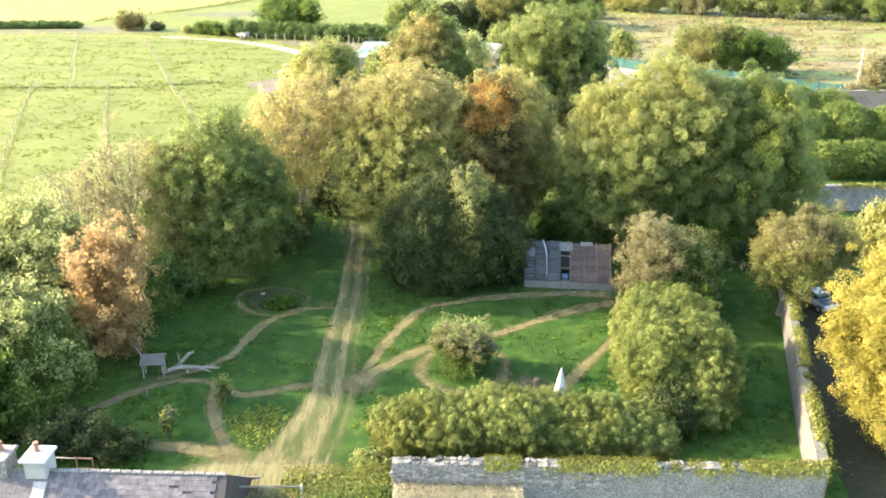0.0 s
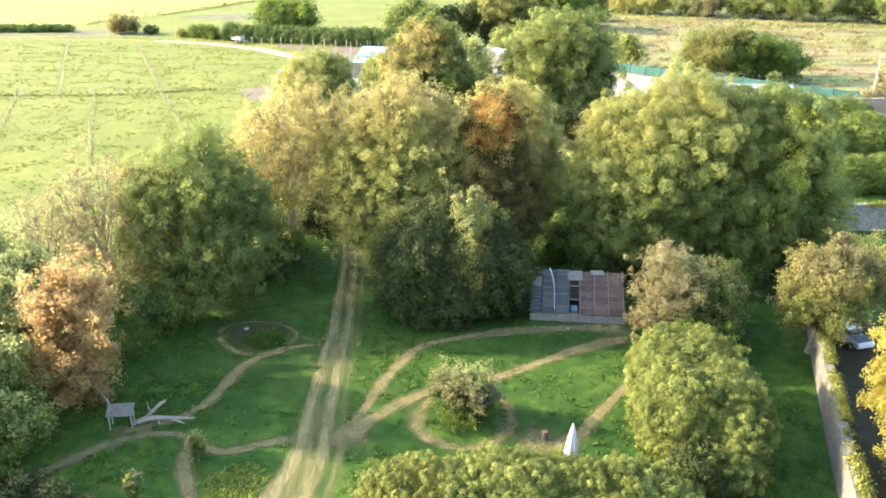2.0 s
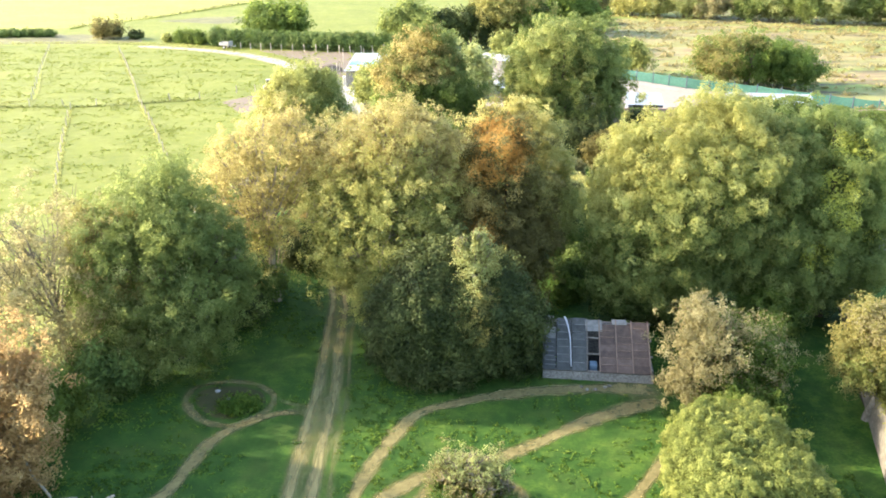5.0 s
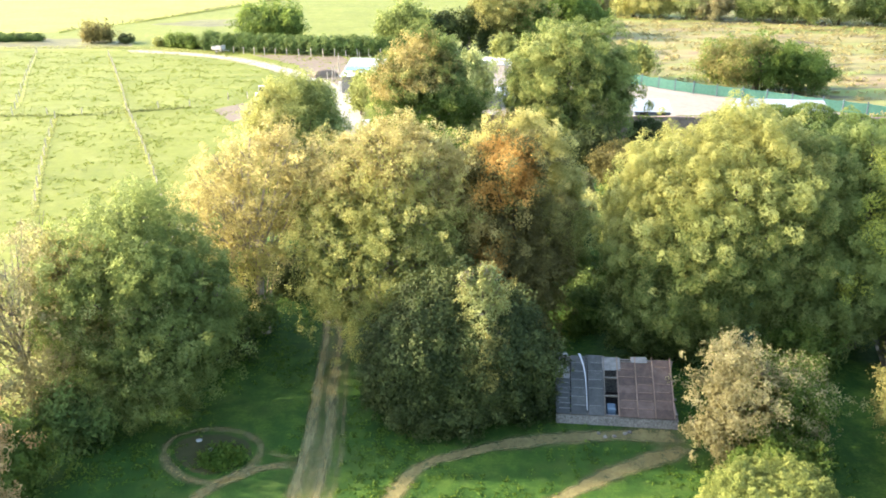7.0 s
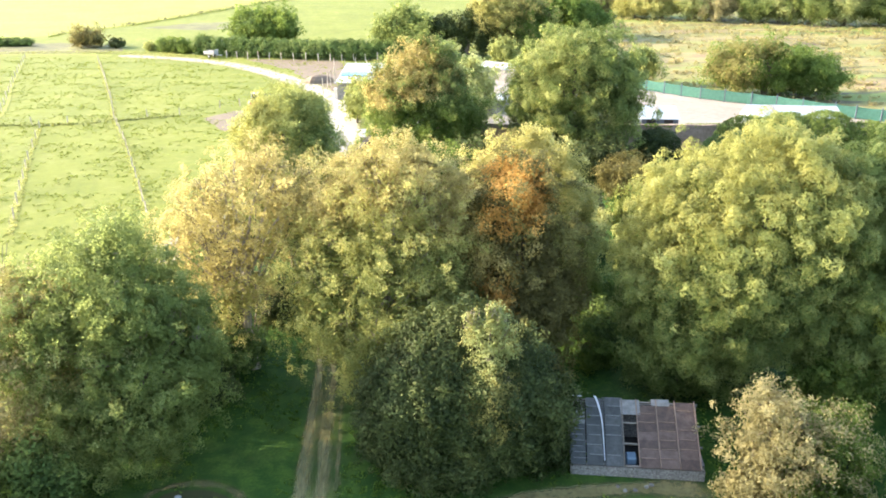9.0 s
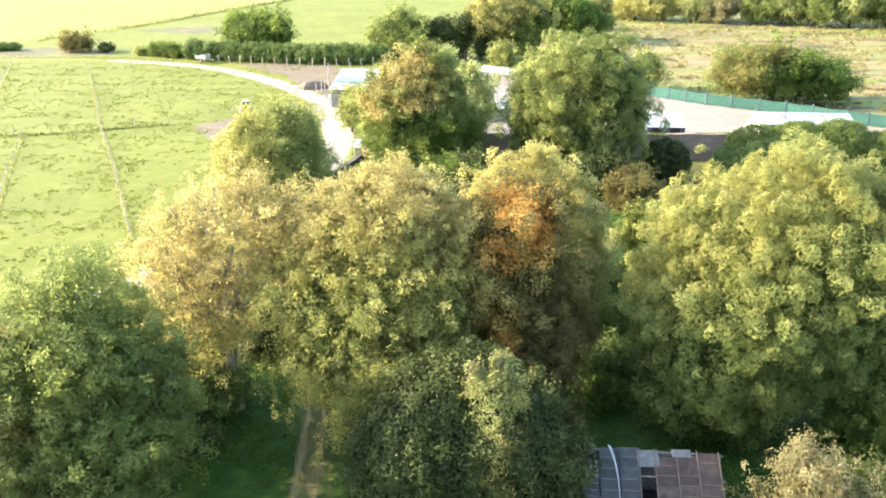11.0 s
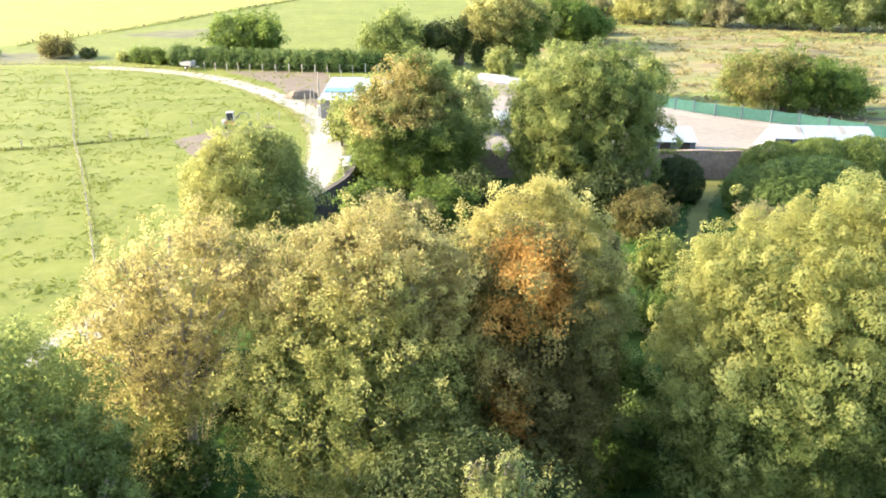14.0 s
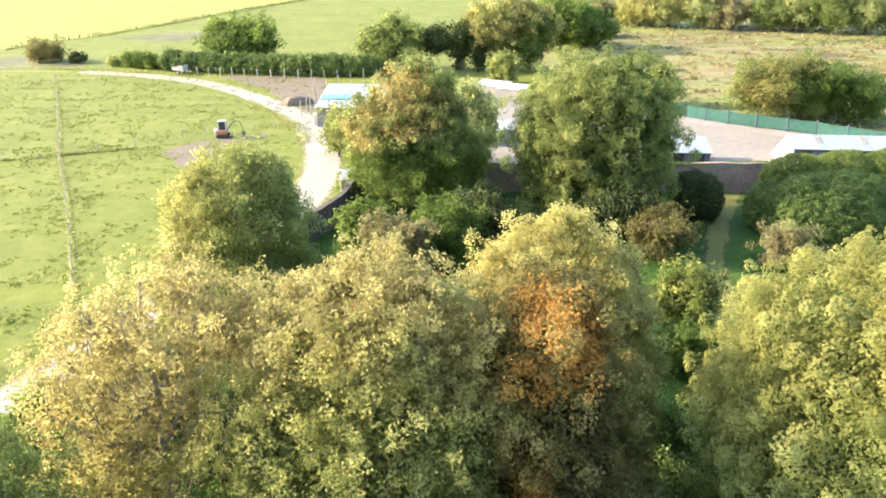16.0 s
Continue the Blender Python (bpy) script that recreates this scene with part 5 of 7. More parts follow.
tree("ash_tree", "tall green tree with bright yellow-green tips beside a wall", (26.93, 64.43), big([(-0.97, 0, 7.55, 3.88, 4.31, 6.25), (-3.67, -1.72, 4.31, 3.02, 2.8, 3.67), (0.647, -0.431, 4.74, 3.45, 3.45, 3.88), (-2.16, 0.647, 11.86, 2.16, 2.16, 2.26), (0.431, 0.647, 11.1, 2.05, 1.94, 1.94)], 14, 12, (0.22, 0.42)), F_SYCAMORE, 0.13, 0.5,
     0.388, 2.37, 12, 0.85, 0.1, 1.4, limbs=8, flat=1.0, extra=[("bright_foliage", [(-1.94, -3.88, 10.13, 0.755, 1.29, 0.97), (-1.29, -4.1, 8.84, 0.647, 1.08, 0.755), (-2.8, -4.1, 5.82, 0.647, 0.97, 0.647), (-0.862, -2.16, 12.51, 0.755, 1.29, 0.647), (0.862, -3.88, 7.12, 0.539, 0.755, 0.431)], F_LIME, "bright yellow-green foliage")])
turning = tree("turning_tree", "tall ragged tree with thinning yellow-green leaves", (-2.4, 65.6), big([(0.4, 0, 11.2, 3.6, 3.4, 4.3), (3.0, -0.4, 9.5, 2.6, 2.8, 4.6), (-2.4, 0.2, 10.6, 2.6, 2.6, 3.8), (-3.2, -1.4, 6.2, 2.5, 2.6, 4.2),
      (0.2, -2.4, 6.2, 3.2, 2.6, 4.6), (0.2, -4.2, 3.6, 2.8, 2.4, 3.2), (3.0, -1.6, 5.5, 2.4, 2.4, 3.6)], 6, 13, (0.25, 0.45)), F_YELLOWGREEN, 0.115, 0.34,
     0.357, 2.52, 13, 0.7, 0.2, 2.3, M_PALEBARK, 14, twigs=320, tall=0.94,
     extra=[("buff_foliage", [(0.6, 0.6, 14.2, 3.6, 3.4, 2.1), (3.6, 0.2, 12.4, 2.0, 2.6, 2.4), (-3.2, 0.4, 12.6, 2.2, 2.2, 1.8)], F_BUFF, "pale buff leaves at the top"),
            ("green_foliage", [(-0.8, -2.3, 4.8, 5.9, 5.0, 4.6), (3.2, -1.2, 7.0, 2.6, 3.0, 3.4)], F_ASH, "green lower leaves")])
tree("copper_beech", "dark layered beech with patches of russet leaves", (5.4, 65.8), big([(-0.7, 0, 8.4, 3.1, 3.4, 5.5), (0.1, 0.2, 6.0, 2.9, 3.6, 5.6), (-0.1, -1.0, 3.8, 3.2, 3.6, 3.8)], 12, 14, (0.16, 0.32)), F_BEECH, 0.142, 0.5,
     0.381, 1.69, 14, 0.9, 0.06, 1.7, flat=0.3, limbs=7,
     extra=[("russet_foliage", [(-0.9, -1.2, 12.6, 1.5, 1.8, 1.2), (-0.3, -1.8, 11.6, 1.2, 1.3, 0.7), (-1.9, -3.2, 6.7, 1.0, 1.7, 0.8), (-1.6, -2.5, 10.7, 1.0, 1.4, 0.7)] + flecks(141, 8, (-2.4, -3.6, 10.6), (0.6, -2.0, 12.0), 0.4), F_RUSSET, "burnt orange beech leaves"),
            ("amber_foliage", [(-3.1, -2.4, 10.4, 0.9, 1.2, 0.7), (-2.4, -2.8, 9.0, 0.8, 1.0, 0.6)] + flecks(143, 12, (-3.6, -3.4, 7.2), (0.2, -2.0, 11.4), 0.55), F_AMBER, "golden leaves along the boughs"),
            ("bronze_foliage", flecks(144, 12, (-3.8, -4.6, 5.0), (-0.8, -1.6, 11.4), 0.65), F_BRONZE, "bronzed leaf edges"),
            ("olive_foliage", flecks(142, 14, (-3.8, -4.6, 3.6), (2.8, -1.0, 12.2), 0.7), F_OLIVE, "dull gold leaf edges")])
tree("lime_tree", "round lime tree in clear yellow autumn leaf", (6.6, 75.6), big([(0, 0, 7.9, 4.4, 4.1, 5.3), (1.3, -0.6, 5.0, 4.0, 3.8, 4.2)], 16, 15, (0.16, 0.32)), F_LEMON, 0.125, 0.42, 0.32, 2.35, 15, 0.88, 0.07, 1.2, tall=0.935,
     extra=[("golden_foliage", [(-2.8, -1.5, 9.6, 1.6, 2.14, 1.82)], F_GOLD, "golden leaves"), ("green_foliage", [(1.9, -1.07, 4.6, 4.6, 4.49, 3.2)], F_ASH, "green lower leaves")])
tree("holly", "dense dark evergreen mass standing on the lawn", (1.36, 57.6), big([(-0.4, 0, 4.0, 4.1, 3.4, 4.1), (-2.0, -0.6, 3.0, 3.0, 2.8, 3.3), (2.4, -0.2, 3.4, 2.8, 2.8, 3.5), (0.4, 0.4, 5.6, 2.7, 2.4, 2.7), (3.5, 0.6, 2.6, 2.0, 2.2, 2.9), (-0.6, -0.3, 1.3, 4.0, 3.3, 1.7), (2.6, 0, 1.2, 3.0, 2.6, 1.6)], 6, 16, (0.25, 0.45)), F_DARK, 0.14, 0.42, 0.315, 0.839, 16, 0.8, 0.02, limbs=4, category="evergreen", dense=0.82)
tree("pale_shrub", "tall pale green shrub rising out of dark holly", (2.6, 55.9), [(0, 0, 6.6, 1.15, 1.1, 2.4), (0.2, -0.4, 4.6, 1.3, 1.2, 2.2), (-0.6, 0.1, 8.2, 0.5, 0.5, 1.1), (0.5, 0, 8.6, 0.45, 0.45, 1.0), (1.0, 0, 7.6, 0.45, 0.45, 1.0), (0.1, -0.1, 9.0, 0.3, 0.3, 0.7)], F_OLIVE, 0.11, 0.26, 0.105, 2.0, 17, 0.6, 0.15, 1.6, limbs=3, twigs=90, category="shrub",
     extra=[("pale_foliage", [(0.1, 0, 8.2, 1.3, 1.0, 1.5), (-0.5, -0.6, 6.6, 0.8, 0.8, 1.2)], F_SAGE, "pale sage leaves at the tips")])
golden = tree("golden_tree", "sparse golden autumn tree with bare grey limbs showing", (-10.8, 67.4), big([(0.9, 0, 11.4, 2.9, 3.0, 3.9), (-1.6, -0.3, 9.0, 3.1, 3.0, 4.3), (-2.2, -1.6, 5.2, 2.5, 2.5, 3.9), (3.4, 0.4, 11.2, 1.9, 2.0, 2.3), (-0.4, -1.0, 7.2, 2.4, 2.4, 3.5)], 7, 18, (0.25, 0.45)), F_GOLD, 0.115, 0.34,
     0.313, 2.61, 18, 0.56, 0.36, 2.4, M_PALEBARK, 18, twigs=320, inner=0.06, tall=0.93, extra=[("pale_foliage", [(0.4, -0.4, 13.6, 2.8, 2.4, 1.9), (3.6, 0.4, 12.4, 1.6, 1.8, 1.4), (-2.2, -0.4, 11.6, 1.8, 2.0, 1.6)], F_BUFF, "pale buff leaves at the top"), ("yellow_foliage", [(-2.2, -2.2, 4.0, 2.8, 2.8, 2.9), (-0.2, -2.4, 5.2, 2.2, 2.1, 2.0)], F_YELLOWGREEN, "yellow-green lower leaves")])
bare_boughs(golden, 11.8, 3.9, 12, 218, M_BARK)
bare_boughs(turning, 11.8, 3.6, 8, 219, M_BARK)
tree("sycamore", "heavy green sycamore overhanging the lawn, its thinning flank coloured buff for sunlight", (-15.7, 58.9), big([(0.3, 0.4, 8.6, 3.6, 3.8, 4.5), (2.0, -1.4, 5.4, 3.3, 3.0, 3.9), (-2.2, -0.6, 6.4, 3.0, 3.0, 4.4), (3.4, -0.6, 7.2, 2.0, 2.4, 3.2), (0.6, -2.6, 3.4, 3.0, 2.2, 2.6), (-3.6, 0.2, 8.2, 2.0, 2.2, 2.6)], 9, 19, (0.2, 0.4)), F_SYCAMORE, 0.12, 0.36,
     0.413, 1.86, 19, 0.8, 0.15, 1.9, limbs=12, twigs=160, tall=0.95,
     # buff patches put the sunlight of the left flank into leaf colour
     extra=[("buff_foliage", [(-4.6, -0.4, 8.6, 1.5, 2.0, 2.0)] + flecks(191, 6, (-3.8, -3.2, 6.0), (0.5, -1.0, 12.6), 0.6), F_OLIVE, "thin buff leaves on the sunny side"),
            ("pale_foliage", flecks(192, 16, (-3.0, -4.6, 1.6), (3.6, -2.4, 9.0), 0.5), F_SAGE, "pale undersides of leaves")])
def bare(label, at, height, r, seed, cover=0.14):
    ob = tree("bare_tree", label, at, big([(0, 0, height * 0.62, r, r, height * 0.36), (-0.3 * r, -0.4 * r, height * 0.4, r, r, height * 0.3)], 4, seed), F_THORN, 0.15, 0.45, 0.16, 1.6, seed, cover, 0.45, 2.0, M_PALEBARK, 5, inner=0.0)
    bare_boughs(ob, height, r, 24, seed, M_GREYTWIG)
    return ob


bare("thin half-bare tree with upswept grey twigs", (-21.97, 58.22), 10.65, 3.69, 20, 0.9)
bare("thin grey half-bare tree at the field's edge", (-24.87, 54.65), 9.17, 2.85, 21, 0.4)
bare("small half-bare tree with pale twigs", (-27.6, 52.99), 7.71, 2.43, 34, 0.3)
tree("copper_tree", "small tree in copper-pink autumn leaf with a pale leaning trunk", (-17.81, 45.34), big([(-1.33, 0.306, 5.71, 2.14, 2.04, 2.86), (-1.63, -0.204, 3.26, 1.84, 1.73, 2.24), (-1.53, -0.51, 2.04, 1.33, 1.22, 1.53)], 7, 22, (0.25, 0.5)), F_COPPER, 0.133, 0.459, 0.071, 1.22, 22, 0.75, 0.2, 1.9, M_PALEBARK, 6, twigs=40)
tree("willow", "pale sage-green leafy tree at the garden's edge", (-24.9, 49.33), big([(0, 0, 5.28, 2.84, 2.64, 3.65), (1.42, -1.42, 3.65, 2.23, 2.23, 2.84), (-2.64, 0.507, 4.67, 2.44, 2.44, 3.45)], 7, 23), F_SAGE, 0.183, 0.609, 0.264, 1.42, 23, 0.95, 0.05, 1.3)
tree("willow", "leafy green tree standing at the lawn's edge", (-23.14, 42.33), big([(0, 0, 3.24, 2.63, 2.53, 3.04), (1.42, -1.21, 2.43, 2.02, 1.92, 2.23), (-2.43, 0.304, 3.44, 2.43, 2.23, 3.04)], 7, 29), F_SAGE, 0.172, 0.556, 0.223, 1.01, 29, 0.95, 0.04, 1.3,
     # deep shade low in the crown, painted with a darker leaf
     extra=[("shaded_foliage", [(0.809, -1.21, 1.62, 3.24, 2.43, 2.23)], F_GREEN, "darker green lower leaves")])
tree("willow", "green leafy tree behind the garden's edge", (-29.47, 45.08), big([(0, 0, 4.43, 2.82, 2.82, 3.42)], 7, 24), F_SAGE, 0.221, 0.705, 0.242, 1.41, 24, 0.9, 0.06)
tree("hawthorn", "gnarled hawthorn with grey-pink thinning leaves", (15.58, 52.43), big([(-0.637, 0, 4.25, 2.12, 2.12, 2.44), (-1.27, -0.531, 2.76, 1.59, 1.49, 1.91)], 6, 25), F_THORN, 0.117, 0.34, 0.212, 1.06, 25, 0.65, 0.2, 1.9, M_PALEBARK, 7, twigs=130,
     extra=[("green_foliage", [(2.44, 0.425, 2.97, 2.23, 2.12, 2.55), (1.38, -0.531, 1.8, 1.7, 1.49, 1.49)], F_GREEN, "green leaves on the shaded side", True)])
tree("hawthorn", "spreading pale green thorn tree beside the wall", (24.03, 51.49), big([(1.18, 0, 4.93, 3.11, 2.57, 2.36), (-0.321, -0.535, 3.86, 2.03, 1.82, 1.61)], 6, 26), F_OLIVE, 0.129, 0.386, 0.214, 1.71, 26, 0.75, 0.1, 1.4, M_PALEBARK, 7, twigs=90,
     extra=[("dry_foliage", [(0.643, -0.321, 6.21, 1.82, 1.5, 1.29), (0.964, 0.321, 7.28, 0.75, 0.75, 0.964)], F_THORN, "dry buff leaves near the top", True), ("green_foliage", [(0.428, -1.5, 3.86, 2.78, 1.5, 0.964), (2.36, 0.214, 4.71, 1.29, 1.5, 1.29)], F_ASH, "green lower leaves")])
tree("yellow_maple", "maple in bright butter-yellow autumn leaf", (25.31, 38.23), big([(0, 0, 5.32, 4.25, 3.83, 4.04), (-1.28, -1.28, 3.4, 2.76, 2.55, 2.34), (1.06, 1.91, 6.38, 3.19, 3.19, 3.19), (-0.6, -2.6, 2.4, 2.6, 2.2, 2.0)], 11, 27, (0.22, 0.42)), F_YELLOW, 0.12, 0.38, 0.276, 1.7, 27, 0.85, 0.1, 1.5, limbs=7)
tree("yellow_maple", "yellow-green young maple beyond the drive", (33.29, 54.4), big([(0, 0, 4.55, 2.81, 2.81, 3.46)], 6, 28), F_YELLOWGREEN, 0.281, 0.704, 0.217, 1.52, 28, 0.9, 0.05)

# ---- clipped and wild shrubs of the garden ----
DOME = [(0.8 * x - 0.02, y, 0.95 * z, rx * 0.94, ry, rz * 0.93) for x, y, z, rx, ry, rz in [
    (-1.5, 0.4, 2.9, 2.1, 2.4, 2.5), (-1.4, 2.6, 3.0, 2.1, 2.5, 2.4), (-1.0, 4.6, 2.9, 2.0, 2.2, 2.2), (1.2, 0.6, 2.95, 2.5, 2.5, 2.5), (1.3, 3.0, 3.0, 2.4, 2.6, 2.4), (1.2, 5.0, 2.8, 2.1, 2.2, 2.2), (1.5, -0.9, 2.1, 2.2, 2.0, 2.0),
    (-1.7, 1.0, 1.2, 2.0, 2.6, 1.6), (-1.2, 4.2, 1.2, 2.0, 2.4, 1.6), (1.4, 0.6, 1.1, 2.2, 2.8, 1.5), (1.2, 4.0, 1.1, 2.1, 2.6, 1.5), (0.4, -2.2, 1.2, 2.3, 1.7, 1.5), (-1.3, -2.6, 1.0, 1.6, 1.4, 1.2)]]
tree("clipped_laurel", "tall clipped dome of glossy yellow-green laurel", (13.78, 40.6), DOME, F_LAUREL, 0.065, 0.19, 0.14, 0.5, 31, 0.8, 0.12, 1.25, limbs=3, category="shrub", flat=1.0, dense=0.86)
LOAF = [(-5.8 + 0.95 * k, 0.25 - 0.06 * k + 0.15 * math.sin(k * 1.7), 1.2 + 0.45 * math.sin(0.22 * k + 0.1) + 0.12 * math.sin(k * 1.3), 1.55, 1.75 + 0.2 * math.sin(0.25 * k), 1.3 + 0.5 * math.sin(0.22 * k + 0.1)) for k in range(14)]
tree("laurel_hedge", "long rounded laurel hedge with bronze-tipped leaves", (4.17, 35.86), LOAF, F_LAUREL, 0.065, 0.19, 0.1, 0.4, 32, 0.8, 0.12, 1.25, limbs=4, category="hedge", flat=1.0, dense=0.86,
     extra=[("bronze_foliage", [(-5.4, -0.8, 1.9, 1.5, 1.4, 1.1)] + flecks(321, 6, (-4.0, -1.4, 1.6), (5.5, -0.4, 2.8), 0.35), F_IVY, "bronze-tinted leaf tips")])
tree("dogwood", "twiggy bush with dry buff tips inside a trodden ring", (1.9, 44.3), spread([(0, 0, 1.25, 1.75, 1.6, 1.3), (-0.5, 0.2, 1.95, 1.35, 1.3, 1.15), (0.8, 0, 1.9, 1.2, 1.2, 1.1)], 5, 33, 0.3, (0.25, 0.45)), F_HAZE, 0.1, 0.26, 0.062, 0.312, 33, 0.5, 0.25, 1.3, limbs=6, twigs=420, category="bush",
     extra=[("dry_foliage", [(0.0, 0.1, 2.9, 1.8, 1.6, 0.7)], F_SAGE, "dry buff leaf tips"), ("green_foliage", [(0.1, -0.6, 0.8, 2.0, 1.7, 0.95)], F_GREEN, "green lower leaves")])


def shrub(label, at, r, h, leaf, seed, size=0.22, name="shrub", group="", n=4, cover=0.9, twigs=0):
    return tree(name, label, at, spread([(0, 0, h * 0.48, r, r * 0.9, h * 0.5)], n, seed, 0.35, (0.4, 0.6)), leaf, size, max(0.3, r * 0.25),
                0.06, 0.3, seed, cover, 0.05, 1.2, limbs=2, category="shrub", group=group, twigs=twigs)


UNDER = "shrubs under the trees"
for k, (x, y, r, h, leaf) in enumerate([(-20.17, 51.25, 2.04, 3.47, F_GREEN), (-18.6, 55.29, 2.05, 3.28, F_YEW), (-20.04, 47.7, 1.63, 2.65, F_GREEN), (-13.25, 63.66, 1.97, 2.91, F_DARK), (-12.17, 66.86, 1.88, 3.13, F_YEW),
                                        # (-19.2, 63.2) is enlarged to block the sun from a lawn patch
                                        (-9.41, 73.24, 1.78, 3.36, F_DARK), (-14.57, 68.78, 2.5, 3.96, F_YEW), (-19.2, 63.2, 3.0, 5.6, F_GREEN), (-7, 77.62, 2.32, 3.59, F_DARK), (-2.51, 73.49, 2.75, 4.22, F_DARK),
                                        # (11.08, 69.18) and (11.76, 72.84) are added, standing in for deep lawn shadow
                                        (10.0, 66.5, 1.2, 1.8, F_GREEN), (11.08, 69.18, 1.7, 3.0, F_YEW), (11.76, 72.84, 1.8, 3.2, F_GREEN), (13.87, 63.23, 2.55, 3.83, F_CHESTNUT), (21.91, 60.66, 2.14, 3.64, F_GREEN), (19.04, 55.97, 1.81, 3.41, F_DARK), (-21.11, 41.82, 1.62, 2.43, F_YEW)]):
    shrub("dark shrub filling in the shade beneath garden trees", (x, y), r, h, leaf, 40 + k, 0.19, group=UNDER)
# added bush: closes a gap that let sun onto the lawn strip
shrub("bush added between a hawthorn and clipped laurel for shade", (16.3, 49.6), 1.9, 3.2, F_GREEN, 68, 0.15)
# added to darken the hollow and keep sun off the grass beyond
shrub("dark bush added as shade in the hollow between clipped laurels", (12.7, 37.7), 1.4, 2.5, F_DARK, 69, 0.12)
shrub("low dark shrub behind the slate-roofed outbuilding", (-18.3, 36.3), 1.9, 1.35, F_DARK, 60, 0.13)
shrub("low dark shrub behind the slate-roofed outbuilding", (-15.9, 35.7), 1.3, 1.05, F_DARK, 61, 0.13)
shrub("dark green bush under trees at the lawn's edge", (-25.03, 38.1), 2.61, 5.43, F_GREEN, 67)
shrub("dark green bush at the lawn's edge", (-21.65, 37.84), 1.92, 2.62, F_GREEN, 62)
shrub("small straggly sapling with pale withered leaves", (-13.89, 37.3), 0.509, 1.83, F_CHESTNUT, 63, 0.1, "sapling", n=2, cover=0.03, twigs=26)
shrub("yellow-green young shrub beside a path", (-11.7, 40.72), 0.368, 1.74, F_ASH, 64, 0.1, n=8, cover=0.3)
shrub("light green clump of weeds beside the wall's end", (-2.92, 34.16), 0.821, 1.23, F_ASH, 66, 0.18)

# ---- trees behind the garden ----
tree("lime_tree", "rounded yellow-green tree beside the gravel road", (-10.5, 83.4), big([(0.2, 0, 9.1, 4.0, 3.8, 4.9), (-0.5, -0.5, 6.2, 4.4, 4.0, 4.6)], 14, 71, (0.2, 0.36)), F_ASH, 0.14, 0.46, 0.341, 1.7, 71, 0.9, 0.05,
     # leaf colours hold the lit left and shaded right, besides real yellowing
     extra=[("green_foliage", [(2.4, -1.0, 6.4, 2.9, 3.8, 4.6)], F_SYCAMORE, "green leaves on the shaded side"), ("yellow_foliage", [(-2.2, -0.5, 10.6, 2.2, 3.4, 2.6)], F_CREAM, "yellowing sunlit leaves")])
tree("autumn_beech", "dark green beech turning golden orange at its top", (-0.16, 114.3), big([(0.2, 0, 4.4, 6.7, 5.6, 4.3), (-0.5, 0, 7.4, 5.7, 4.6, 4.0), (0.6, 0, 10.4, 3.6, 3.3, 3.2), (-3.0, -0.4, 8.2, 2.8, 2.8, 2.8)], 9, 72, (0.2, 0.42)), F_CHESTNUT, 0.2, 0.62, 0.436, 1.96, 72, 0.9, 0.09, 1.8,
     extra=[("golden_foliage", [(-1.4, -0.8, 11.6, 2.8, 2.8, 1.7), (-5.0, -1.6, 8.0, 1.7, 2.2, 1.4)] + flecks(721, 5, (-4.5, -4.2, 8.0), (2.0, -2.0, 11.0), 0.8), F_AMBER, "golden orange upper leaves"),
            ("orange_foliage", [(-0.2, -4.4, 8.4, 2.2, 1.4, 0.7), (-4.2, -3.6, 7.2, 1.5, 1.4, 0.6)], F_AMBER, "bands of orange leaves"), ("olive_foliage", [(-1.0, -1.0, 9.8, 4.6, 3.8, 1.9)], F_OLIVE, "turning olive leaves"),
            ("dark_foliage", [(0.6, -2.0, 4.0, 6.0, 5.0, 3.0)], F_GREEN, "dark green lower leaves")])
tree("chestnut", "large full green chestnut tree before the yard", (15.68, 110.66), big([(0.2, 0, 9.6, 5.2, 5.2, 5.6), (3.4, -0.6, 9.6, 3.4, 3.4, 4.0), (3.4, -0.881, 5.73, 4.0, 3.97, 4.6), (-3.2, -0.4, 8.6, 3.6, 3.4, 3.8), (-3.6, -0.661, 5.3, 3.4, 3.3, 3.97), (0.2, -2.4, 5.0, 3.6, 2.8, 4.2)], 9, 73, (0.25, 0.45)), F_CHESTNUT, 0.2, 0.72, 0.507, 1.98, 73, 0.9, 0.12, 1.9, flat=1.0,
     # sunlit clumps painted on with a lighter leaf
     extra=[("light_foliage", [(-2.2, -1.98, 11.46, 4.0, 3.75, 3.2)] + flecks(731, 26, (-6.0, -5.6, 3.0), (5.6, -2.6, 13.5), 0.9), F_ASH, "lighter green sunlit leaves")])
tree("field_tree", "slim feathery tree beside the farm shed", (-8.97, 132.52), [(0, 0, 2.85, 1.98, 1.76, 2.74), (0.22, 0, 4.39, 1.32, 1.32, 1.65)], F_ASH, 0.307, 0.659, 0.132, 1.1, 74, 0.8, 0.1)
tree("field_tree", "grey-green leafy tree between farm sheds", (5.97, 128.91), big([(0, 0, 4.43, 3.21, 3.1, 3.99)], 6, 75), F_SAGE, 0.332, 0.942, 0.288, 1.55, 75, 0.85, 0.1)
tree("field_tree", "light green bushy tree by the yard fence", (35.56, 158.14), big([(0, 0, 3.01, 2.55, 2.55, 2.66)], 7, 76), F_ASH, 0.463, 1.042, 0.231, 1.39, 76, 0.8, 0.1)
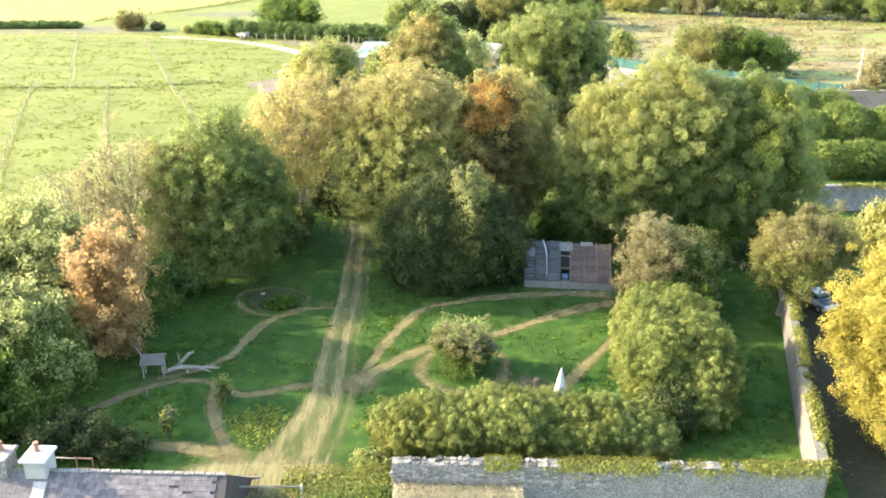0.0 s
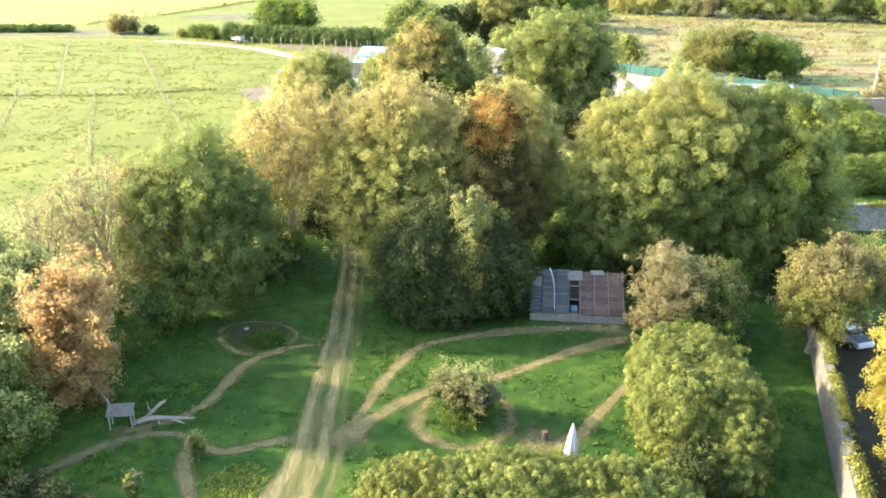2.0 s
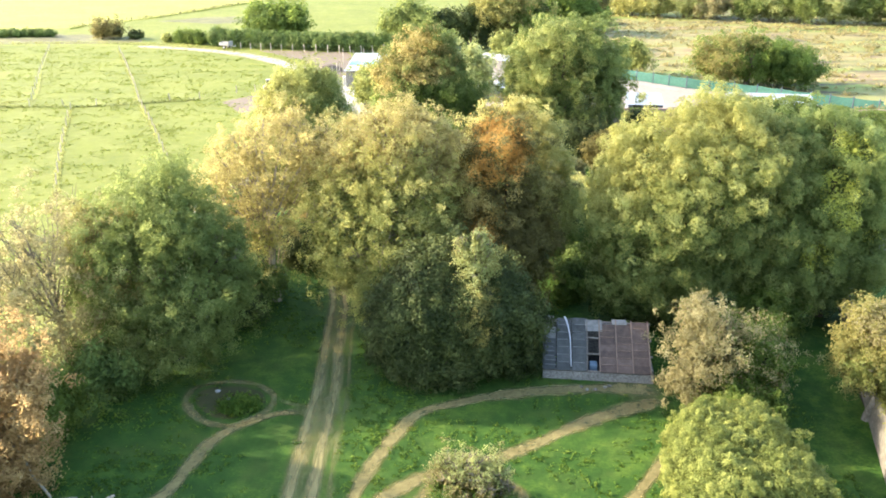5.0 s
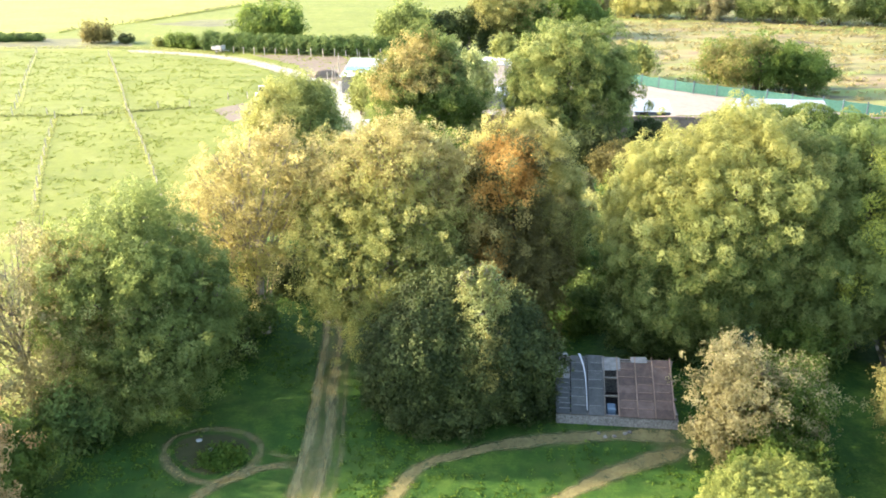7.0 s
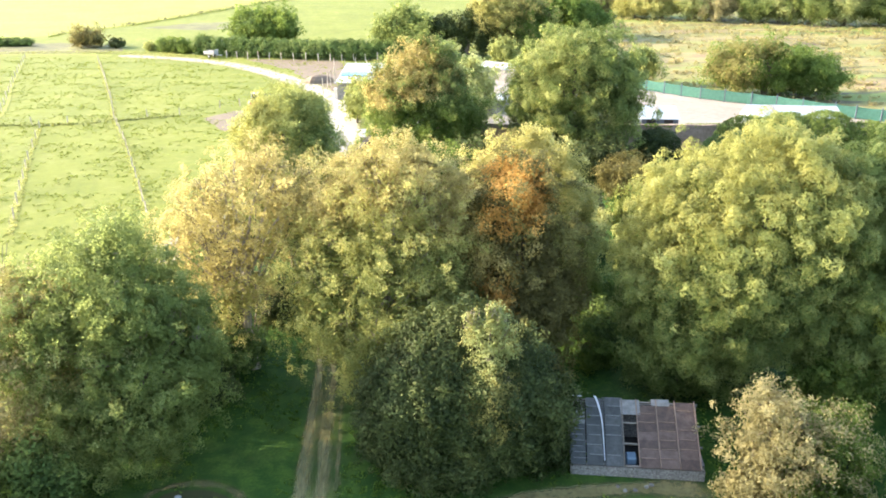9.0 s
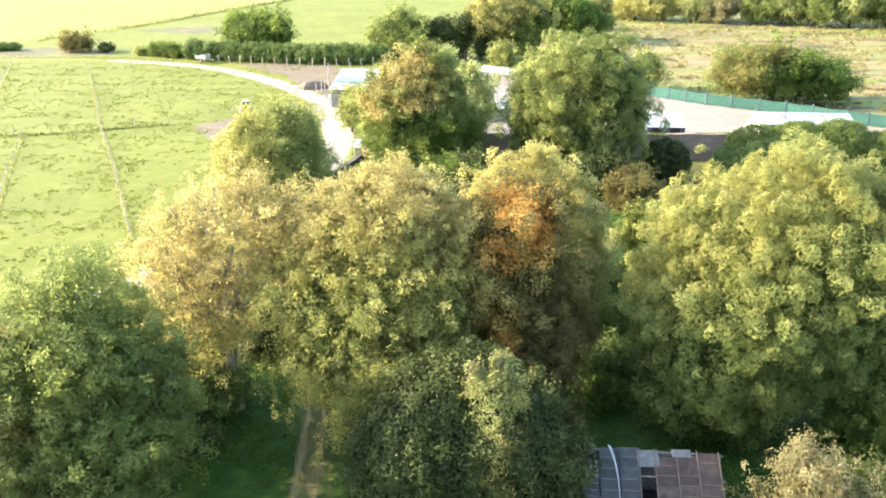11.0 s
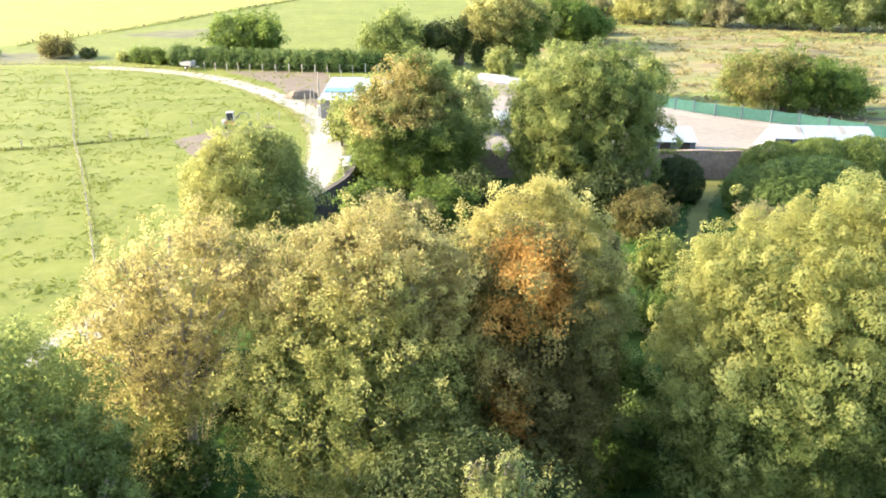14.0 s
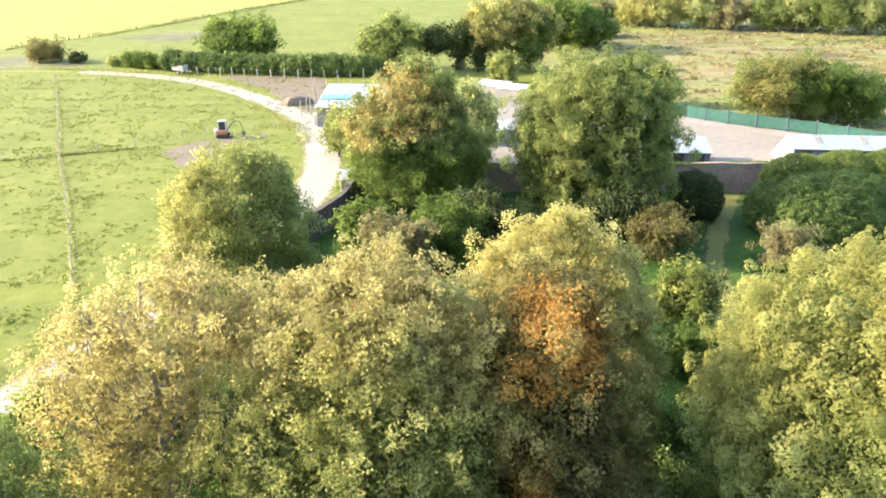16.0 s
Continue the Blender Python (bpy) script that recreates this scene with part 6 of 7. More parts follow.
tree("oak", "wide spreading oak at the edge of rough pasture", (51.42, 146.8), big([(0, 0, 4.42, 6.27, 5.11, 3.83), (6.51, -0.581, 3.02, 4.88, 4.18, 3.02), (-4.65, 0.697, 3.95, 4.18, 3.95, 3.25)], 7, 77), F_GREEN, 0.28, 0.85, 0.465, 1.16, 77, 0.9, 0.08, 1.5,
     extra=[("tan_foliage", [(-6.0, -1.6, 4.6, 3.6, 4.0, 4.2), (-2.4, -0.6, 7.4, 3.4, 3.4, 1.6)], F_OLIVE, "yellowing sunlit leaves")])
for k, (x, y, r, h, leaf, label) in enumerate([
        (-1.48, 96.62, 2.47, 5.38, F_HAZE, "brownish half-bare shrub among trees"), (1.77, 99.04, 2.59, 5.62, F_GREEN, "rounded grey-green shrub among trees"), (-4.24, 100.99, 2.37, 4.95, F_GREEN, "grey-green shrub beside a dark wall"),
        (4.86, 103.2, 2.82, 4.78, F_DARK, "dark evergreen shrub in shade"), (19.68, 100.33, 2.5, 4.0, F_BEECH, "dark brown shrub with bare twigs"), (17.87, 104.15, 2.86, 5.05, F_DARK, "dark evergreen shrub under the chestnut"),
        (17.63, 87.02, 2.06, 4.99, F_LAUREL, "pale green shrub beside a mown path"), (16.54, 82.33, 1.94, 3.02, F_GREEN, "green shrub beside a mown path"), (28.92, 97.59, 1.98, 3.31, F_THORN, "brownish shrub with withered leaves"),
        (11.81, 84.88, 2.48, 3.88, F_YELLOWGREEN, "yellow-green shrub beneath a lime tree"), (23.68, 78.8, 2.82, 3.68, F_GREEN, "green shrub behind the ash tree"), (14.69, 93.47, 1.3, 3.26, F_HAZE, "pale twiggy shrub in shade"),
        (-9.57, 85.65, 2.54, 4.24, F_COPPER, "brown-leaved shrub in the tree belt"), (-15.86, 78.88, 2.73, 4.41, F_HAZE, "half-bare brown shrub in the tree belt"), (-3.77, 84.79, 2.77, 4.89, F_HAZE, "brown twiggy shrub in the tree belt"), (-19.45, 74.46, 2.5, 3.54, F_GREEN, "green shrub at the field's edge"),
        (1.57, 86.12, 2.57, 4.49, F_GREEN, "green shrub in the tree belt")]):
    shrub(label, (x, y), r, h, leaf, 80 + k, 0.22, twigs=40 if leaf in (F_HAZE, F_BEECH, F_COPPER) else 0)


def clipped(name, label, at, lobes, seed, leaf=F_YEW):
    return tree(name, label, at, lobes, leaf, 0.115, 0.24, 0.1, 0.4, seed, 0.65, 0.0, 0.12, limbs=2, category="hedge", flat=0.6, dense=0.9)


clipped("clipped_yew", "dark clipped block of yew beside a mown path", (25.3, 109.59), [(-0.887, 0, 2, 1.66, 1.77, 2.22), (0.887, -0.222, 1.89, 1.55, 1.77, 2.22), (0, 0.665, 2.22, 1.66, 1.55, 2)], 101, F_DARK)
clipped("clipped_yew", "great rounded mound of clipped yew", (34.56, 103.92), [(0, 0, 1.78, 5.12, 4.45, 3.78), (2.67, 1.11, 1.78, 4.45, 4, 3.56), (-3.56, 2.45, 1.56, 2.22, 2.67, 2.67)], 102)
clipped("clipped_yew", "long rounded yew hedge behind a clipped mound", (41.13, 110.54), [(-5.62, 1.12, 2.25, 3.59, 2.47, 2.92), (-1.68, 0.449, 2.47, 3.59, 2.7, 3.15), (2.7, 0, 2.58, 3.59, 2.7, 3.26), (7.3, -0.674, 2.13, 3.82, 2.7, 2.58), (11.79, -1.35, 1.91, 3.59, 2.7, 2.36)], 103, F_HEDGE)
clipped("clipped_yew", "clipped dark green hedge behind a grey wall", (46.41, 84.62), [(-4.65, 0, 1.55, 3.1, 2.21, 2.21), (-0.885, 0, 1.66, 3.1, 2.21, 2.21), (3.1, -0.221, 1.66, 3.1, 2.21, 2.32), (7.3, -0.443, 1.66, 3.32, 2.21, 2.32)], 104, F_HEDGE)
clipped("clipped_yew", "billowing clipped hedge with pale new growth", (48.54, 93.9), [(-5.13, 0, 2.01, 3.35, 2.9, 2.9), (-0.67, 0.446, 2.57, 3.57, 3.12, 3.24), (4.24, 0, 2.45, 3.35, 2.9, 3.12), (8.93, 0, 2.45, 3.57, 2.9, 3.12)], 105, F_HEDGE)

# ---- far hedges and trees ----
def hedge_run(name, label, points, width, height, leaf, seed, size=0.26, gap=0.45):
    line = smooth_line(points, width * gap)
    o = line[0]
    rng = np.random.default_rng(seed)
    lobes = [(p[0] - o[0], p[1] - o[1], height * 0.45, width * rng.uniform(0.85, 1.1), width * rng.uniform(0.75, 1.0), height * rng.uniform(0.52, 0.57)) for p in line]
    ob = empty(name, (o[0], o[1], 0), label, "hedge")
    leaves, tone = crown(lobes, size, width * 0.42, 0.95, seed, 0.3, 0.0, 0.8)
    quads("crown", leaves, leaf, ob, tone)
    part("hedge_stem", twig_spray([(l[0], l[1], 0.2, 0.4, 0.4, 1.0) for l in lobes], len(lobes) * 2, seed, 1.0, 0.05), M_BARK, ob)["kind"] = "stuff"
    return ob


hedge_run("far_hedge", "trimmed dark hedge along the farm yard", [(-44.62, 194.21), (-33.12, 190.68), (-22.6, 187.47), (-12.52, 185.69), (-5.15, 186.1)], 1.68, 3.3, F_YEW, 121)
hedge_run("far_hedge", "short trimmed hedge beside the farm road", [(-53.32, 198.34), (-47.88, 195.8)], 1.56, 2.67, F_GREEN, 122)
hedge_run("far_hedge", "dark hedge at the far edge of the pasture", [(-153, 204.7), (-125.12, 206.75), (-103.72, 207.66), (-85.63, 208.6)], 1.34, 1.55, F_YEW, 123)
hedge_run("far_hedge", "thin dark hedge line between two far fields", [(-86.35, 221.86), (-83.72, 230.71), (-74.8, 242.46), (-66.58, 260), (-53.87, 288.98), (-35.89, 328.35), (-10.05, 381.26)], 0.177, 0.221, F_GREEN, 124, 0.14, 3.5)
for k, (x, y, r, h, leaf, label) in enumerate([(-71.36, 205.71, 3.31, 3.97, F_BEECH, "dark purple-brown bush by the far track"), (-64.84, 203.53, 1.55, 1.88, F_DARK, "small dark bush by the far track"), (-56.55, 199.66, 1.33, 2, F_ASH, "small pale bush by the far track"),
                                              (47.07, 257.15, 5.62, 6.24, F_HAZE, "brown bush at the corner of two fields"), (39.58, 242.85, 3.94, 4.43, F_GREEN, "green bush at the corner of two fields"), (42.35, 230.53, 3.91, 3.18, F_DARK, "dark low scrub at the pasture's edge"),
                                              (34.55, 220.94, 4.35, 4.11, F_DARK, "dark scrub at the pasture's edge"), (68.11, 125.7, 2.78, 6.03, F_THORN, "buff overgrown bush beside a pole"), (72.23, 124.63, 2.79, 4.65, F_HAZE, "buff overgrown bush behind the wall"), (63.07, 121.68, 1.73, 2.99, F_THORN, "ivy-grown bush behind the wall"), (58.96, 121.17, 1.84, 2.07, F_HAZE, "low brown scrub before the wall"), (67.59, 118.19, 3, 3.46, F_DARK, "dark low bush before the wall"), (73.63, 117.35, 3.01, 3.47, F_DARK, "dark low bush before the wall"),
                                              (14.9, 175.5, 2.3, 5.4, F_ASH, "small bright green tree among sheds")]):
    shrub(label, (x, y), r, h, leaf, 130 + k, 0.36)
tree("field_tree", "broad dark tree standing alone in the far field", (-32.94, 201.68), big([(0, 0, 4.19, 6.57, 5.21, 3.97)], 8, 151), F_GREEN, 0.431, 1.13, 0.567, 1.36, 151, 0.95, 0.03)
tree("field_tree", "rounded green tree at the end of the hedge", (-4.08, 190.03), big([(0, 0, 5.3, 5.29, 4.83, 4.1)], 7, 152), F_CHESTNUT, 0.437, 1.15, 0.46, 1.84, 152, 0.85, 0.06)
tree("field_tree", "ivy-clad tree with a dark split trunk", (8.6, 190.3), big([(-0.2, 0, 5.2, 2.6, 2.6, 3.2), (-4.2, 0.6, 5.0, 3.4, 2.8, 2.4), (3.2, -1.4, 5.0, 2.2, 2.4, 3.0), (-0.3, 0, 2.0, 1.1, 1.1, 2.2), (3.1, -1.6, 2.0, 1.1, 1.1, 2.2)], 5, 153), F_DARK, 0.36, 0.9, 0.6, 2.33, 153, 0.9, 0.05)
tree("field_tree", "broad yellowing tree with a forked trunk", (17.2, 190.4), big([(-1.0, 0, 7.4, 5.2, 5.0, 4.8), (3.6, 0.8, 6.6, 4.4, 4.2, 5.2), (-4.6, -0.4, 8.2, 3.2, 3.2, 2.6), (2.2, -1.6, 3.4, 4.0, 3.2, 3.2)], 7, 154), F_OLIVE, 0.36, 0.95, 0.6, 2.12, 154, 0.88, 0.06,
     extra=[("golden_foliage", [(-3.0, -1.8, 9.4, 3.6, 3.0, 2.6), (-1.6, -3.4, 6.2, 1.8, 1.6, 1.5)], F_YELLOWGREEN, "golden upper leaves"), ("green_foliage", [(4.4, -2.2, 4.4, 4.2, 3.6, 4.2)], F_GREEN, "green lower leaves")])
tree("field_tree", "green tree at the corner of the pasture", (30.54, 212.03), big([(0, 0, 5.51, 5.6, 4.79, 5.2), (6.5, 3, 4.4, 4.4, 4.0, 4.4)], 6, 155), F_GREEN, 0.455, 1.2, 0.479, 1.68, 155, 0.9, 0.05)
rng_far = np.random.default_rng(33)
for k in range(17):
    x = 57 + k * 6.8 + rng_far.uniform(-1.4, 1.4)
    y = 250 - 0.4 * min(x - 57, 66) - 0.02 * max(0, x - 123) + rng_far.uniform(-1.5, 1.5)
    r, h = rng_far.uniform(4.1, 6.1), rng_far.uniform(7.6, 12.0)
    tree("wood_edge_tree", "leafy tree in the wood beyond the pasture", (x, y), big([(0, 0, h * 0.5, r, r, h * 0.5)], 4, 160 + k), (F_SYCAMORE, F_THORN, F_YELLOWGREEN, F_SYCAMORE, F_SAGE)[rng_far.integers(5)], 0.42, 1.1, 0.3, 1.4, 160 + k, 0.85, 0.04, limbs=3, group="trees of the far wood")


# ---- things on the lawn ----
def parasol(at):
    ob = empty("parasol", (*at, 0), "closed white canvas parasol standing on the grass", "parasol")
    part("pole", tube(bmesh.new(), [(0, 0, 0), (0.03, 0, 2.55)], [0.03, 0.025], 8), M_WOOD, ob)
    bm = bmesh.new()
    rings = []
    for z, r in ((0.55, 0.36), (0.7, 0.40), (1.2, 0.33), (1.7, 0.23), (2.2, 0.13), (2.5, 0.05), (2.62, 0.015)):
        rings.append([bm.verts.new((r * (1 + 0.22 * (k % 2)) * math.cos(k * math.tau / 16) + 0.03 * z / 2.5, r * (1 + 0.22 * (k % 2)) * math.sin(k * math.tau / 16), z)) for k in range(16)])
    for a, b in zip(rings, rings[1:]):
        for k in range(16):
            bm.faces.new((a[k], a[(k + 1) % 16], b[(k + 1) % 16], b[k]))
    bm.faces.new(rings[-1])
    part("canopy", bm, M_CLOTH, ob, "furled white canopy")
    part("base_plate", block(0, 0, 0.05, 0.5, 0.5, 0.1, bevel=0.02), M_STONE, ob)
    return ob


parasol((7.15, 40.12)).scale = (0.78, 0.78, 0.92)


def plank_stand(at, turn):
    ob = empty("plank_stand", (*at, 0), "weathered wooden plank board raised on four legs", "stand", turn=turn)
    for k in range(5):
        part("plank", box(bmesh.new(), 0, 0, 0, 1.55 + RNG.uniform(-0.06, 0.06), 0.17, 0.035, m=pose(0, -0.36 + k * 0.165, 1.05 + k * 0.085, 27, 0, RNG.uniform(-1, 1))), M_OLDWOOD, ob)
    for x in (-0.62, 0.62):
        part("leg", tube(bmesh.new(), [(x, -0.3, -0.05), (x, -0.3, 1.05)], [0.05, 0.045], 6), M_WOOD, ob)
        part("leg", tube(bmesh.new(), [(x, 0.3, -0.05), (x, 0.3, 1.38)], [0.05, 0.045], 6), M_WOOD, ob)
        part("brace", box(bmesh.new(), 0, 0, 0, 0.06, 0.75, 0.06, m=pose(x, 0, 1.14, 27, 0, 0)), M_WOOD, ob)
    return ob


plank_stand((-16.53, 43.67), 6).scale = (0.92, 0.92, 0.86)


def fallen_branch(at, turn):
    ob = empty("fallen_branch", (*at, 0), "bleached forked branch lying on the grass", "branch", turn=turn)
    part("stem", tube(bmesh.new(), [(-0.4, 0, 0.15), (0.5, 0.05, 0.45), (1.2, 0.1, 0.4), (2.0, 0.1, 0.35), (2.9, 0.2, 0.25)], [0.14, 0.16, 0.13, 0.1, 0.05], 8), M_PALEBARK, ob)
    part("fork", tube(bmesh.new(), [(0.3, 0.05, 0.4), (0.8, 0.0, 0.9), (1.25, 0.0, 1.35), (1.55, 0.05, 1.5)], [0.13, 0.12, 0.1, 0.06], 8), M_PALEBARK, ob)
    part("fork", tube(bmesh.new(), [(1.5, 0.1, 0.4), (2.0, -0.25, 0.45), (2.5, -0.35, 0.3)], [0.08, 0.06, 0.03], 6), M_PALEBARK, ob)
    part("snag", tube(bmesh.new(), [(0.75, 0.05, 0.45), (0.62, 0.05, 1.0), (0.55, 0.05, 1.5)], [0.05, 0.03, 0.015], 5), M_PALEBARK, ob)
    part("prop", tube(bmesh.new(), [(1.0, 0.1, -0.05), (1.0, 0.1, 0.4)], [0.06, 0.05], 6), M_WOOD, ob)
    return ob


fallen_branch((-15.63, 43.7), 3)


def tree_stump(at, r, h, label):
    ob = empty("tree_stump", (*at, 0), label, "stump")
    bm = bmesh.new()
    tube(bm, [(0, 0, -0.05), (0, 0, h * 0.3), (0.02, 0, h)], [r * 1.3, r, r * 0.95], 9)
    part("stump", bm, M_BARK, ob)
    return ob


tree_stump((6.12, 42.23), 0.17, 0.5, "short dark stump on a bare patch of grass")
tree_stump((-16.22, 41.28), 0.07, 0.35, "pale cut post in the grass")


def car(at, turn):
    ob = empty("parked_car", (*at, 0), "dusty white pickup car parked beside the drive", "car", turn=turn)
    part("body", block(0, 0, 0.62, 1.65, 3.7, 0.55, bevel=0.12), M_CARWHITE, ob)
    part("cabin", block(0, 0.25, 1.12, 1.45, 1.7, 0.55, bevel=0.16), M_DARKGLASS, ob, "dark glazed cabin")
    part("roof_panel", block(0, 0.25, 1.42, 1.25, 1.35, 0.06, bevel=0.02), M_CARWHITE, ob)
    part("load_bed", block(0, -1.25, 0.93, 1.35, 1.0, 0.1), M_DARKWALL, ob, "dark open load bed")
    for x in (-0.78, 0.78):
        for y in (-1.15, 1.2):
            wh = part("wheel", tube(bmesh.new(), [(x - 0.1, y, 0.32), (x + 0.1, y, 0.32)], [0.32, 0.32], 14), M_RUBBER, ob)
            part("rim", tube(bmesh.new(), [(x - 0.11, y, 0.32), (x + 0.11, y, 0.32)], [0.18, 0.18], 10), M_STEEL, wh)
        part("headlight", block(x * 0.75, 1.86, 0.68, 0.3, 0.06, 0.16, bevel=0.02), M_STEEL, ob)
    return ob


car((27.23, 52.84), 16).scale = (0.8, 0.8, 0.8)


def digger(at, turn):
    ob = empty("mini_digger", (*at, 0), "small orange tracked digger parked in the field", "digger", turn=turn)
    for y in (-0.65, 0.65):
        bm = bmesh.new()
        box(bm, 0, y, 0.28, 1.9, 0.38, 0.5, bevel=0.16)
        part("track", bm, M_RUBBER, ob)
    part("house", block(-0.15, 0, 0.85, 1.5, 1.5, 0.6, bevel=0.1), M_ORANGE, ob)
    cab = part("cab", block(0.0, 0.15, 1.7, 1.1, 1.05, 1.2, bevel=0.08), M_DARKGLASS, ob, "glazed cab")
    part("cab_roof", block(0.0, 0.15, 2.34, 1.15, 1.1, 0.1, bevel=0.03), M_PALE_SHEET, cab)
    for x in (-0.5, 0.5):
        for y in (-0.36, 0.66):
            part("pillar", block(x, y, 1.72, 0.09, 0.09, 1.22), M_WHITE, cab)
    part("counterweight", block(-0.95, 0, 0.95, 0.4, 1.4, 0.6, bevel=0.1), M_WHITE, ob)
    part("boom", tube(bmesh.new(), [(0.6, -0.3, 0.95), (1.3, -0.3, 2.0), (1.9, -0.3, 2.35), (2.5, -0.3, 2.2)], [0.08, 0.08, 0.07, 0.05], 6), M_DARKWALL, ob)
    part("dipper", tube(bmesh.new(), [(2.45, -0.3, 2.25), (2.75, -0.3, 1.4), (2.8, -0.3, 0.9)], [0.06, 0.05, 0.05], 6), M_DARKWALL, ob)
    part("bucket", block(2.85, -0.3, 0.55, 0.55, 0.6, 0.6, 0, 0.12), M_DARKWALL, ob)
    part("blade", block(1.25, 0, 0.3, 0.1, 1.6, 0.4, bevel=0.02), M_DARKWALL, ob)
    return ob


digger((-24.43, 142.68), 8).scale = (0.9, 0.9, 0.9)

pole = empty("utility_pole", (64.43, 125.3, 0), "bare wooden utility pole among bushes", "pole")
part("pole", tube(bmesh.new(), [(0, 0, -0.3), (0, 0, 4), (0.05, 0, 7.4)], [0.14, 0.12, 0.1], 8), M_WOOD, pole)

rng_stone = np.random.default_rng(5)
for k in range(5):
    bm = bmesh.new()
    bmesh.ops.create_icosphere(bm, subdivisions=2, radius=0.2)
    for v in bm.verts:
        v.co = Vector((v.co.x * 1.2, v.co.y, v.co.z * 0.6)) * (0.85 + 0.3 * noise.noise(v.co * 4 + Vector((k, 0, 0))))
    o = part("loose_stone", bm, M_STONE_PIECE)
    tagged(o, "pale loose stone on the path before the shed", "stone", "stones before the shed")
    o.matrix_world = pose(8.9 + k * 0.44 + rng_stone.uniform(-0.15, 0.15), 55.0 + rng_stone.uniform(-0.2, 0.2), 0.06, 0, 0, rng_stone.uniform(0, 180)) @ Matrix.Scale(0.65, 4)


# ---- grass tufts ----
def tufts(name, label, n, area, size, height, material, seed, keep=None):
    """Tufts of coarse grass scattered over a stretch of ground."""
    rng = np.random.default_rng(seed)
    x0, y0, x1, y1 = area
    c = np.column_stack([rng.uniform(x0, x1, n), rng.uniform(y0, y1, n)])
    gather = np.array([noise.noise(Vector((p[0] * 0.16, p[1] * 0.3, seed))) for p in c])
    c = c[gather > rng.uniform(-0.35, 0.5, n)]
    if keep:
        c = c[[keep(*p) for p in c]]
    for way, half in WAYS:
        near = np.hypot(c[:, None, 0] - way[None, :, 0], c[:, None, 1] - way[None, :, 1]) < half[None, :]
        c = c[~near.any(1)]
    blades = 7
    p = np.repeat(c, blades, 0)
    s = np.repeat(rng.uniform(0.6, 1.4, len(c)), blades)
    pos = np.column_stack([p + rng.normal(size=p.shape) * size * 0.7 * s[:, None], height * s * rng.uniform(0.1, 1.0, len(p))])
    nor = np.column_stack([rng.normal(size=(len(p), 2)) * 0.55, rng.uniform(0.6, 1.2, len(p))])
    q = leaf_quads(pos, nor, size * s, rng, 0.45)
    return tagged(quads(name, q, material), label, "grass", kind="stuff")


F_TUFT = foliage("field_tuft_blades", (0.095, 0.125, 0.02), (0.145, 0.175, 0.028), (0.2, 0.222, 0.042), 0.3, 0.3)
F_LAWNTUFT = foliage("lawn_blades", (0.034, 0.08, 0.011), (0.07, 0.13, 0.018), (0.15, 0.21, 0.036), 0.5, 0.3)
F_RUSH = foliage("dry_rush_blades", (0.17, 0.155, 0.06), (0.24, 0.205, 0.085), (0.31, 0.26, 0.12), 0.5, 0.2)
tufts("grass_tufts", "coarse tufts in the grazed pasture", 20000, (-95, 64, -14, 192), 0.26, 0.05, F_TUFT, 1, lambda x, y: x < -22 or y > 127)
tufts("grass_tufts", "longer grass left standing in the lawn", 15000, (-21, 32, 21, 78), 0.16, 0.09, F_LAWNTUFT, 2)

tufts("grass_tufts", "tussocks of dry rush in rough pasture", 5000, (28, 140, 150, 250), 0.8, 0.34, F_RUSH, 3, lambda x, y: x + y > 196)

# tufts paler than the lawn: a patch of sunlight put into their colour
tufts("grass_tufts", "pale grass standing in for a sunlit patch beside the lane", 1500, (-11.6, 35.8, -7.2, 41.0), 0.13, 0.12, F_TUFT, 9, lambda x, y: ((x + 9.4) / 1.9) ** 2 + ((y - 38.2) / 2.2) ** 2 < abs(math.sin(x * 37.1 + y * 61.7)) ** 1.5)
tufts("bed_plants", "low dark green plants in the flower bed", 700, (-12.2, 52.2, -9.2, 55.0), 0.2, 0.3, F_LAWNTUFT, 8, lambda x, y: ((x + 10.6) / 1.25) ** 2 + ((y - 53.4) / 1.1) ** 2 < 1)
for k, (x, y) in enumerate(((-12.2, 55.0), (-11.4, 54.1), (-11.3, 52.9))):
    bm = bmesh.new()
    bmesh.ops.create_icosphere(bm, subdivisions=2, radius=0.16)
    for v in bm.verts:
        v.co = Vector((v.co.x * 1.3, v.co.y, v.co.z * 0.6)) * (0.85 + 0.3 * noise.noise(v.co * 5 + Vector((k, 3, 0))))
    o = part("loose_stone", bm, M_PALE_SHEET)
    tagged(o, "small pale stone lying in the flower bed", "stone", "stones in the flower bed")
    o.matrix_world = pose(x, y, 0.07, 0, 0, 40 * k)

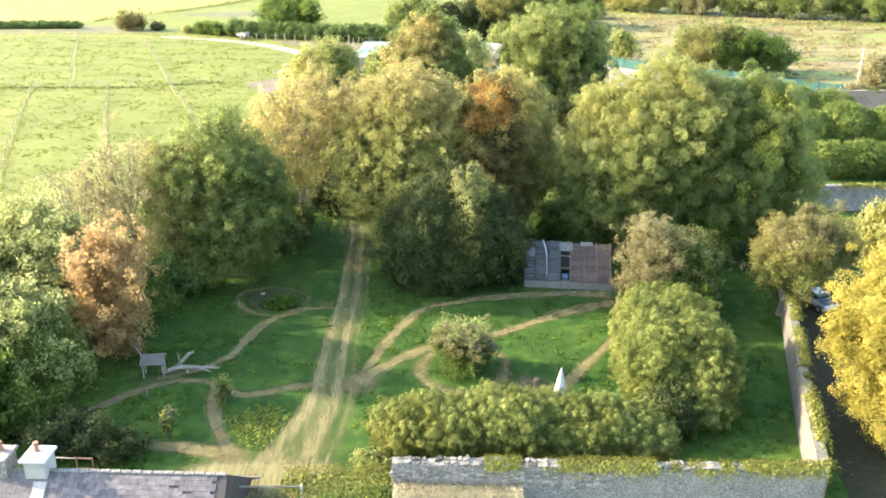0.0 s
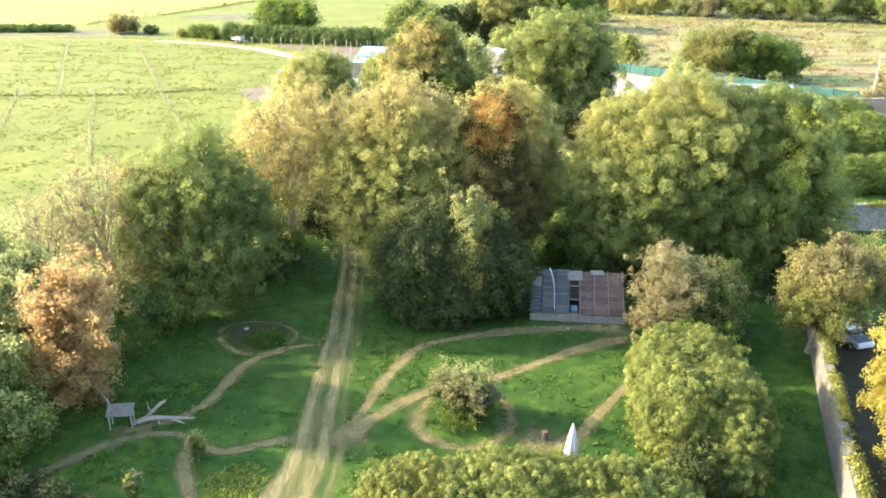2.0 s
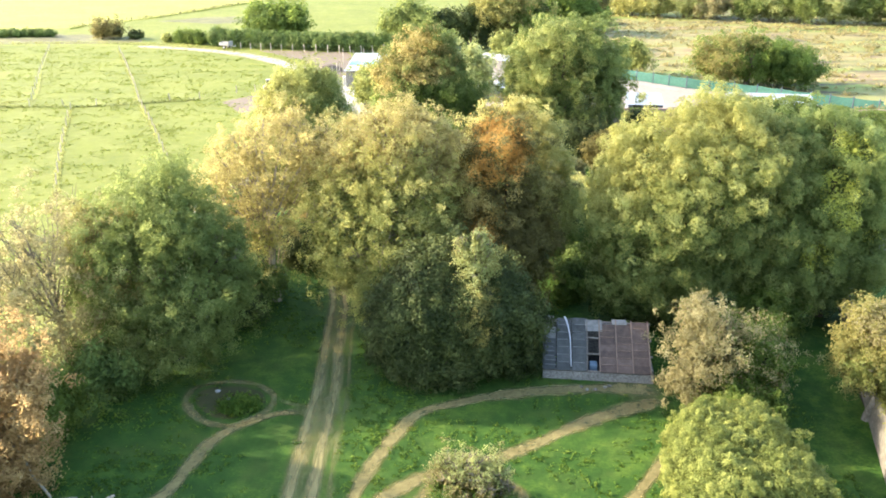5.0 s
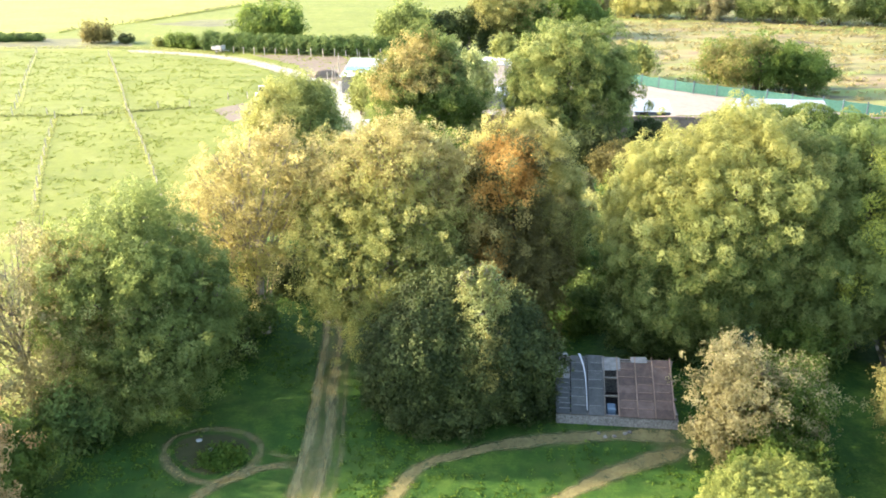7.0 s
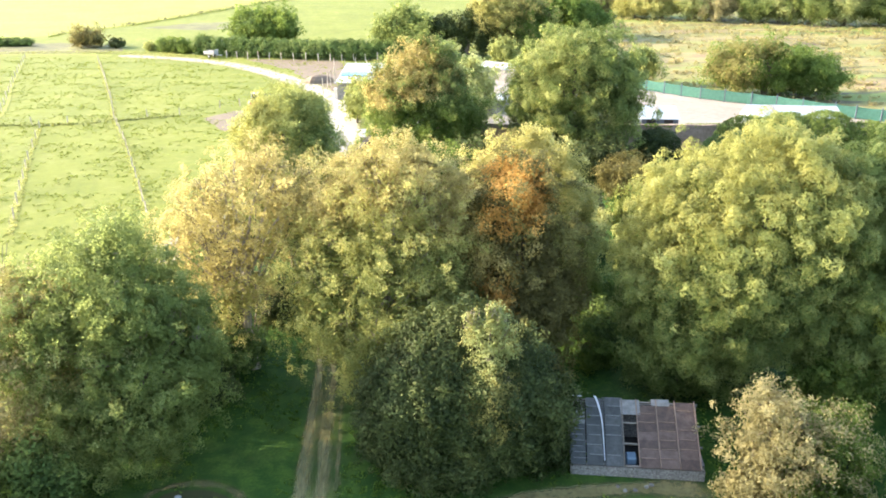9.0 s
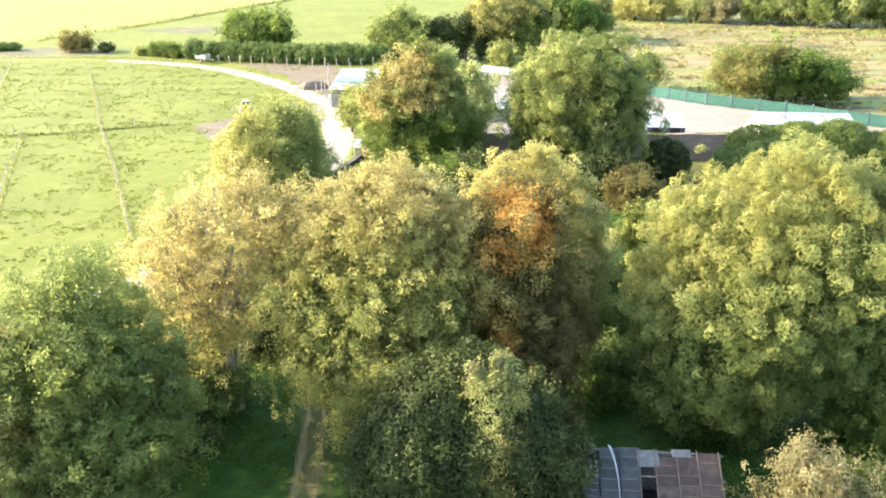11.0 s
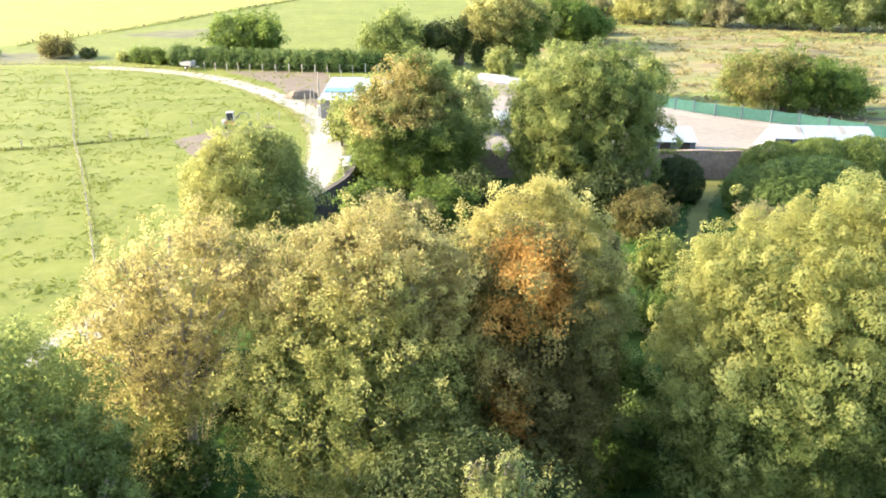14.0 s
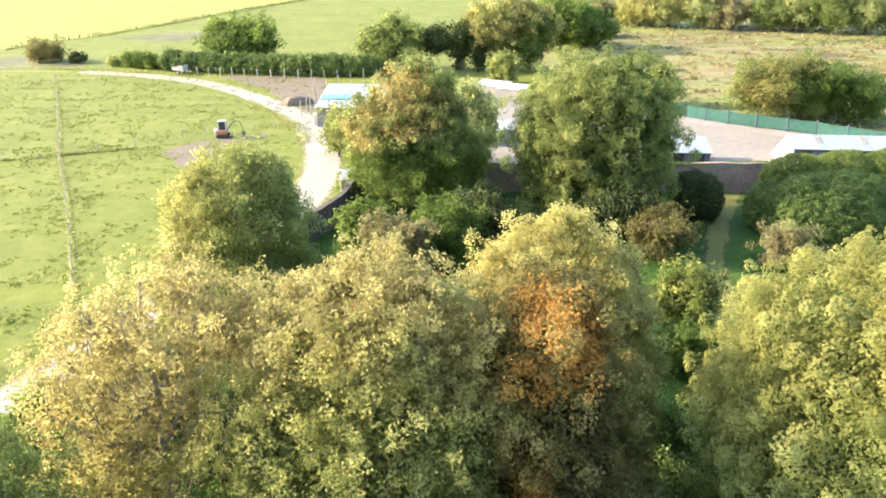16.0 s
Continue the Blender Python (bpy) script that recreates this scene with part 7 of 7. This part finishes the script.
ledge = raw("stone_ledge", [(-1.87, 30.25, -0.1), (4.29, 30.03, -0.1), (4.29, 31.2, -0.1), (-1.87, 31.45, -0.1), (-1.77, 30.4, 1.25), (4.1, 30.18, 1.2), (4.1, 31.15, 1.35), (-1.77, 31.35, 1.4)],
            [(0, 1, 5, 4), (1, 2, 6, 5), (2, 3, 7, 6), (3, 0, 4, 7), (4, 5, 6, 7)], M_STONE)
tagged(ledge, "low stone ledge under dry grass before the wall", "ledge", kind="structure")
def ledge_grass():
    rng = np.random.default_rng(77)
    n = 2600
    pos = np.column_stack([rng.uniform(-1.75, 4.1, n), rng.uniform(30.3, 31.3, n), 1.3 + rng.uniform(0.0, 0.35, n)])
    pos[:, 1] -= (pos[:, 0] + 1.75) * 0.035
    nor = np.column_stack([rng.normal(size=n), rng.normal(size=n) - 0.4, rng.uniform(0, 0.3, n)])
    return tagged(quads("dry_grass", leaf_quads(pos, nor, 0.2, rng, 0.14), F_STRAW), "bleached dry grass on a stone ledge", "grass", kind="stuff")
ledge_grass()
wall_stones(FRONT, (-1.81, 31.69), (8.01, 31.34), 2.3, 0.25, 9)


def wall_caps(parent, a, b, z, seed):
    """Loose rubble along the top of a wall."""
    rng = np.random.default_rng(seed)
    shapes = []
    for k in range(5):
        bm = bmesh.new()
        bmesh.ops.create_cube(bm, size=1)
        for v in bm.verts:
            v.co += Vector(rng.uniform(-0.22, 0.22, 3))
        bmesh.ops.bevel(bm, geom=list(bm.edges), offset=0.1, segments=1, affect="EDGES")
        me = bpy.data.meshes.new("capstone")
        bm.to_mesh(me)
        bm.free()
        me.materials.append(M_CAPSTONE)
        shapes.append(me)
    a, b = np.array(a, float), np.array(b, float)
    length = np.linalg.norm(b - a)
    u = (b - a) / length
    s = 0.1
    while s < length - 0.1:
        w = rng.uniform(0.16, 0.42)
        for side in (-0.14, 0.14):
            if rng.random() < 0.85:
                p = a + u * (s + w / 2)
                ob = new("capstone", shapes[rng.integers(5)])
                ob.parent = parent
                ob.matrix_world = pose(p[0] - u[1] * side, p[1] + u[0] * side, z + rng.uniform(-0.05, 0.05), rng.uniform(-10, 10), rng.uniform(-12, 12), rng.uniform(-25, 25)) @ Matrix.Diagonal((w * 0.9, 0.26, rng.uniform(0.08, 0.18), 1))
        s += w


wall_caps(FRONT, (-1.81, 31.69), (5.3, 31.43), 2.47, 12)
wall_caps(FRONT, (5.72, 31.43), (17.72, 30.98), 2.4, 13)
